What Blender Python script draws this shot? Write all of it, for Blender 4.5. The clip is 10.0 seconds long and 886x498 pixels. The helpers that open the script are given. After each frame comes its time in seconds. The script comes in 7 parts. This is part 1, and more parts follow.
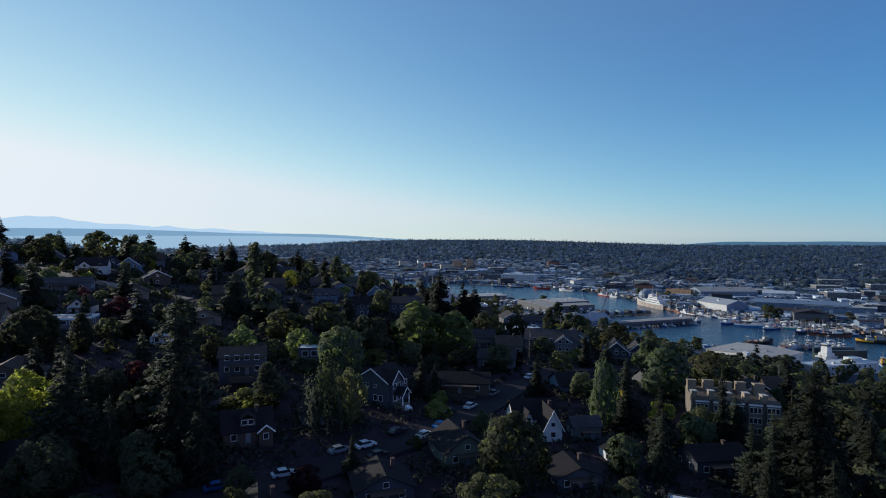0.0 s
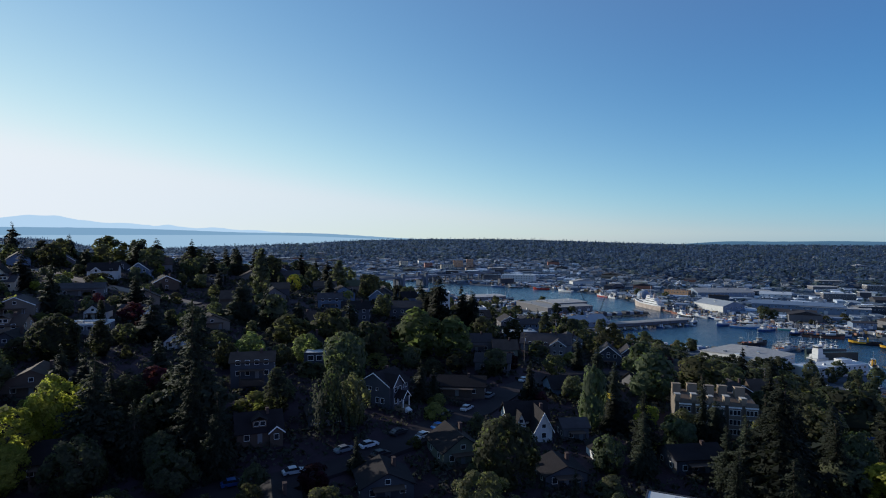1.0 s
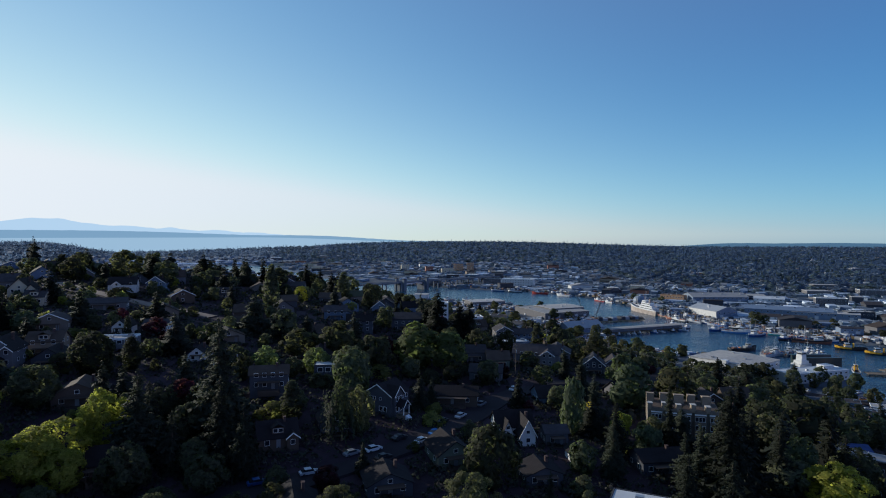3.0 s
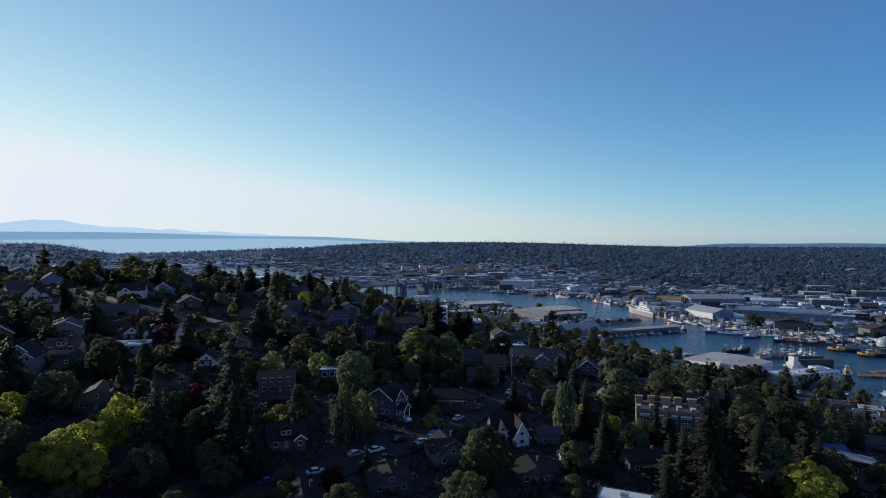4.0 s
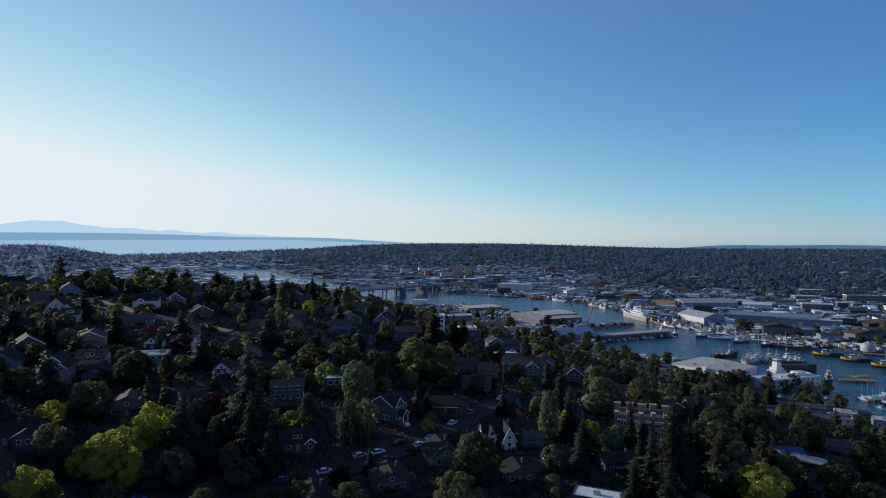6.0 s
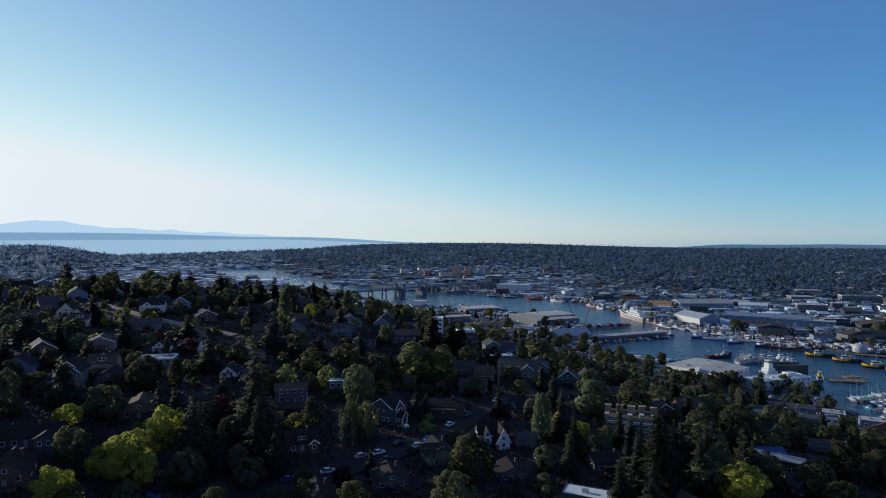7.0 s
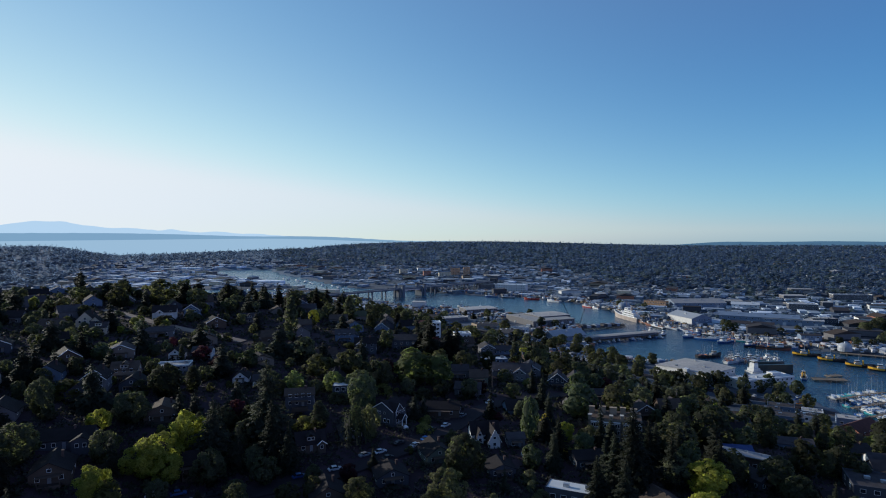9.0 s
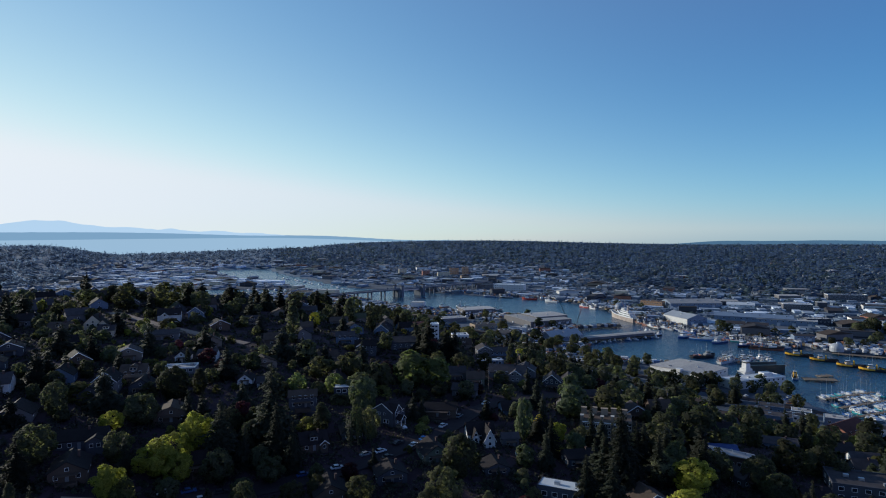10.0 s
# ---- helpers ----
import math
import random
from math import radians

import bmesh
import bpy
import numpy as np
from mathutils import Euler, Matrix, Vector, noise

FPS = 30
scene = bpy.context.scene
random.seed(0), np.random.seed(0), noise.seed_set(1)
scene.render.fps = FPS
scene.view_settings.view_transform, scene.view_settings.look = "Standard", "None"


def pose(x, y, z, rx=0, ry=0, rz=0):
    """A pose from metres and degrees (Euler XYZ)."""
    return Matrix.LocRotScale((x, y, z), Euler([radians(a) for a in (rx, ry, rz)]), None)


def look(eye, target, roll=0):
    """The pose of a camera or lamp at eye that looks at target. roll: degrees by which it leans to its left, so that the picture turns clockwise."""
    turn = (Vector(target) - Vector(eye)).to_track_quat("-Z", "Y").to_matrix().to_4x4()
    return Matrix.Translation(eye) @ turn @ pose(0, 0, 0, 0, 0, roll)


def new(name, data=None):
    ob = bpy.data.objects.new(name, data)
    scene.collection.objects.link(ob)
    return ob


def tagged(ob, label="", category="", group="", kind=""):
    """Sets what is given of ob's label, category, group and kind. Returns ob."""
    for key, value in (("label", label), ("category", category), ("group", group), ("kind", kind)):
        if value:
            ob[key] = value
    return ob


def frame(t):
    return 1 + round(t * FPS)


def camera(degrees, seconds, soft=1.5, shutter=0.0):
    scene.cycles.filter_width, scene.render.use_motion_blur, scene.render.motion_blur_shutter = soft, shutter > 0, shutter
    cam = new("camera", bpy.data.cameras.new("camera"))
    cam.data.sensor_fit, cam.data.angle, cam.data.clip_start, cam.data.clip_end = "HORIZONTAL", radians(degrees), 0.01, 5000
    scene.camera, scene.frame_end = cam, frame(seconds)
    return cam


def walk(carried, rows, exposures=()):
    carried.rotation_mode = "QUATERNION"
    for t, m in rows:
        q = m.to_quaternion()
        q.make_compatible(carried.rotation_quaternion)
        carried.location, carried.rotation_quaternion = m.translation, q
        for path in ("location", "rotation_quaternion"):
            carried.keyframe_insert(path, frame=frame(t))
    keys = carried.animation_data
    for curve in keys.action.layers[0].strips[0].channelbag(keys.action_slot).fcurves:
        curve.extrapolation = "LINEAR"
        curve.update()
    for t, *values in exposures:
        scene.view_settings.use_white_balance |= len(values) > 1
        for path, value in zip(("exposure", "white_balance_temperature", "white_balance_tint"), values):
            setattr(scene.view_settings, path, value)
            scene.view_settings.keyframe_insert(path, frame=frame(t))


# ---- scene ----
cam = camera(73.5, 10.0, soft=1.05)
METRES, EYE, TILT, LEAN, TURN = 100.0, 94.0, -1.4, 0.0, 0.0
ROWS = [
    (0.0, 0.0, 0.0, 0.0, -0.0, 0.0, 0.0),
    (0.5, 0.0031, -0.0466, 0.0168, 0.02, -0.07, -0.01),
    (1.0, 0.0064, -0.0937, 0.0337, 0.06, -0.11, -0.05),
    (1.5, 0.0102, -0.1423, 0.0512, 0.1, -0.09, -0.11),
    (2.0, 0.0138, -0.1878, 0.0683, 0.14, -0.05, -0.12),
    (2.5, 0.0181, -0.2351, 0.0863, 0.17, -0.02, -0.06),
    (4.0, 0.0283, -0.3765, 0.1357, 0.21, 0.05, 0.12),
    (4.5, 0.0313, -0.425, 0.1529, 0.22, 0.03, 0.13),
    (5.0, 0.0347, -0.4716, 0.17, 0.2, 0.06, 0.08),
    (5.5, 0.0383, -0.5181, 0.1875, 0.18, 0.08, 0.04),
    (7.0, 0.0496, -0.6567, 0.2409, 0.1, -0.01, 0.09),
    (7.5, 0.0533, -0.7028, 0.2578, 0.11, -0.09, 0.11),
    (8.0, 0.0577, -0.7507, 0.2756, 0.11, -0.11, 0.13),
    (8.5, 0.0615, -0.7969, 0.2928, 0.09, -0.15, 0.23),
    (9.0, 0.0651, -0.8433, 0.3102, 0.04, -0.24, 0.35),
    (9.5, 0.0683, -0.8906, 0.3283, -0.01, -0.31, 0.42),
    (10.0, 0.072, -0.9356, 0.3454, -0.05, -0.37, 0.36),
]
walk(cam, [(t, pose(0, 0, EYE, TILT, LEAN, TURN) @ pose(METRES * x, METRES * y, METRES * z, 90 + pitch, roll, yaw)) for t, x, y, z, yaw, pitch, roll in ROWS],
     exposures=[(0.0, 0.0, 5500, 8), (10.0, 0.0, 5500, 8)])

# ---- light ----
SUN_AZ, SUN_EL = 60.0, 16.0      # degrees left of the line of sight, and up
world = bpy.data.worlds.new("sky")
scene.world = world
world.use_nodes = True
wn = world.node_tree.nodes
sky = wn.new("ShaderNodeTexSky")
sky.sky_type = "NISHITA"
sky.sun_disc = False
sky.sun_elevation = radians(SUN_EL)
sky.sun_rotation = radians(-SUN_AZ)
sky.altitude, sky.air_density, sky.dust_density, sky.ozone_density = 2600, 1.0, 0.15, 4.9
wn["Background"].inputs[1].default_value = 0.128
hazy = wn.new("ShaderNodeHueSaturation")     # thin summer haze pales the blue
hazy.inputs["Saturation"].default_value = 0.74
world.node_tree.links.new(sky.outputs[0], hazy.inputs["Color"])
# thin dust whitens the side towards the sun and leaves the far side a deeper blue
split, join = wn.new("ShaderNodeSeparateColor"), wn.new("ShaderNodeCombineColor")
world.node_tree.links.new(hazy.outputs[0], split.inputs[0])
for k, (pivot, power, gain, most) in enumerate(((2.0, 1.52, 0.95, 2.9), (3.5, 1.06, 1.14, 1.48), (6.1, 0.66, 0.90, 1.11))):
    last = split.outputs[k]
    for op, val in (("MULTIPLY", 1 / pivot), ("POWER", power), ("SMOOTH_MIN", most), ("SMOOTH_MAX", (0.52, 0.3, 0.1)[k]), ("MULTIPLY", pivot * gain)):
        step = wn.new("ShaderNodeMath")
        step.operation = op
        step.inputs[1].default_value, step.inputs[2].default_value = val, 0.5
        world.node_tree.links.new(last, step.inputs[0])
        last = step.outputs[0]
    world.node_tree.links.new(last, join.inputs[k])
# the glare of thin haze round the sun, fading to clear blue across from it
side = wn.new("ShaderNodeTexCoord")
toward = wn.new("ShaderNodeVectorMath")
toward.operation = "DOT_PRODUCT"
toward.inputs[1].default_value = (-math.sin(radians(SUN_AZ)) * math.cos(radians(SUN_EL)), math.cos(radians(SUN_AZ)) * math.cos(radians(SUN_EL)), math.sin(radians(SUN_EL)))
world.node_tree.links.new(side.outputs["Generated"], toward.inputs[0])
span = wn.new("ShaderNodeMapRange")
span.inputs[1].default_value, span.inputs[2].default_value = -1.0, 1.0
world.node_tree.links.new(toward.outputs["Value"], span.inputs[0])
glare = wn.new("ShaderNodeValToRGB")
# the unseen sky behind is raised and purpled again, to tint the shade
GLARE = [(-1.0, 1.10, 0.92, 1.26), (-0.5, 0.90, 0.84, 1.18), (-0.15, 0.59, 0.76, 0.90), (0.05, 0.82, 0.95, 0.87), (0.29, 1.52, 1.51, 1.16), (0.45, 1.66, 1.59, 1.21), (0.70, 1.29, 1.30, 1.08), (0.83, 1.09, 1.08, 0.98), (0.93, 1.28, 1.13, 1.01)]
for k, (c, *rgb) in enumerate(GLARE):
    e = glare.color_ramp.elements[k] if k < 2 else glare.color_ramp.elements.new(0.5)
    e.position, e.color = (c + 1) / 2, (*(v / 1.7 for v in rgb), 1)
world.node_tree.links.new(span.outputs[0], glare.inputs[0])
veil = wn.new("ShaderNodeVectorMath")
veil.operation = "MULTIPLY"
world.node_tree.links.new(join.outputs[0], veil.inputs[0])
world.node_tree.links.new(glare.outputs[0], veil.inputs[1])
whole = wn.new("ShaderNodeVectorMath")
whole.operation = "SCALE"
whole.inputs["Scale"].default_value = 1.7
world.node_tree.links.new(veil.outputs[0], whole.inputs[0])
world.node_tree.links.new(whole.outputs[0], wn["Background"].inputs[0])
sun = new("sun", bpy.data.lights.new("sun", "SUN"))
sun.data.energy, sun.data.angle, sun.data.color = 5.0, radians(0.5), (1.0, 0.85, 0.64)
sd = Vector((-math.sin(radians(SUN_AZ)) * math.cos(radians(SUN_EL)), math.cos(radians(SUN_AZ)) * math.cos(radians(SUN_EL)), math.sin(radians(SUN_EL))))
sun.matrix_world = look(sd * 100, (0, 0, 0))
scene.view_settings.exposure = 0.0

# ---- the lie of the land ----
# near shore of the canal, from the near basin round to the open bay, then back along the far shore
CANAL = [(340, 250), (292, 300), (279, 330), (277, 372), (297, 392), (297, 420), (262, 428), (252, 470), (200, 487), (150, 535), (172, 560), (174, 620), (187, 690), (187, 715), (155, 790),
         (60, 852), (-10, 890), (-90, 960), (-160, 1060), (-240, 1180), (-350, 1330), (-440, 1465), (-575, 1580), (-735, 1830), (-770, 1960), (-602, 1990), (-500, 1760),
         (-385, 1560), (-270, 1370), (-200, 1270), (-60, 1190), (70, 1100), (150, 1060), (225, 985), (262, 900), (285, 760), (322, 672), (322, 645),
         (345, 610), (362, 580), (382, 550), (412, 527), (470, 492), (560, 455), (700, 412), (900, 370), (900, 250)]
BASIN = [(-565, 1150), (-330, 1105), (-340, 1235), (-575, 1255)]    # fishing harbour behind the hill


def smooth(a, b, v):
    s = np.clip((v - a) / (b - a), 0, 1)
    return s * s * (3 - 2 * s)


def shore(x, y):
    """Metres to the canal's edge: below zero on the water."""
    x, y = np.asarray(x, float), np.asarray(y, float)
    best, inside = np.full(x.shape, 1e9), np.zeros(x.shape, bool)
    for (ax, ay), (bx, by) in [*zip(CANAL, CANAL[1:] + CANAL[:1]), *zip(BASIN, BASIN[1:] + BASIN[:1])]:
        dx, dy = bx - ax, by - ay
        s = np.clip(((x - ax) * dx + (y - ay) * dy) / (dx * dx + dy * dy), 0, 1)
        best = np.minimum(best, np.hypot(x - ax - s * dx, y - ay - s * dy))
        inside ^= ((ay > y) != (by > y)) & (x < ax + (y - ay) * dx / (dy if dy else 1e-9))
    return np.where(inside, -best, best)


def land(x, y):
    """Height of the ground."""
    x, y = np.asarray(x, float), np.asarray(y, float)
    hill = 48 - np.where(x < 0, 0.125 * x, 0.09 * x) + 0.05 * (y - 107)
    hill = hill - 7 * np.exp(-((x + 60) ** 2 + (y - 80) ** 2) / 45 ** 2)
    d = y - np.clip(305 - np.where(x < 0, 0.65, 0.95) * x, 110, 372 + 0.3 * np.minimum(x + 150, 0))
    hill = hill - 0.19 * 30 * np.log1p(np.exp(np.clip(d / 30, -30, 30))) - 0.19 * np.maximum(d - 900, 0)
    hill = hill - 0.12 * np.maximum(d - 40, 0) * smooth(-60, -200, x)
    hill = 85 - 6 * np.log1p(np.exp(np.clip((85 - hill) / 6, -30, 30)))
    flat = 2.6 + 37 * smooth(1250, 3900, y - 0.1 * np.abs(x)) * smooth(-1500, -200, x + 0.12 * y) * (1 - 0.85 * smooth(250, 1900, x)) + 11 * np.exp(-((x - 60) / 620) ** 2) * smooth(2200, 3700, y) + 6 * smooth(900, 1500, y) * smooth(0, 900, x)
    flat = flat + 62 * smooth(-0.50, -0.68, x / (y + 93)) * smooth(1450, 2350, y) * (1 - smooth(2700, 3300, y))
    flat = flat - 34 * smooth(3300, 3600, y) * smooth(-300, -1100, x + 0.25 * (y - 3300))
    k = 4.0
    z = np.maximum(hill, flat) + k * np.log1p(np.exp(-np.abs(hill - flat) / k))
    s = shore(x, y)
    return np.where(s < 0, -3.0, np.minimum(z, 1.6 + np.maximum(s, 0) * 0.5))


# ---- materials ----
def nodes_of(name):
    m = bpy.data.materials.new(name)
    m.use_nodes = True
    nt = m.node_tree
    return m, nt, nt.nodes, nt.links, nt.nodes["Principled BSDF"]


def surface(name, colour, rough=0.7, spread=0.25, size=1.5, fine=12.0, bump=0.0, metal=0.0, per_object=0.0, waves=0.0, wave_dir="Z"):
    """A worn surface: base colour broken by stains and by grain, with fine relief. size: stains, metres."""
    m, nt, nd, ln, bsdf = nodes_of(name)
    pos = nd.new("ShaderNodeNewGeometry")
    big = nd.new("ShaderNodeTexNoise")
    big.inputs["Scale"].default_value, big.inputs["Detail"].default_value = 1.0 / size, 5
    small = nd.new("ShaderNodeTexNoise")
    small.inputs["Scale"].default_value, small.inputs["Detail"].default_value = fine, 3
    ln.new(pos.outputs["Position"], big.inputs["Vector"])
    ln.new(pos.outputs["Position"], small.inputs["Vector"])
    both = nd.new("ShaderNodeMath")
    both.operation = "ADD"
    half = nd.new("ShaderNodeMath")
    half.operation, half.inputs[1].default_value = "MULTIPLY", 0.35
    ln.new(small.outputs[0], half.inputs[0])
    ln.new(big.outputs[0], both.inputs[0])
    ln.new(half.outputs[0], both.inputs[1])
    ramp = nd.new("ShaderNodeMapRange")
    ramp.inputs[1].default_value, ramp.inputs[2].default_value = 0.35, 1.0
    ramp.inputs[3].default_value, ramp.inputs[4].default_value = 1 - spread, 1 + spread
    ln.new(both.outputs[0], ramp.inputs[0])
    last = ramp.outputs[0]
    if per_object:
        info = nd.new("ShaderNodeObjectInfo")
        r2 = nd.new("ShaderNodeMapRange")
        r2.inputs[3].default_value, r2.inputs[4].default_value = 1 - per_object, 1 + per_object
        ln.new(info.outputs["Random"], r2.inputs[0])
        mul = nd.new("ShaderNodeMath")
        mul.operation = "MULTIPLY"
        ln.new(last, mul.inputs[0])
        ln.new(r2.outputs[0], mul.inputs[1])
        last = mul.outputs[0]
    mix = nd.new("ShaderNodeVectorMath")
    mix.operation = "SCALE"
    mix.inputs[0].default_value = colour
    ln.new(last, mix.inputs["Scale"])
    ln.new(mix.outputs[0], bsdf.inputs["Base Color"])
    bsdf.inputs["Roughness"].default_value, bsdf.inputs["Metallic"].default_value = rough, metal
    bsdf.inputs["Specular IOR Level"].default_value = 0.15 if rough > 0.72 else 0.5
    if bump or waves:
        bp = nd.new("ShaderNodeBump")
        bp.inputs["Strength"].default_value = 0.6
        bp.inputs["Distance"].default_value = bump or 0.02
        ln.new(small.outputs[0], bp.inputs["Height"])
        if waves:
            wv = nd.new("ShaderNodeTexWave")
            wv.bands_direction, wv.wave_profile = wave_dir, "SAW"
            wv.inputs["Scale"].default_value = 0.314 / waves
            tc = nd.new("ShaderNodeTexCoord")
            ln.new(tc.outputs["Object"], wv.inputs["Vector"])
            ln.new(wv.outputs[0], bp.inputs["Height"])
        ln.new(bp.outputs[0], bsdf.inputs["Normal"])
    return m


def foliage(name, colour, other, through_light=0.35, rough=0.75, least=0.5, most=1.45, surface_gain=(0.78, 0.74, 0.98), shine_gain=(1.48, 1.54, 1.2)):
    """Leaves: two greens mixed from leaf to leaf and from tree to tree, letting some light through."""
    m, nt, nd, ln, bsdf = nodes_of(name)
    geo, info = nd.new("ShaderNodeNewGeometry"), nd.new("ShaderNodeObjectInfo")
    mix = nd.new("ShaderNodeMix")
    mix.data_type = "RGBA"
    mix.inputs["A"].default_value, mix.inputs["B"].default_value = (*colour, 1), (*other, 1)
    ln.new(geo.outputs["Random Per Island"], mix.inputs["Factor"])
    rng = nd.new("ShaderNodeMapRange")
    rng.inputs[3].default_value, rng.inputs[4].default_value = least, most
    ln.new(info.outputs["Random"], rng.inputs[0])
    drift = nd.new("ShaderNodeTexNoise")         # stands of lighter and darker trees
    drift.inputs["Scale"].default_value, drift.inputs["Detail"].default_value = 0.012, 3
    ln.new(geo.outputs["Position"], drift.inputs["Vector"])
    stand = nd.new("ShaderNodeMapRange")
    stand.inputs[1].default_value, stand.inputs[2].default_value, stand.inputs[3].default_value, stand.inputs[4].default_value = 0.3, 0.7, 0.7, 1.35
    ln.new(drift.outputs[0], stand.inputs[0])
    both = nd.new("ShaderNodeMath")
    both.operation = "MULTIPLY"
    ln.new(rng.outputs[0], both.inputs[0])
    ln.new(stand.outputs[0], both.inputs[1])
    tint = nd.new("ShaderNodeVectorMath")
    tint.operation = "SCALE"
    ln.new(mix.outputs["Result"], tint.inputs[0])
    ln.new(both.outputs[0], tint.inputs["Scale"])
    face, back = nd.new("ShaderNodeVectorMath"), nd.new("ShaderNodeVectorMath")     # leaves shine yellower than they reflect
    for node, gain in ((face, surface_gain), (back, shine_gain)):
        node.operation = "MULTIPLY"
        node.inputs[1].default_value = gain
        ln.new(tint.outputs[0], node.inputs[0])
    ln.new(face.outputs[0], bsdf.inputs["Base Color"])
    bsdf.inputs["Roughness"].default_value = rough
    bsdf.inputs["Specular IOR Level"].default_value = 0.12
    tr = nd.new("ShaderNodeBsdfTranslucent")
    ln.new(back.outputs[0], tr.inputs["Color"])
    sh = nd.new("ShaderNodeMixShader")
    sh.inputs[0].default_value = through_light
    ln.new(bsdf.outputs[0], sh.inputs[1])
    ln.new(tr.outputs[0], sh.inputs[2])
    ln.new(sh.outputs[0], nd["Material Output"].inputs["Surface"])
    return m


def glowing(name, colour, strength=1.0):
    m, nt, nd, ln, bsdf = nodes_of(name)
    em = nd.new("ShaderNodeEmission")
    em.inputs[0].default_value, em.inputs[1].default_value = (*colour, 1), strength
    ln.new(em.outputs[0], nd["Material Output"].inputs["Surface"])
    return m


def water_material():
    m, nt, nd, ln, bsdf = nodes_of("canal_water")
    bsdf.inputs["Base Color"].default_value = (0.015, 0.052, 0.102, 1)
    bsdf.inputs["Roughness"].default_value = 0.2
    bsdf.inputs["IOR"].default_value = 1.33
    geo = nd.new("ShaderNodeNewGeometry")
    n1, n2 = nd.new("ShaderNodeTexNoise"), nd.new("ShaderNodeTexNoise")
    n1.inputs["Scale"].default_value, n2.inputs["Scale"].default_value = 0.35, 0.03
    for n in (n1, n2):
        n.inputs["Detail"].default_value = 4
        ln.new(geo.outputs["Position"], n.inputs["Vector"])
    add = nd.new("ShaderNodeMath")
    add.operation = "MULTIPLY_ADD"
    add.inputs[1].default_value = 2.0
    ln.new(n2.outputs[0], add.inputs[0])
    ln.new(n1.outputs[0], add.inputs[2])
    bp = nd.new("ShaderNodeBump")
    bp.inputs["Strength"].default_value, bp.inputs["Distance"].default_value = 1.0, 1.3
    ln.new(add.outputs[0], bp.inputs["Height"])
    ln.new(bp.outputs[0], bsdf.inputs["Normal"])
    return m


def ground_material():
    """Gardens and woodland soil on the hills, worn asphalt and gravel on the harbour flats; distance haze is put into
    the flats' and far floor's blue.
    """
    m, nt, nd, ln, bsdf = nodes_of("ground")
    geo = nd.new("ShaderNodeNewGeometry")
    at = nd.new("ShaderNodeAttribute")
    at.attribute_name = "paved"
    n1, n2, n3 = (nd.new("ShaderNodeTexNoise") for _ in range(3))
    for n, s in ((n1, 0.08), (n2, 0.9), (n3, 0.02)):
        n.inputs["Scale"].default_value, n.inputs["Detail"].default_value = s, 6
        ln.new(geo.outputs["Position"], n.inputs["Vector"])
    green = nd.new("ShaderNodeValToRGB")
    green.color_ramp.elements[0].position, green.color_ramp.elements[1].position = 0.35, 0.68
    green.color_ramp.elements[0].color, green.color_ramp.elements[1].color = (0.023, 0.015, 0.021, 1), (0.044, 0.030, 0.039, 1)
    ln.new(n1.outputs[0], green.inputs[0])
    grey = nd.new("ShaderNodeValToRGB")
    grey.color_ramp.elements[0].position, grey.color_ramp.elements[1].position = 0.35, 0.7
    grey.color_ramp.elements[0].color, grey.color_ramp.elements[1].color = (0.045, 0.055, 0.074, 1), (0.110, 0.128, 0.160, 1)
    ln.new(n3.outputs[0], grey.inputs[0])
    mix = nd.new("ShaderNodeMix")
    mix.data_type = "RGBA"
    ln.new(at.outputs["Fac"], mix.inputs["Factor"])
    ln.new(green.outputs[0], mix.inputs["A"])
    ln.new(grey.outputs[0], mix.inputs["B"])
    wood = nd.new("ShaderNodeAttribute")         # floor of the far woods, its colour paled and blued as painted haze
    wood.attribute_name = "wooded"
    floor_haze_mix = nd.new("ShaderNodeMix")
    floor_haze_mix.data_type = "RGBA"
    floor_haze_mix.inputs["B"].default_value = (0.085, 0.122, 0.175, 1)
    ln.new(wood.outputs["Fac"], floor_haze_mix.inputs["Factor"])
    ln.new(mix.outputs["Result"], floor_haze_mix.inputs["A"])
    ln.new(floor_haze_mix.outputs["Result"], bsdf.inputs["Base Color"])
    bsdf.inputs["Specular IOR Level"].default_value = 0.15
    bsdf.inputs["Roughness"].default_value = 0.9
    bp = nd.new("ShaderNodeBump")
    bp.inputs["Strength"].default_value, bp.inputs["Distance"].default_value = 0.5, 0.3
    ln.new(n2.outputs[0], bp.inputs["Height"])
    ln.new(bp.outputs[0], bsdf.inputs["Normal"])
    return m


WATER, GROUND = water_material(), ground_material()
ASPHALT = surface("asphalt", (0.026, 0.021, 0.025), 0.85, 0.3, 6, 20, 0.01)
PALE_ROAD = surface("worn_concrete_road", (0.23, 0.18, 0.145), 0.85, 0.25, 5, 9, 0.01)
BRIDGE_GREY = surface("weathered_bridge_concrete", (0.12, 0.135, 0.16), 0.85, 0.3, 6, 8, 0.01)
CONCRETE = surface("concrete", (0.34, 0.33, 0.31), 0.85, 0.3, 4, 10, 0.01)
WALLS = {k: surface("siding_" + k, c, 0.75, 0.15, 2.5, 9, 0.012, 0, 0.12, 0.18) for k, c in dict(
    white=(0.52, 0.52, 0.51), cream=(0.48, 0.42, 0.31), grey=(0.125, 0.122, 0.13), slate=(0.055, 0.058, 0.070), blue=(0.115, 0.15, 0.21), sage=(0.14, 0.155, 0.12),
    tan=(0.26, 0.205, 0.15), taupe=(0.16, 0.138, 0.115), brown=(0.078, 0.058, 0.046), brick=(0.28, 0.13, 0.09), orange=(0.40, 0.25, 0.15), yellow=(0.60, 0.45, 0.14)).items()}
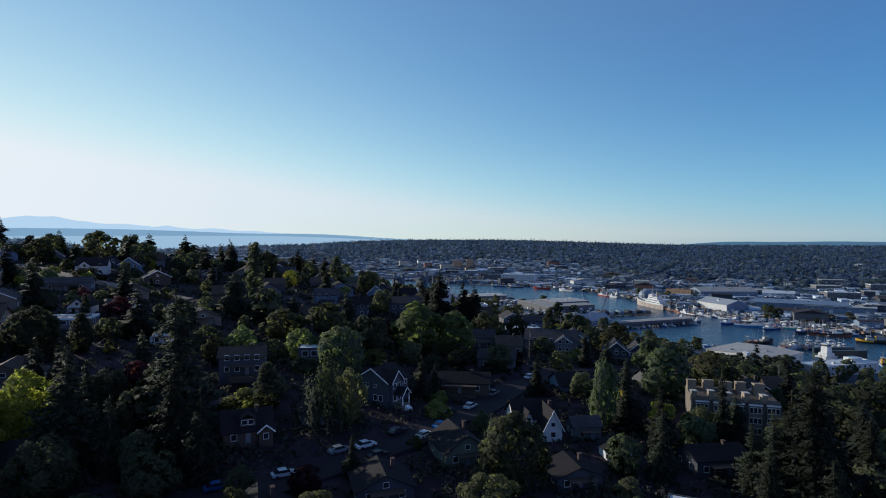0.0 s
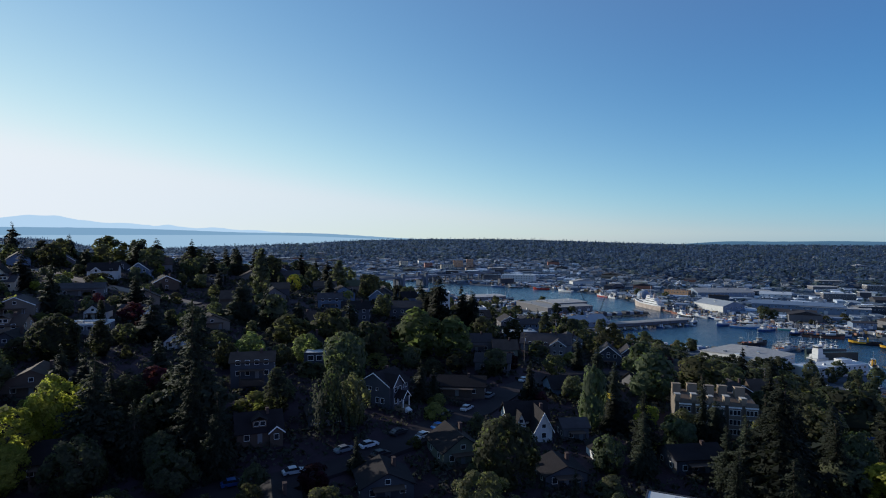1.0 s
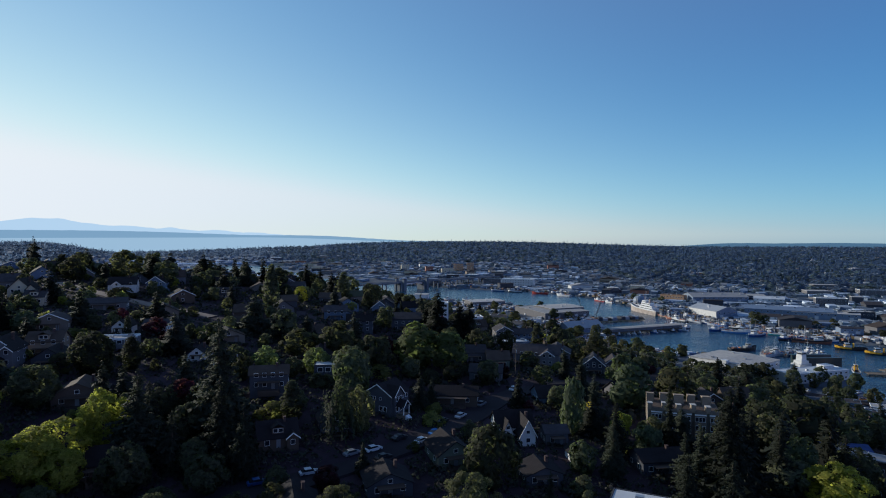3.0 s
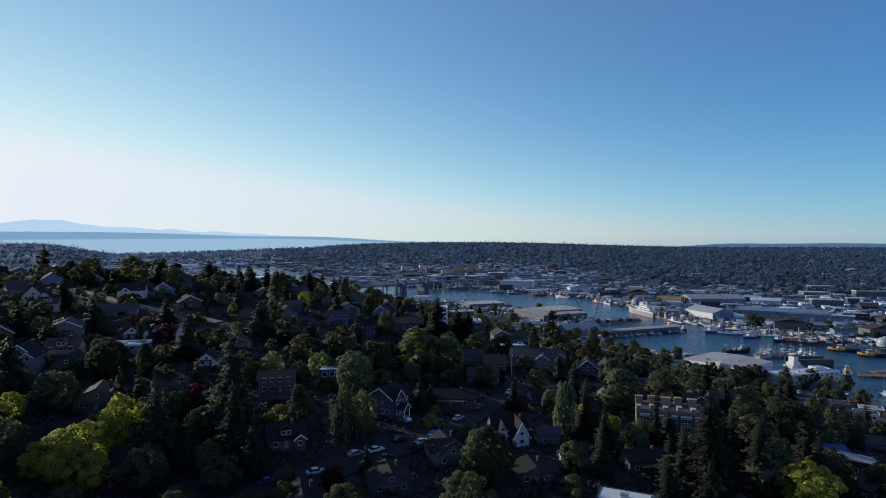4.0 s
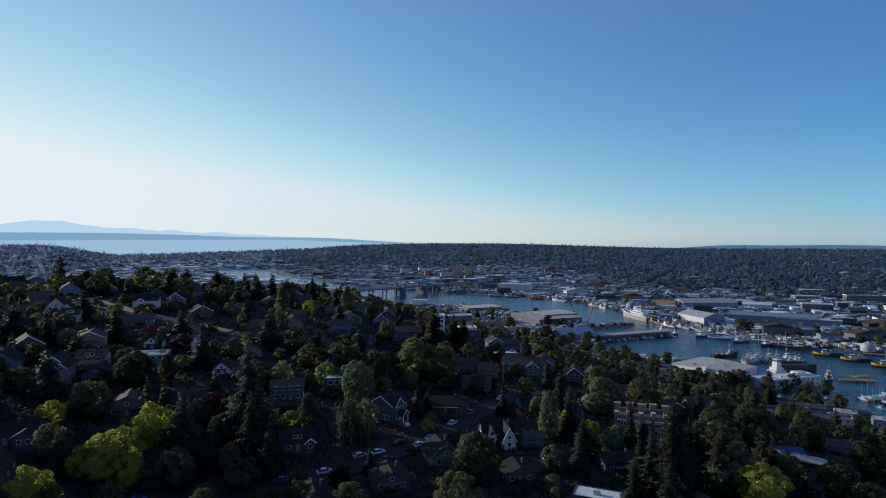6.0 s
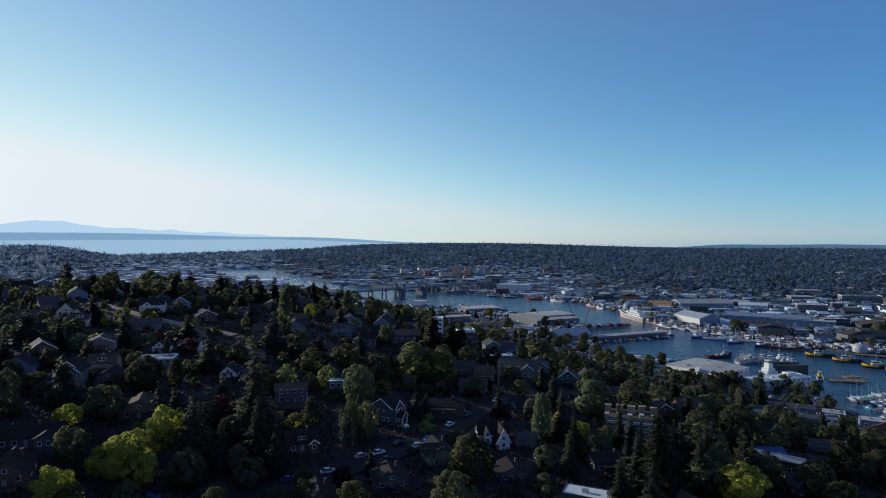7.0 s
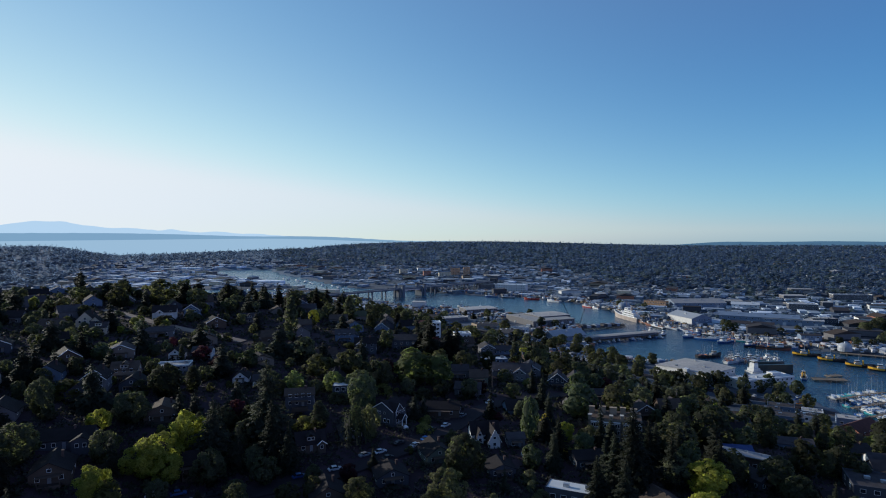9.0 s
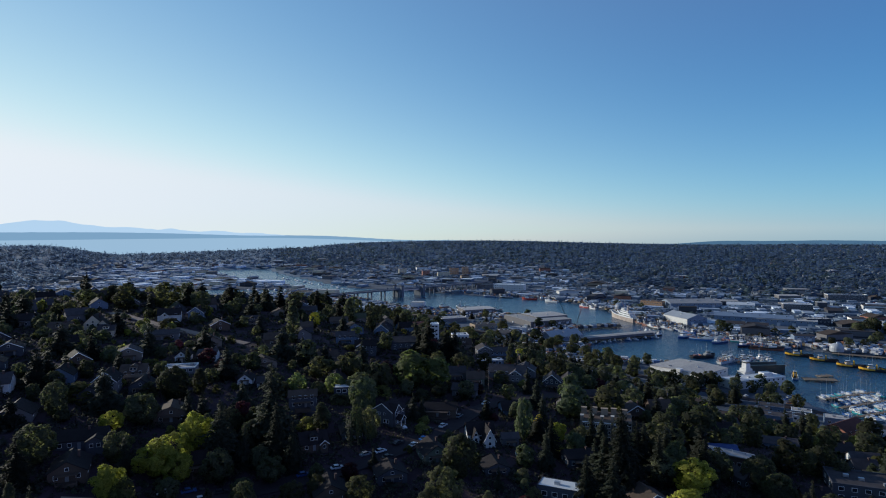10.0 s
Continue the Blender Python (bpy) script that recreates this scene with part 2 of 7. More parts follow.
ROOFS = {k: surface("shingle_" + k, c, 0.85, 0.3, 2.0, 7, 0.02, 0, 0.2, 0.3, "Y") for k, c in dict(
    black=(0.0155, 0.013, 0.015), grey=(0.046, 0.042, 0.046), brown=(0.058, 0.044, 0.036), red=(0.19, 0.075, 0.05), rust=(0.085, 0.038, 0.032), pale=(0.33, 0.32, 0.31), blue=(0.045, 0.065, 0.16), moss=(0.055, 0.06, 0.038)).items()}
WHITE_METAL = surface("white_metal_roof", (0.47, 0.49, 0.51), 0.5, 0.12, 6, 3, 0.01, 0.0, 0.05)
BLUE_METAL = surface("blue_grey_metal_cladding", (0.14, 0.18, 0.25), 0.5, 0.15, 5, 3, 0.01, 0.0, 0.08, 0.4, "X")
GREY_METAL = surface("dull_grey_metal_roof", (0.27, 0.29, 0.32), 0.5, 0.15, 5, 3, 0.01, 0.0, 0.05, 0.6, "X")
TRIM = surface("white_trim", (0.75, 0.75, 0.73), 0.5, 0.1, 1, 8)
DARK = surface("dark_painted_metal", (0.03, 0.032, 0.035), 0.5, 0.3, 1, 8)
BARK = surface("bark", (0.10, 0.075, 0.055), 0.95, 0.4, 0.6, 9, 0.03)
TIMBER = surface("weathered_timber", (0.17, 0.135, 0.10), 0.9, 0.35, 2, 8, 0.02)
BRICK = surface("chimney_brick", (0.065, 0.045, 0.042), 0.9, 0.3, 0.5, 9, 0.02)
STEEL = surface("galvanised_steel", (0.42, 0.43, 0.45), 0.4, 0.2, 1, 8, 0, 0.7)
GLASS, _nt, _nd, _ln, _b = nodes_of("window_glass")
_b.inputs["Base Color"].default_value, _b.inputs["Roughness"].default_value, _b.inputs["Specular IOR Level"].default_value = (0.02, 0.024, 0.03, 1), 0.06, 0.8
PAINT = {k: surface("paint_" + k, c, 0.35, 0.12, 3, 4, 0, 0, 0.1) for k, c in dict(
    white=(0.55, 0.56, 0.57), black=(0.02, 0.02, 0.025), navy=(0.02, 0.06, 0.20), blue=(0.05, 0.16, 0.42), red=(0.35, 0.04, 0.03), yellow=(0.75, 0.41, 0.03),
    teal=(0.03, 0.22, 0.26), green=(0.014, 0.028, 0.028), silver=(0.45, 0.46, 0.48), grey=(0.16, 0.17, 0.19), orange=(0.75, 0.22, 0.02), rust=(0.20, 0.08, 0.05)).items()}
BUFF = surface("rust_streaked_hull", (0.30, 0.25, 0.22), 0.6, 0.55, 5, 2, 0.02)
LEAF = dict(
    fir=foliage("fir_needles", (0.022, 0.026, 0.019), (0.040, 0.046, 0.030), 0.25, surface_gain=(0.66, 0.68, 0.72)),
    green=foliage("green_leaves", (0.060, 0.067, 0.036), (0.118, 0.133, 0.060), 0.55),
    olive=foliage("olive_leaves", (0.062, 0.066, 0.031), (0.125, 0.128, 0.052), 0.55),
    # brighter than the green leaf: sunlight on these crowns is put into the colour
    chestnut=foliage("sunlit_chestnut_leaves", (0.086, 0.108, 0.040), (0.172, 0.208, 0.070), 0.58, 0.75, 0.9, 1.2),
    lime=foliage("lime_leaves", (0.17, 0.185, 0.03), (0.33, 0.33, 0.06), 0.62, 0.75, 0.95, 1.25),
    shrub=foliage("olive_shrub_leaves", (0.095, 0.105, 0.030), (0.195, 0.200, 0.055), 0.58),
    grey=foliage("silver_green_leaves", (0.048, 0.062, 0.030), (0.090, 0.112, 0.048), 0.45),
    ivy=foliage("ivy_leaves", (0.036, 0.034, 0.028), (0.075, 0.074, 0.048), 0.35),
    poplar=foliage("poplar_leaves", (0.052, 0.060, 0.032), (0.100, 0.110, 0.052), 0.5),
    red=foliage("dark_red_leaves", (0.034, 0.012, 0.014), (0.078, 0.021, 0.025), 0.35),
    yellow=foliage("yellow_blossom", (0.42, 0.34, 0.02), (0.55, 0.46, 0.05), 0.4),
    # far leaves are blued and paled: distance haze is put into their colour
    hazed_green=foliage("far_broadleaf", (0.085, 0.126, 0.142), (0.132, 0.172, 0.168), 0.6, 0.9, 0.8, 1.2, (1, 1, 1), (1, 1, 1)),
    # paler again for the headland, with the thicker haze put into the colour
    headland=foliage("headland_hazed_woodland", (0.16, 0.225, 0.32), (0.20, 0.265, 0.365), 0.8, 0.9, 0.8, 1.2, (1, 1, 1), (1, 1, 1)),
    far=foliage("far_hazed_woodland", (0.082, 0.124, 0.200), (0.118, 0.166, 0.245), 0.6, 0.9, 0.8, 1.2, (1, 1, 1), (1, 1, 1)))


def mixed_roofs(name, colours, rough=0.8):
    """One paint or roofing from a short range for each loose building."""
    m, nt, nd, ln, bsdf = nodes_of(name)
    geo, ramp = nd.new("ShaderNodeNewGeometry"), nd.new("ShaderNodeValToRGB")
    ramp.color_ramp.interpolation = "CONSTANT"
    for k, c in enumerate(colours):
        e = ramp.color_ramp.elements[k] if k < 2 else ramp.color_ramp.elements.new(k / len(colours))
        e.position, e.color = k / len(colours), (*c, 1)
    ln.new(geo.outputs["Random Per Island"], ramp.inputs[0])
    tex = nd.new("ShaderNodeTexNoise")
    tex.inputs["Scale"].default_value, tex.inputs["Detail"].default_value = 0.25, 4
    ln.new(geo.outputs["Position"], tex.inputs["Vector"])
    rr = nd.new("ShaderNodeMapRange")
    rr.inputs[3].default_value, rr.inputs[4].default_value = 0.6, 1.4
    ln.new(tex.outputs[0], rr.inputs[0])
    sc = nd.new("ShaderNodeVectorMath")
    sc.operation = "SCALE"
    ln.new(ramp.outputs[0], sc.inputs[0])
    ln.new(rr.outputs[0], sc.inputs["Scale"])
    ln.new(sc.outputs[0], bsdf.inputs["Base Color"])
    bsdf.inputs["Roughness"].default_value = rough
    return m


# house and shed colours far off are blued, with distance haze mixed in
HAZED_HOUSES = mixed_roofs("hazed_house_paint", [(0.09, 0.10, 0.115), (0.16, 0.17, 0.18), (0.07, 0.075, 0.085), (0.20, 0.21, 0.23), (0.12, 0.115, 0.12), (0.30, 0.32, 0.34), (0.13, 0.15, 0.18)])
HAZED_PALE = mixed_roofs("hazed_pale_shed_paint", [(0.55, 0.62, 0.72), (0.26, 0.31, 0.38), (0.62, 0.68, 0.76), (0.40, 0.46, 0.54), (0.16, 0.20, 0.27)])
HAZED_SHEDS = mixed_roofs("hazed_shed_paint", [(0.19, 0.23, 0.29), (0.10, 0.13, 0.18), (0.33, 0.385, 0.47), (0.15, 0.195, 0.28), (0.22, 0.26, 0.32), (0.08, 0.105, 0.145), (0.50, 0.56, 0.65), (0.14, 0.17, 0.21)])


# ---- building helpers ----
def mesh_of(name, verts, faces, material, smooth_shade=False):
    me = bpy.data.meshes.new(name)
    me.from_pydata([tuple(v) for v in verts], [], [tuple(f) for f in faces])
    me.materials.append(material)
    if smooth_shade:
        me.polygons.foreach_set("use_smooth", [True] * len(me.polygons))
    me.update()
    return me


def quads_mesh(name, v, n_per, material, outward=None):
    """A mesh of many loose faces with n_per corners each, from an array of corners.
    outward: for each corner, the direction in which the leaf mass faces there, so that crowns shade as full bodies."""
    v = np.asarray(v, np.float32).reshape(-1, n_per, 3)
    if outward is not None:
        out = np.asarray(outward, np.float32).reshape(-1, n_per, 3)
        flat = np.cross(v[:, 1] - v[:, 0], v[:, 2] - v[:, 0])
        turned = (flat * out.mean(1)).sum(1) < 0
        v[turned], out[turned] = v[turned][:, ::-1], out[turned][:, ::-1]
        out = out.reshape(-1, 3)
        out = out / (np.linalg.norm(out, axis=1)[:, None] + 1e-9)
    v = v.reshape(-1, 3)
    nf = len(v) // n_per
    me = bpy.data.meshes.new(name)
    me.vertices.add(len(v))
    me.vertices.foreach_set("co", v.ravel())
    me.loops.add(len(v))
    me.loops.foreach_set("vertex_index", np.arange(len(v), dtype=np.int32))
    me.polygons.add(nf)
    me.polygons.foreach_set("loop_start", np.arange(0, len(v), n_per, dtype=np.int32))
    me.materials.append(material)
    me.update(calc_edges=True)
    if outward is None:
        me.shade_flat()
    else:
        me.shade_smooth()
        me.normals_split_custom_set_from_vertices(out.tolist())
    return me


def child(name, me, parent, m=None, label=""):
    ob = new(name, me)
    ob.parent = parent
    if m is not None:
        ob.matrix_basis = m
    if label:
        ob["label"] = label
    return ob


class Shape:
    """Collects boxes, prisms and tubes into one mesh."""

    def __init__(self):
        self.v, self.f = [], []

    def add(self, verts, faces):
        n = len(self.v)
        self.v += [tuple(p) for p in verts]
        self.f += [tuple(i + n for i in f) for f in faces]
        return self

    def box(self, x0, x1, y0, y1, z0, z1):
        return self.add([(x0, y0, z0), (x1, y0, z0), (x1, y1, z0), (x0, y1, z0), (x0, y0, z1), (x1, y0, z1), (x1, y1, z1), (x0, y1, z1)],
                        [(0, 3, 2, 1), (4, 5, 6, 7), (0, 1, 5, 4), (1, 2, 6, 5), (2, 3, 7, 6), (3, 0, 4, 7)])

    def prism(self, outline, a, b, axis="y"):
        """An outline of (u, w) pushed along an axis from a to b."""
        put = {"y": lambda u, w, s: (u, s, w), "x": lambda u, w, s: (s, u, w), "z": lambda u, w, s: (u, w, s)}[axis]
        n = len(outline)
        vs = [put(u, w, a) for u, w in outline] + [put(u, w, b) for u, w in outline]
        return self.add(vs, [tuple(range(n))[::-1], tuple(range(n, 2 * n))] + [(i, (i + 1) % n, n + (i + 1) % n, n + i) for i in range(n)])

    def tube(self, a, b, r0, r1=None, sides=6):
        a, b = Vector(a), Vector(b)
        r1 = r0 if r1 is None else r1
        q = (b - a).to_track_quat("Z", "Y")
        ring = [Vector((math.cos(2 * math.pi * i / sides), math.sin(2 * math.pi * i / sides), 0)) for i in range(sides)]
        vs = [a + q @ (c * r0) for c in ring] + [b + q @ (c * r1) for c in ring]
        return self.add(vs, [(i, (i + 1) % sides, sides + (i + 1) % sides, sides + i) for i in range(sides)] + [tuple(range(sides))[::-1], tuple(range(sides, 2 * sides))])

    def mesh(self, name, material, smooth_shade=False):
        me = mesh_of(name, self.v, self.f, material, smooth_shade)
        bm = bmesh.new()
        bm.from_mesh(me)
        bmesh.ops.recalc_face_normals(bm, faces=bm.faces)
        bm.to_mesh(me)
        bm.free()
        return me

    def part(self, name, material, parent, label="", m=None, smooth_shade=False):
        return child(name, self.mesh(name, material, smooth_shade), parent, m, label)


def thing(name, x, y, z, rot, label, category, group="", kind=""):
    ob = new(name)
    ob.empty_display_size = 0.5
    ob.matrix_basis = pose(x, y, z, 0, 0, rot)
    return tagged(ob, label, category, group, kind)


def h(x, y):
    return float(land(x, y))


# ---- ground, water, distance ----
def build_ground():
    ys = np.concatenate([np.linspace(-500, -120, 14), np.linspace(-90, 1300, 170), np.geomspace(1315, 4700, 60)])
    us = np.linspace(-1.35, 1.35, 231)
    Y, U = np.meshgrid(ys, us, indexing="ij")
    X = U * (np.abs(Y) + 330)
    Z = land(X, Y)
    Z = Z + np.where((Z > 3) & (Y < 1200), 0.5 * np.sin(X * 0.11 + 1.3 * np.sin(Y * 0.07)) * np.sin(Y * 0.09), 0)
    nr, nc = X.shape
    v = np.stack([X, Y, Z], -1).reshape(-1, 3)
    i = np.arange(nr * nc).reshape(nr, nc)
    f = np.stack([i[:-1, :-1], i[:-1, 1:], i[1:, 1:], i[1:, :-1]], -1).reshape(-1, 4)
    me = bpy.data.meshes.new("ground")
    me.from_pydata(v.tolist(), [], f.tolist())
    me.materials.append(GROUND)
    paved = smooth(13, 6, Z) * smooth(1900, 1300, Y) * smooth(200, 320, Y + 0.3 * X)
    at = me.attributes.new("paved", "FLOAT", "POINT")
    at.data.foreach_set("value", paved.ravel().astype(np.float32))
    # 1 on far land, where the ground colour takes the painted haze
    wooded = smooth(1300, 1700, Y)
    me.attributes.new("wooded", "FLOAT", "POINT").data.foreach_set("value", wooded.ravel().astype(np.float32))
    me.polygons.foreach_set("use_smooth", [True] * len(me.polygons))
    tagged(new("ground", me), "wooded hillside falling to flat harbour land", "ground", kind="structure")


def build_water():
    s = Shape()
    s.add([(-2600, 200, 0), (1600, 200, 0), (1600, 2600, 0), (-2600, 2600, 0)], [(0, 1, 2, 3)])
    tagged(new("water", s.mesh("water", WATER)), "calm blue ship canal opening into a bay", "water", kind="structure")


def ridge_strip(name, dist, bottom, x0, x1, step, material, label, curve):
    """A far range of hills standing as a long band with a shaped crest and a sloping foot."""
    xs = np.arange(x0, x1, step)
    v, f = [], []
    for x in xs:
        y = math.sqrt(max(dist * dist - x * x, 1))
        z = curve(x)
        v += [(x, y - 40, bottom), (x, y, bottom + 0.6 * (z - bottom)), (x, y + 15, z)]
    for k in range(len(xs) - 1):
        a = 3 * k
        f += [(a, a + 3, a + 4, a + 1), (a + 1, a + 4, a + 5, a + 2)]
    tagged(new(name, mesh_of(name, v, f, material, True)), label, "backdrop", kind="structure")


def build_distance():
    # the backdrop glows: daylight and haze are put into these emission colours
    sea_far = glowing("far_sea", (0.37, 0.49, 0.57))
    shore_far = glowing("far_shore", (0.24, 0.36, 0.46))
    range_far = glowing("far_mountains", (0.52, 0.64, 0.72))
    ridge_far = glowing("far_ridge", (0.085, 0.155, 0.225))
    v, f, n = [], [], 60
    for k in range(n + 1):
        a = radians(-62 + 66 * k / n)
        far = 84 - 45 * float(smooth(-18, 0, np.array(-62 + 66 * k / n)))
        v += [(math.sin(a) * 3500, math.cos(a) * 3500, -12), (math.sin(a) * 4780, math.cos(a) * 4780, far)]
    f = [(2 * k, 2 * k + 2, 2 * k + 3, 2 * k + 1) for k in range(n)]
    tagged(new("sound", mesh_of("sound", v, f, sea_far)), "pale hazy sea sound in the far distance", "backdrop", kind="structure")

    def bell(x, at, wide):
        return math.exp(-((x - at) / wide) ** 2)

    def step(a, b, x):
        return float(smooth(a, b, np.array(x)))

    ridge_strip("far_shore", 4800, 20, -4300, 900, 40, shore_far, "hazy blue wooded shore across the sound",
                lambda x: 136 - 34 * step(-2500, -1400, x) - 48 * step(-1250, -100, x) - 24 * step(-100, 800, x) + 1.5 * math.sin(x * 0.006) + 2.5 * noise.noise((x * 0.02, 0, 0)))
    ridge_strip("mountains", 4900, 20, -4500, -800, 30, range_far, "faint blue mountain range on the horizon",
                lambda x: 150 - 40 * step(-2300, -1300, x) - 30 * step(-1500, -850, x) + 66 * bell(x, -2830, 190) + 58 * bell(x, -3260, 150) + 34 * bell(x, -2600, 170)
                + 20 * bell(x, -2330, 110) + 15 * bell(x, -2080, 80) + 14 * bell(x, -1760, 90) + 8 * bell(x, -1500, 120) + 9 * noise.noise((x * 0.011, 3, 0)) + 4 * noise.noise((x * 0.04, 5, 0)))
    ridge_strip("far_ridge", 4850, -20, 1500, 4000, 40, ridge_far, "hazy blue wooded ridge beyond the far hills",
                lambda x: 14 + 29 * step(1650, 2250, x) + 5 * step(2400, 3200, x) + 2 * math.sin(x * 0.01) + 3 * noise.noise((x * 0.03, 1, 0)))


build_ground()
build_water()
build_distance()


# ---- trees ----
rng = np.random.default_rng(7)


def leaf_cards(centres, normals, size, rnd):
    """A small bent leaf clump (a four-cornered card) at each centre, facing about its normal."""
    n = len(centres)
    nrm = normals + rnd.normal(0, 0.30, (n, 3))
    nrm /= np.linalg.norm(nrm, axis=1)[:, None] + 1e-9
    up = rnd.normal(0, 1, (n, 3))
    a = np.cross(nrm, up)
    a /= np.linalg.norm(a, axis=1)[:, None] + 1e-9
    b = np.cross(nrm, a)
    s = (size * rnd.uniform(0.6, 1.3, n))[:, None]
    c = np.asarray(centres)
    bend = nrm * s * 0.25
    return np.stack([c - a * s, c - b * s * 0.7 - bend, c + a * s, c + b * s * 0.7 - bend], 1)


def crown_mesh(name, material, envelope, lumps, per_lump, cover, seed, ragged=1.0):
    """A full crown: lumps of leaves set evenly over an envelope, each leafed on its outer side, round a dense inside.
    envelope(u) gives the radius at height u in 0..1; cover: how much of a lump its leaves hide."""
    rnd = np.random.default_rng(seed)
    us = (np.arange(400) + 0.5) / 400
    rs = np.array([envelope(u) for u in us])
    share = np.cumsum(rs + 0.05 * rs.max())
    area = 2 * math.pi * rs.mean()
    reach = 1.22 * math.sqrt(area / lumps / math.pi)
    mid = float((us * rs).sum() / rs.sum())
    out, face = [], []
    for i in range(lumps):
        u = float(np.interp((i + rnd.uniform(0.1, 0.9)) / lumps * share[-1], share, us))
        ang = i * 2.39996 + rnd.uniform(-0.5, 0.5) + seed
        r = max(envelope(u) * (0.95 - ragged * rnd.uniform(-0.09, 0.37)) - 0.35 * reach, 0)
        c = np.array([math.cos(ang) * r, math.sin(ang) * r, u - 0.02])
        mass = np.array([c[0], c[1], (u - mid) * 0.8 + 0.05])
        mass = mass / (np.linalg.norm(mass) + 1e-9)
        lr = reach * (1 + ragged * rnd.uniform(-0.38, 0.3))
        k = int(per_lump * rnd.uniform(0.8, 1.2))
        d = rnd.normal(0, 1, (k, 3)) + mass * 0.9 + np.array([0, 0, 0.35])
        d /= np.linalg.norm(d, axis=1)[:, None]
        size = math.sqrt(cover * 2 * math.pi * lr * lr / (per_lump * 1.4))
        q = leaf_cards(c + d * lr * rnd.uniform(0.8, 1.08, (k, 1)), d, size, rnd)
        out.append(q)
        face.append((d * 0.7 + mass * 0.7 + rnd.normal(0, 0.2, d.shape))[:, None, :] + (q - q.mean(1, keepdims=True)) / size * 0.15)
        d = rnd.normal(0, 1, (3, 3)) * 0.4 + mass
        q = leaf_cards(c + d * lr * 0.45, d, lr * 0.75, rnd)
        out.append(q)
        face.append(np.broadcast_to(d[:, None, :], q.shape))
    return quads_mesh(name, np.concatenate(out), 4, material, np.concatenate(face))


def conifer_mesh(name, material, whorls, width, seed, twig=7, droop=0.25, gap=0.0, fine=1.0):
    """Boughs in uneven whorls, sweeping down and up again at the tip, each hung with needle sprays. Height 1."""
    rnd = np.random.default_rng(seed)
    tri, face = [], []
    for w in range(whorls):
        u = 0.05 + 0.94 * (w + rnd.uniform(-0.5, 0.5)) / whorls
        reach = width * (1 - u) ** 0.8 * (0.82 + 0.18 * math.sin(11 * u + seed)) + 0.010
        n = max(4, int(9 * (1 - u) + 4))
        for b in range(n):
            if rnd.uniform() < gap:
                continue
            ang = rnd.uniform(0, 2 * math.pi)
            ub = min(u + rnd.uniform(-1.2, 1.2) / whorls, 0.985)
            L = reach * rnd.uniform(0.55, 1.2)
            o = np.array([math.cos(ang), math.sin(ang), 0])
            side = np.array([-math.sin(ang), math.cos(ang), 0])
            dr = droop * rnd.uniform(0.6, 1.5)
            for k in range(twig):
                s = (k + rnd.uniform(0.2, 1.0)) / twig
                p = np.array([0, 0, ub]) + o * L * s + np.array([0, 0, dr * L * (0.5 * s ** 3 - s * s) + rnd.normal(0, 0.006)])
                wdt = fine * (0.40 * L * (1.1 - 0.75 * s) + 0.008)
                for sg in (-1, 1):
                    tip = p + side * sg * wdt * rnd.uniform(0.4, 1.2) + o * wdt * rnd.uniform(0.2, 1.0) + np.array([0, 0, wdt * rnd.uniform(-1.1, 0.15)])
                    half = o * L * 0.13 * fine + np.array([0, 0, L * rnd.uniform(-0.08, 0.08)])
                    tri.append([p - half, p + half, tip])
                    face.append(o * 0.9 + side * sg * 0.3 + np.array([0, 0, 0.55]) + rnd.normal(0, 0.25, 3))
    top = [[[0.006, 0, 0.95], [-0.006, 0.004, 0.95], [0, 0, 1.0]], [[0, 0.006, 0.95], [0, -0.006, 0.95], [0, 0, 1.0]]]
    face += [np.array([0.3, 0.3, 0.8])] * 2
    return quads_mesh(name, np.array(tri + top), 3, material, np.repeat(np.array(face)[:, None, :], 3, 1))


def willow_mesh(name, material, seed):
    rnd = np.random.default_rng(seed)
    out = []
    for _ in range(150):
        ang, r0 = rnd.uniform(0, 2 * math.pi), rnd.uniform(0.05, 0.30)
        zt = rnd.uniform(0.55, 1.0) - 0.6 * r0
        n = rnd.integers(8, 16)
        k = np.arange(n) / n
        drop = rnd.uniform(0.25, 0.55)
        p = np.stack([np.cos(ang) * (r0 + 0.05 * k), np.sin(ang) * (r0 + 0.05 * k), zt - drop * k ** 1.3], 1) + rnd.normal(0, 0.012, (n, 3))
        out.append(leaf_cards(p, np.tile([math.cos(ang), math.sin(ang), 0.3], (n, 1)), 0.022, rnd))
    cards = np.concatenate(out)
    return quads_mesh(name, cards, 4, material, cards * np.array([1, 1, 0.15]) + np.array([0, 0, 0.1]))


def trunk_mesh(name, seed, limbs=6, r=0.022, top=0.75):
    rnd = np.random.default_rng(seed)
    s = Shape()
    pts = [(0, 0, -0.05)]
    for k in range(1, 5):
        pts.append((rnd.normal(0, 0.012), rnd.normal(0, 0.012), top * k / 4))
    for k in range(4):
        s.tube(pts[k], pts[k + 1], r * (1 - 0.2 * k), r * (1 - 0.2 * (k + 1)), 7)
    for k in range(limbs):
        u = rnd.uniform(0.3, 0.9)
        a = rnd.uniform(0, 2 * math.pi)
        b = Vector(pts[2]).lerp(Vector(pts[4]), u)
        s.tube(b, b + Vector((math.cos(a) * 0.22, math.sin(a) * 0.22, rnd.uniform(0.08, 0.2))), r * 0.4, r * 0.12, 5)
    return s.mesh(name, BARK, True)


FAR_TRUNK = Shape().tube((0, 0, -0.05), (0.01, 0, 0.7), 0.02, 0.008, 5).mesh("trunk", BARK, True)
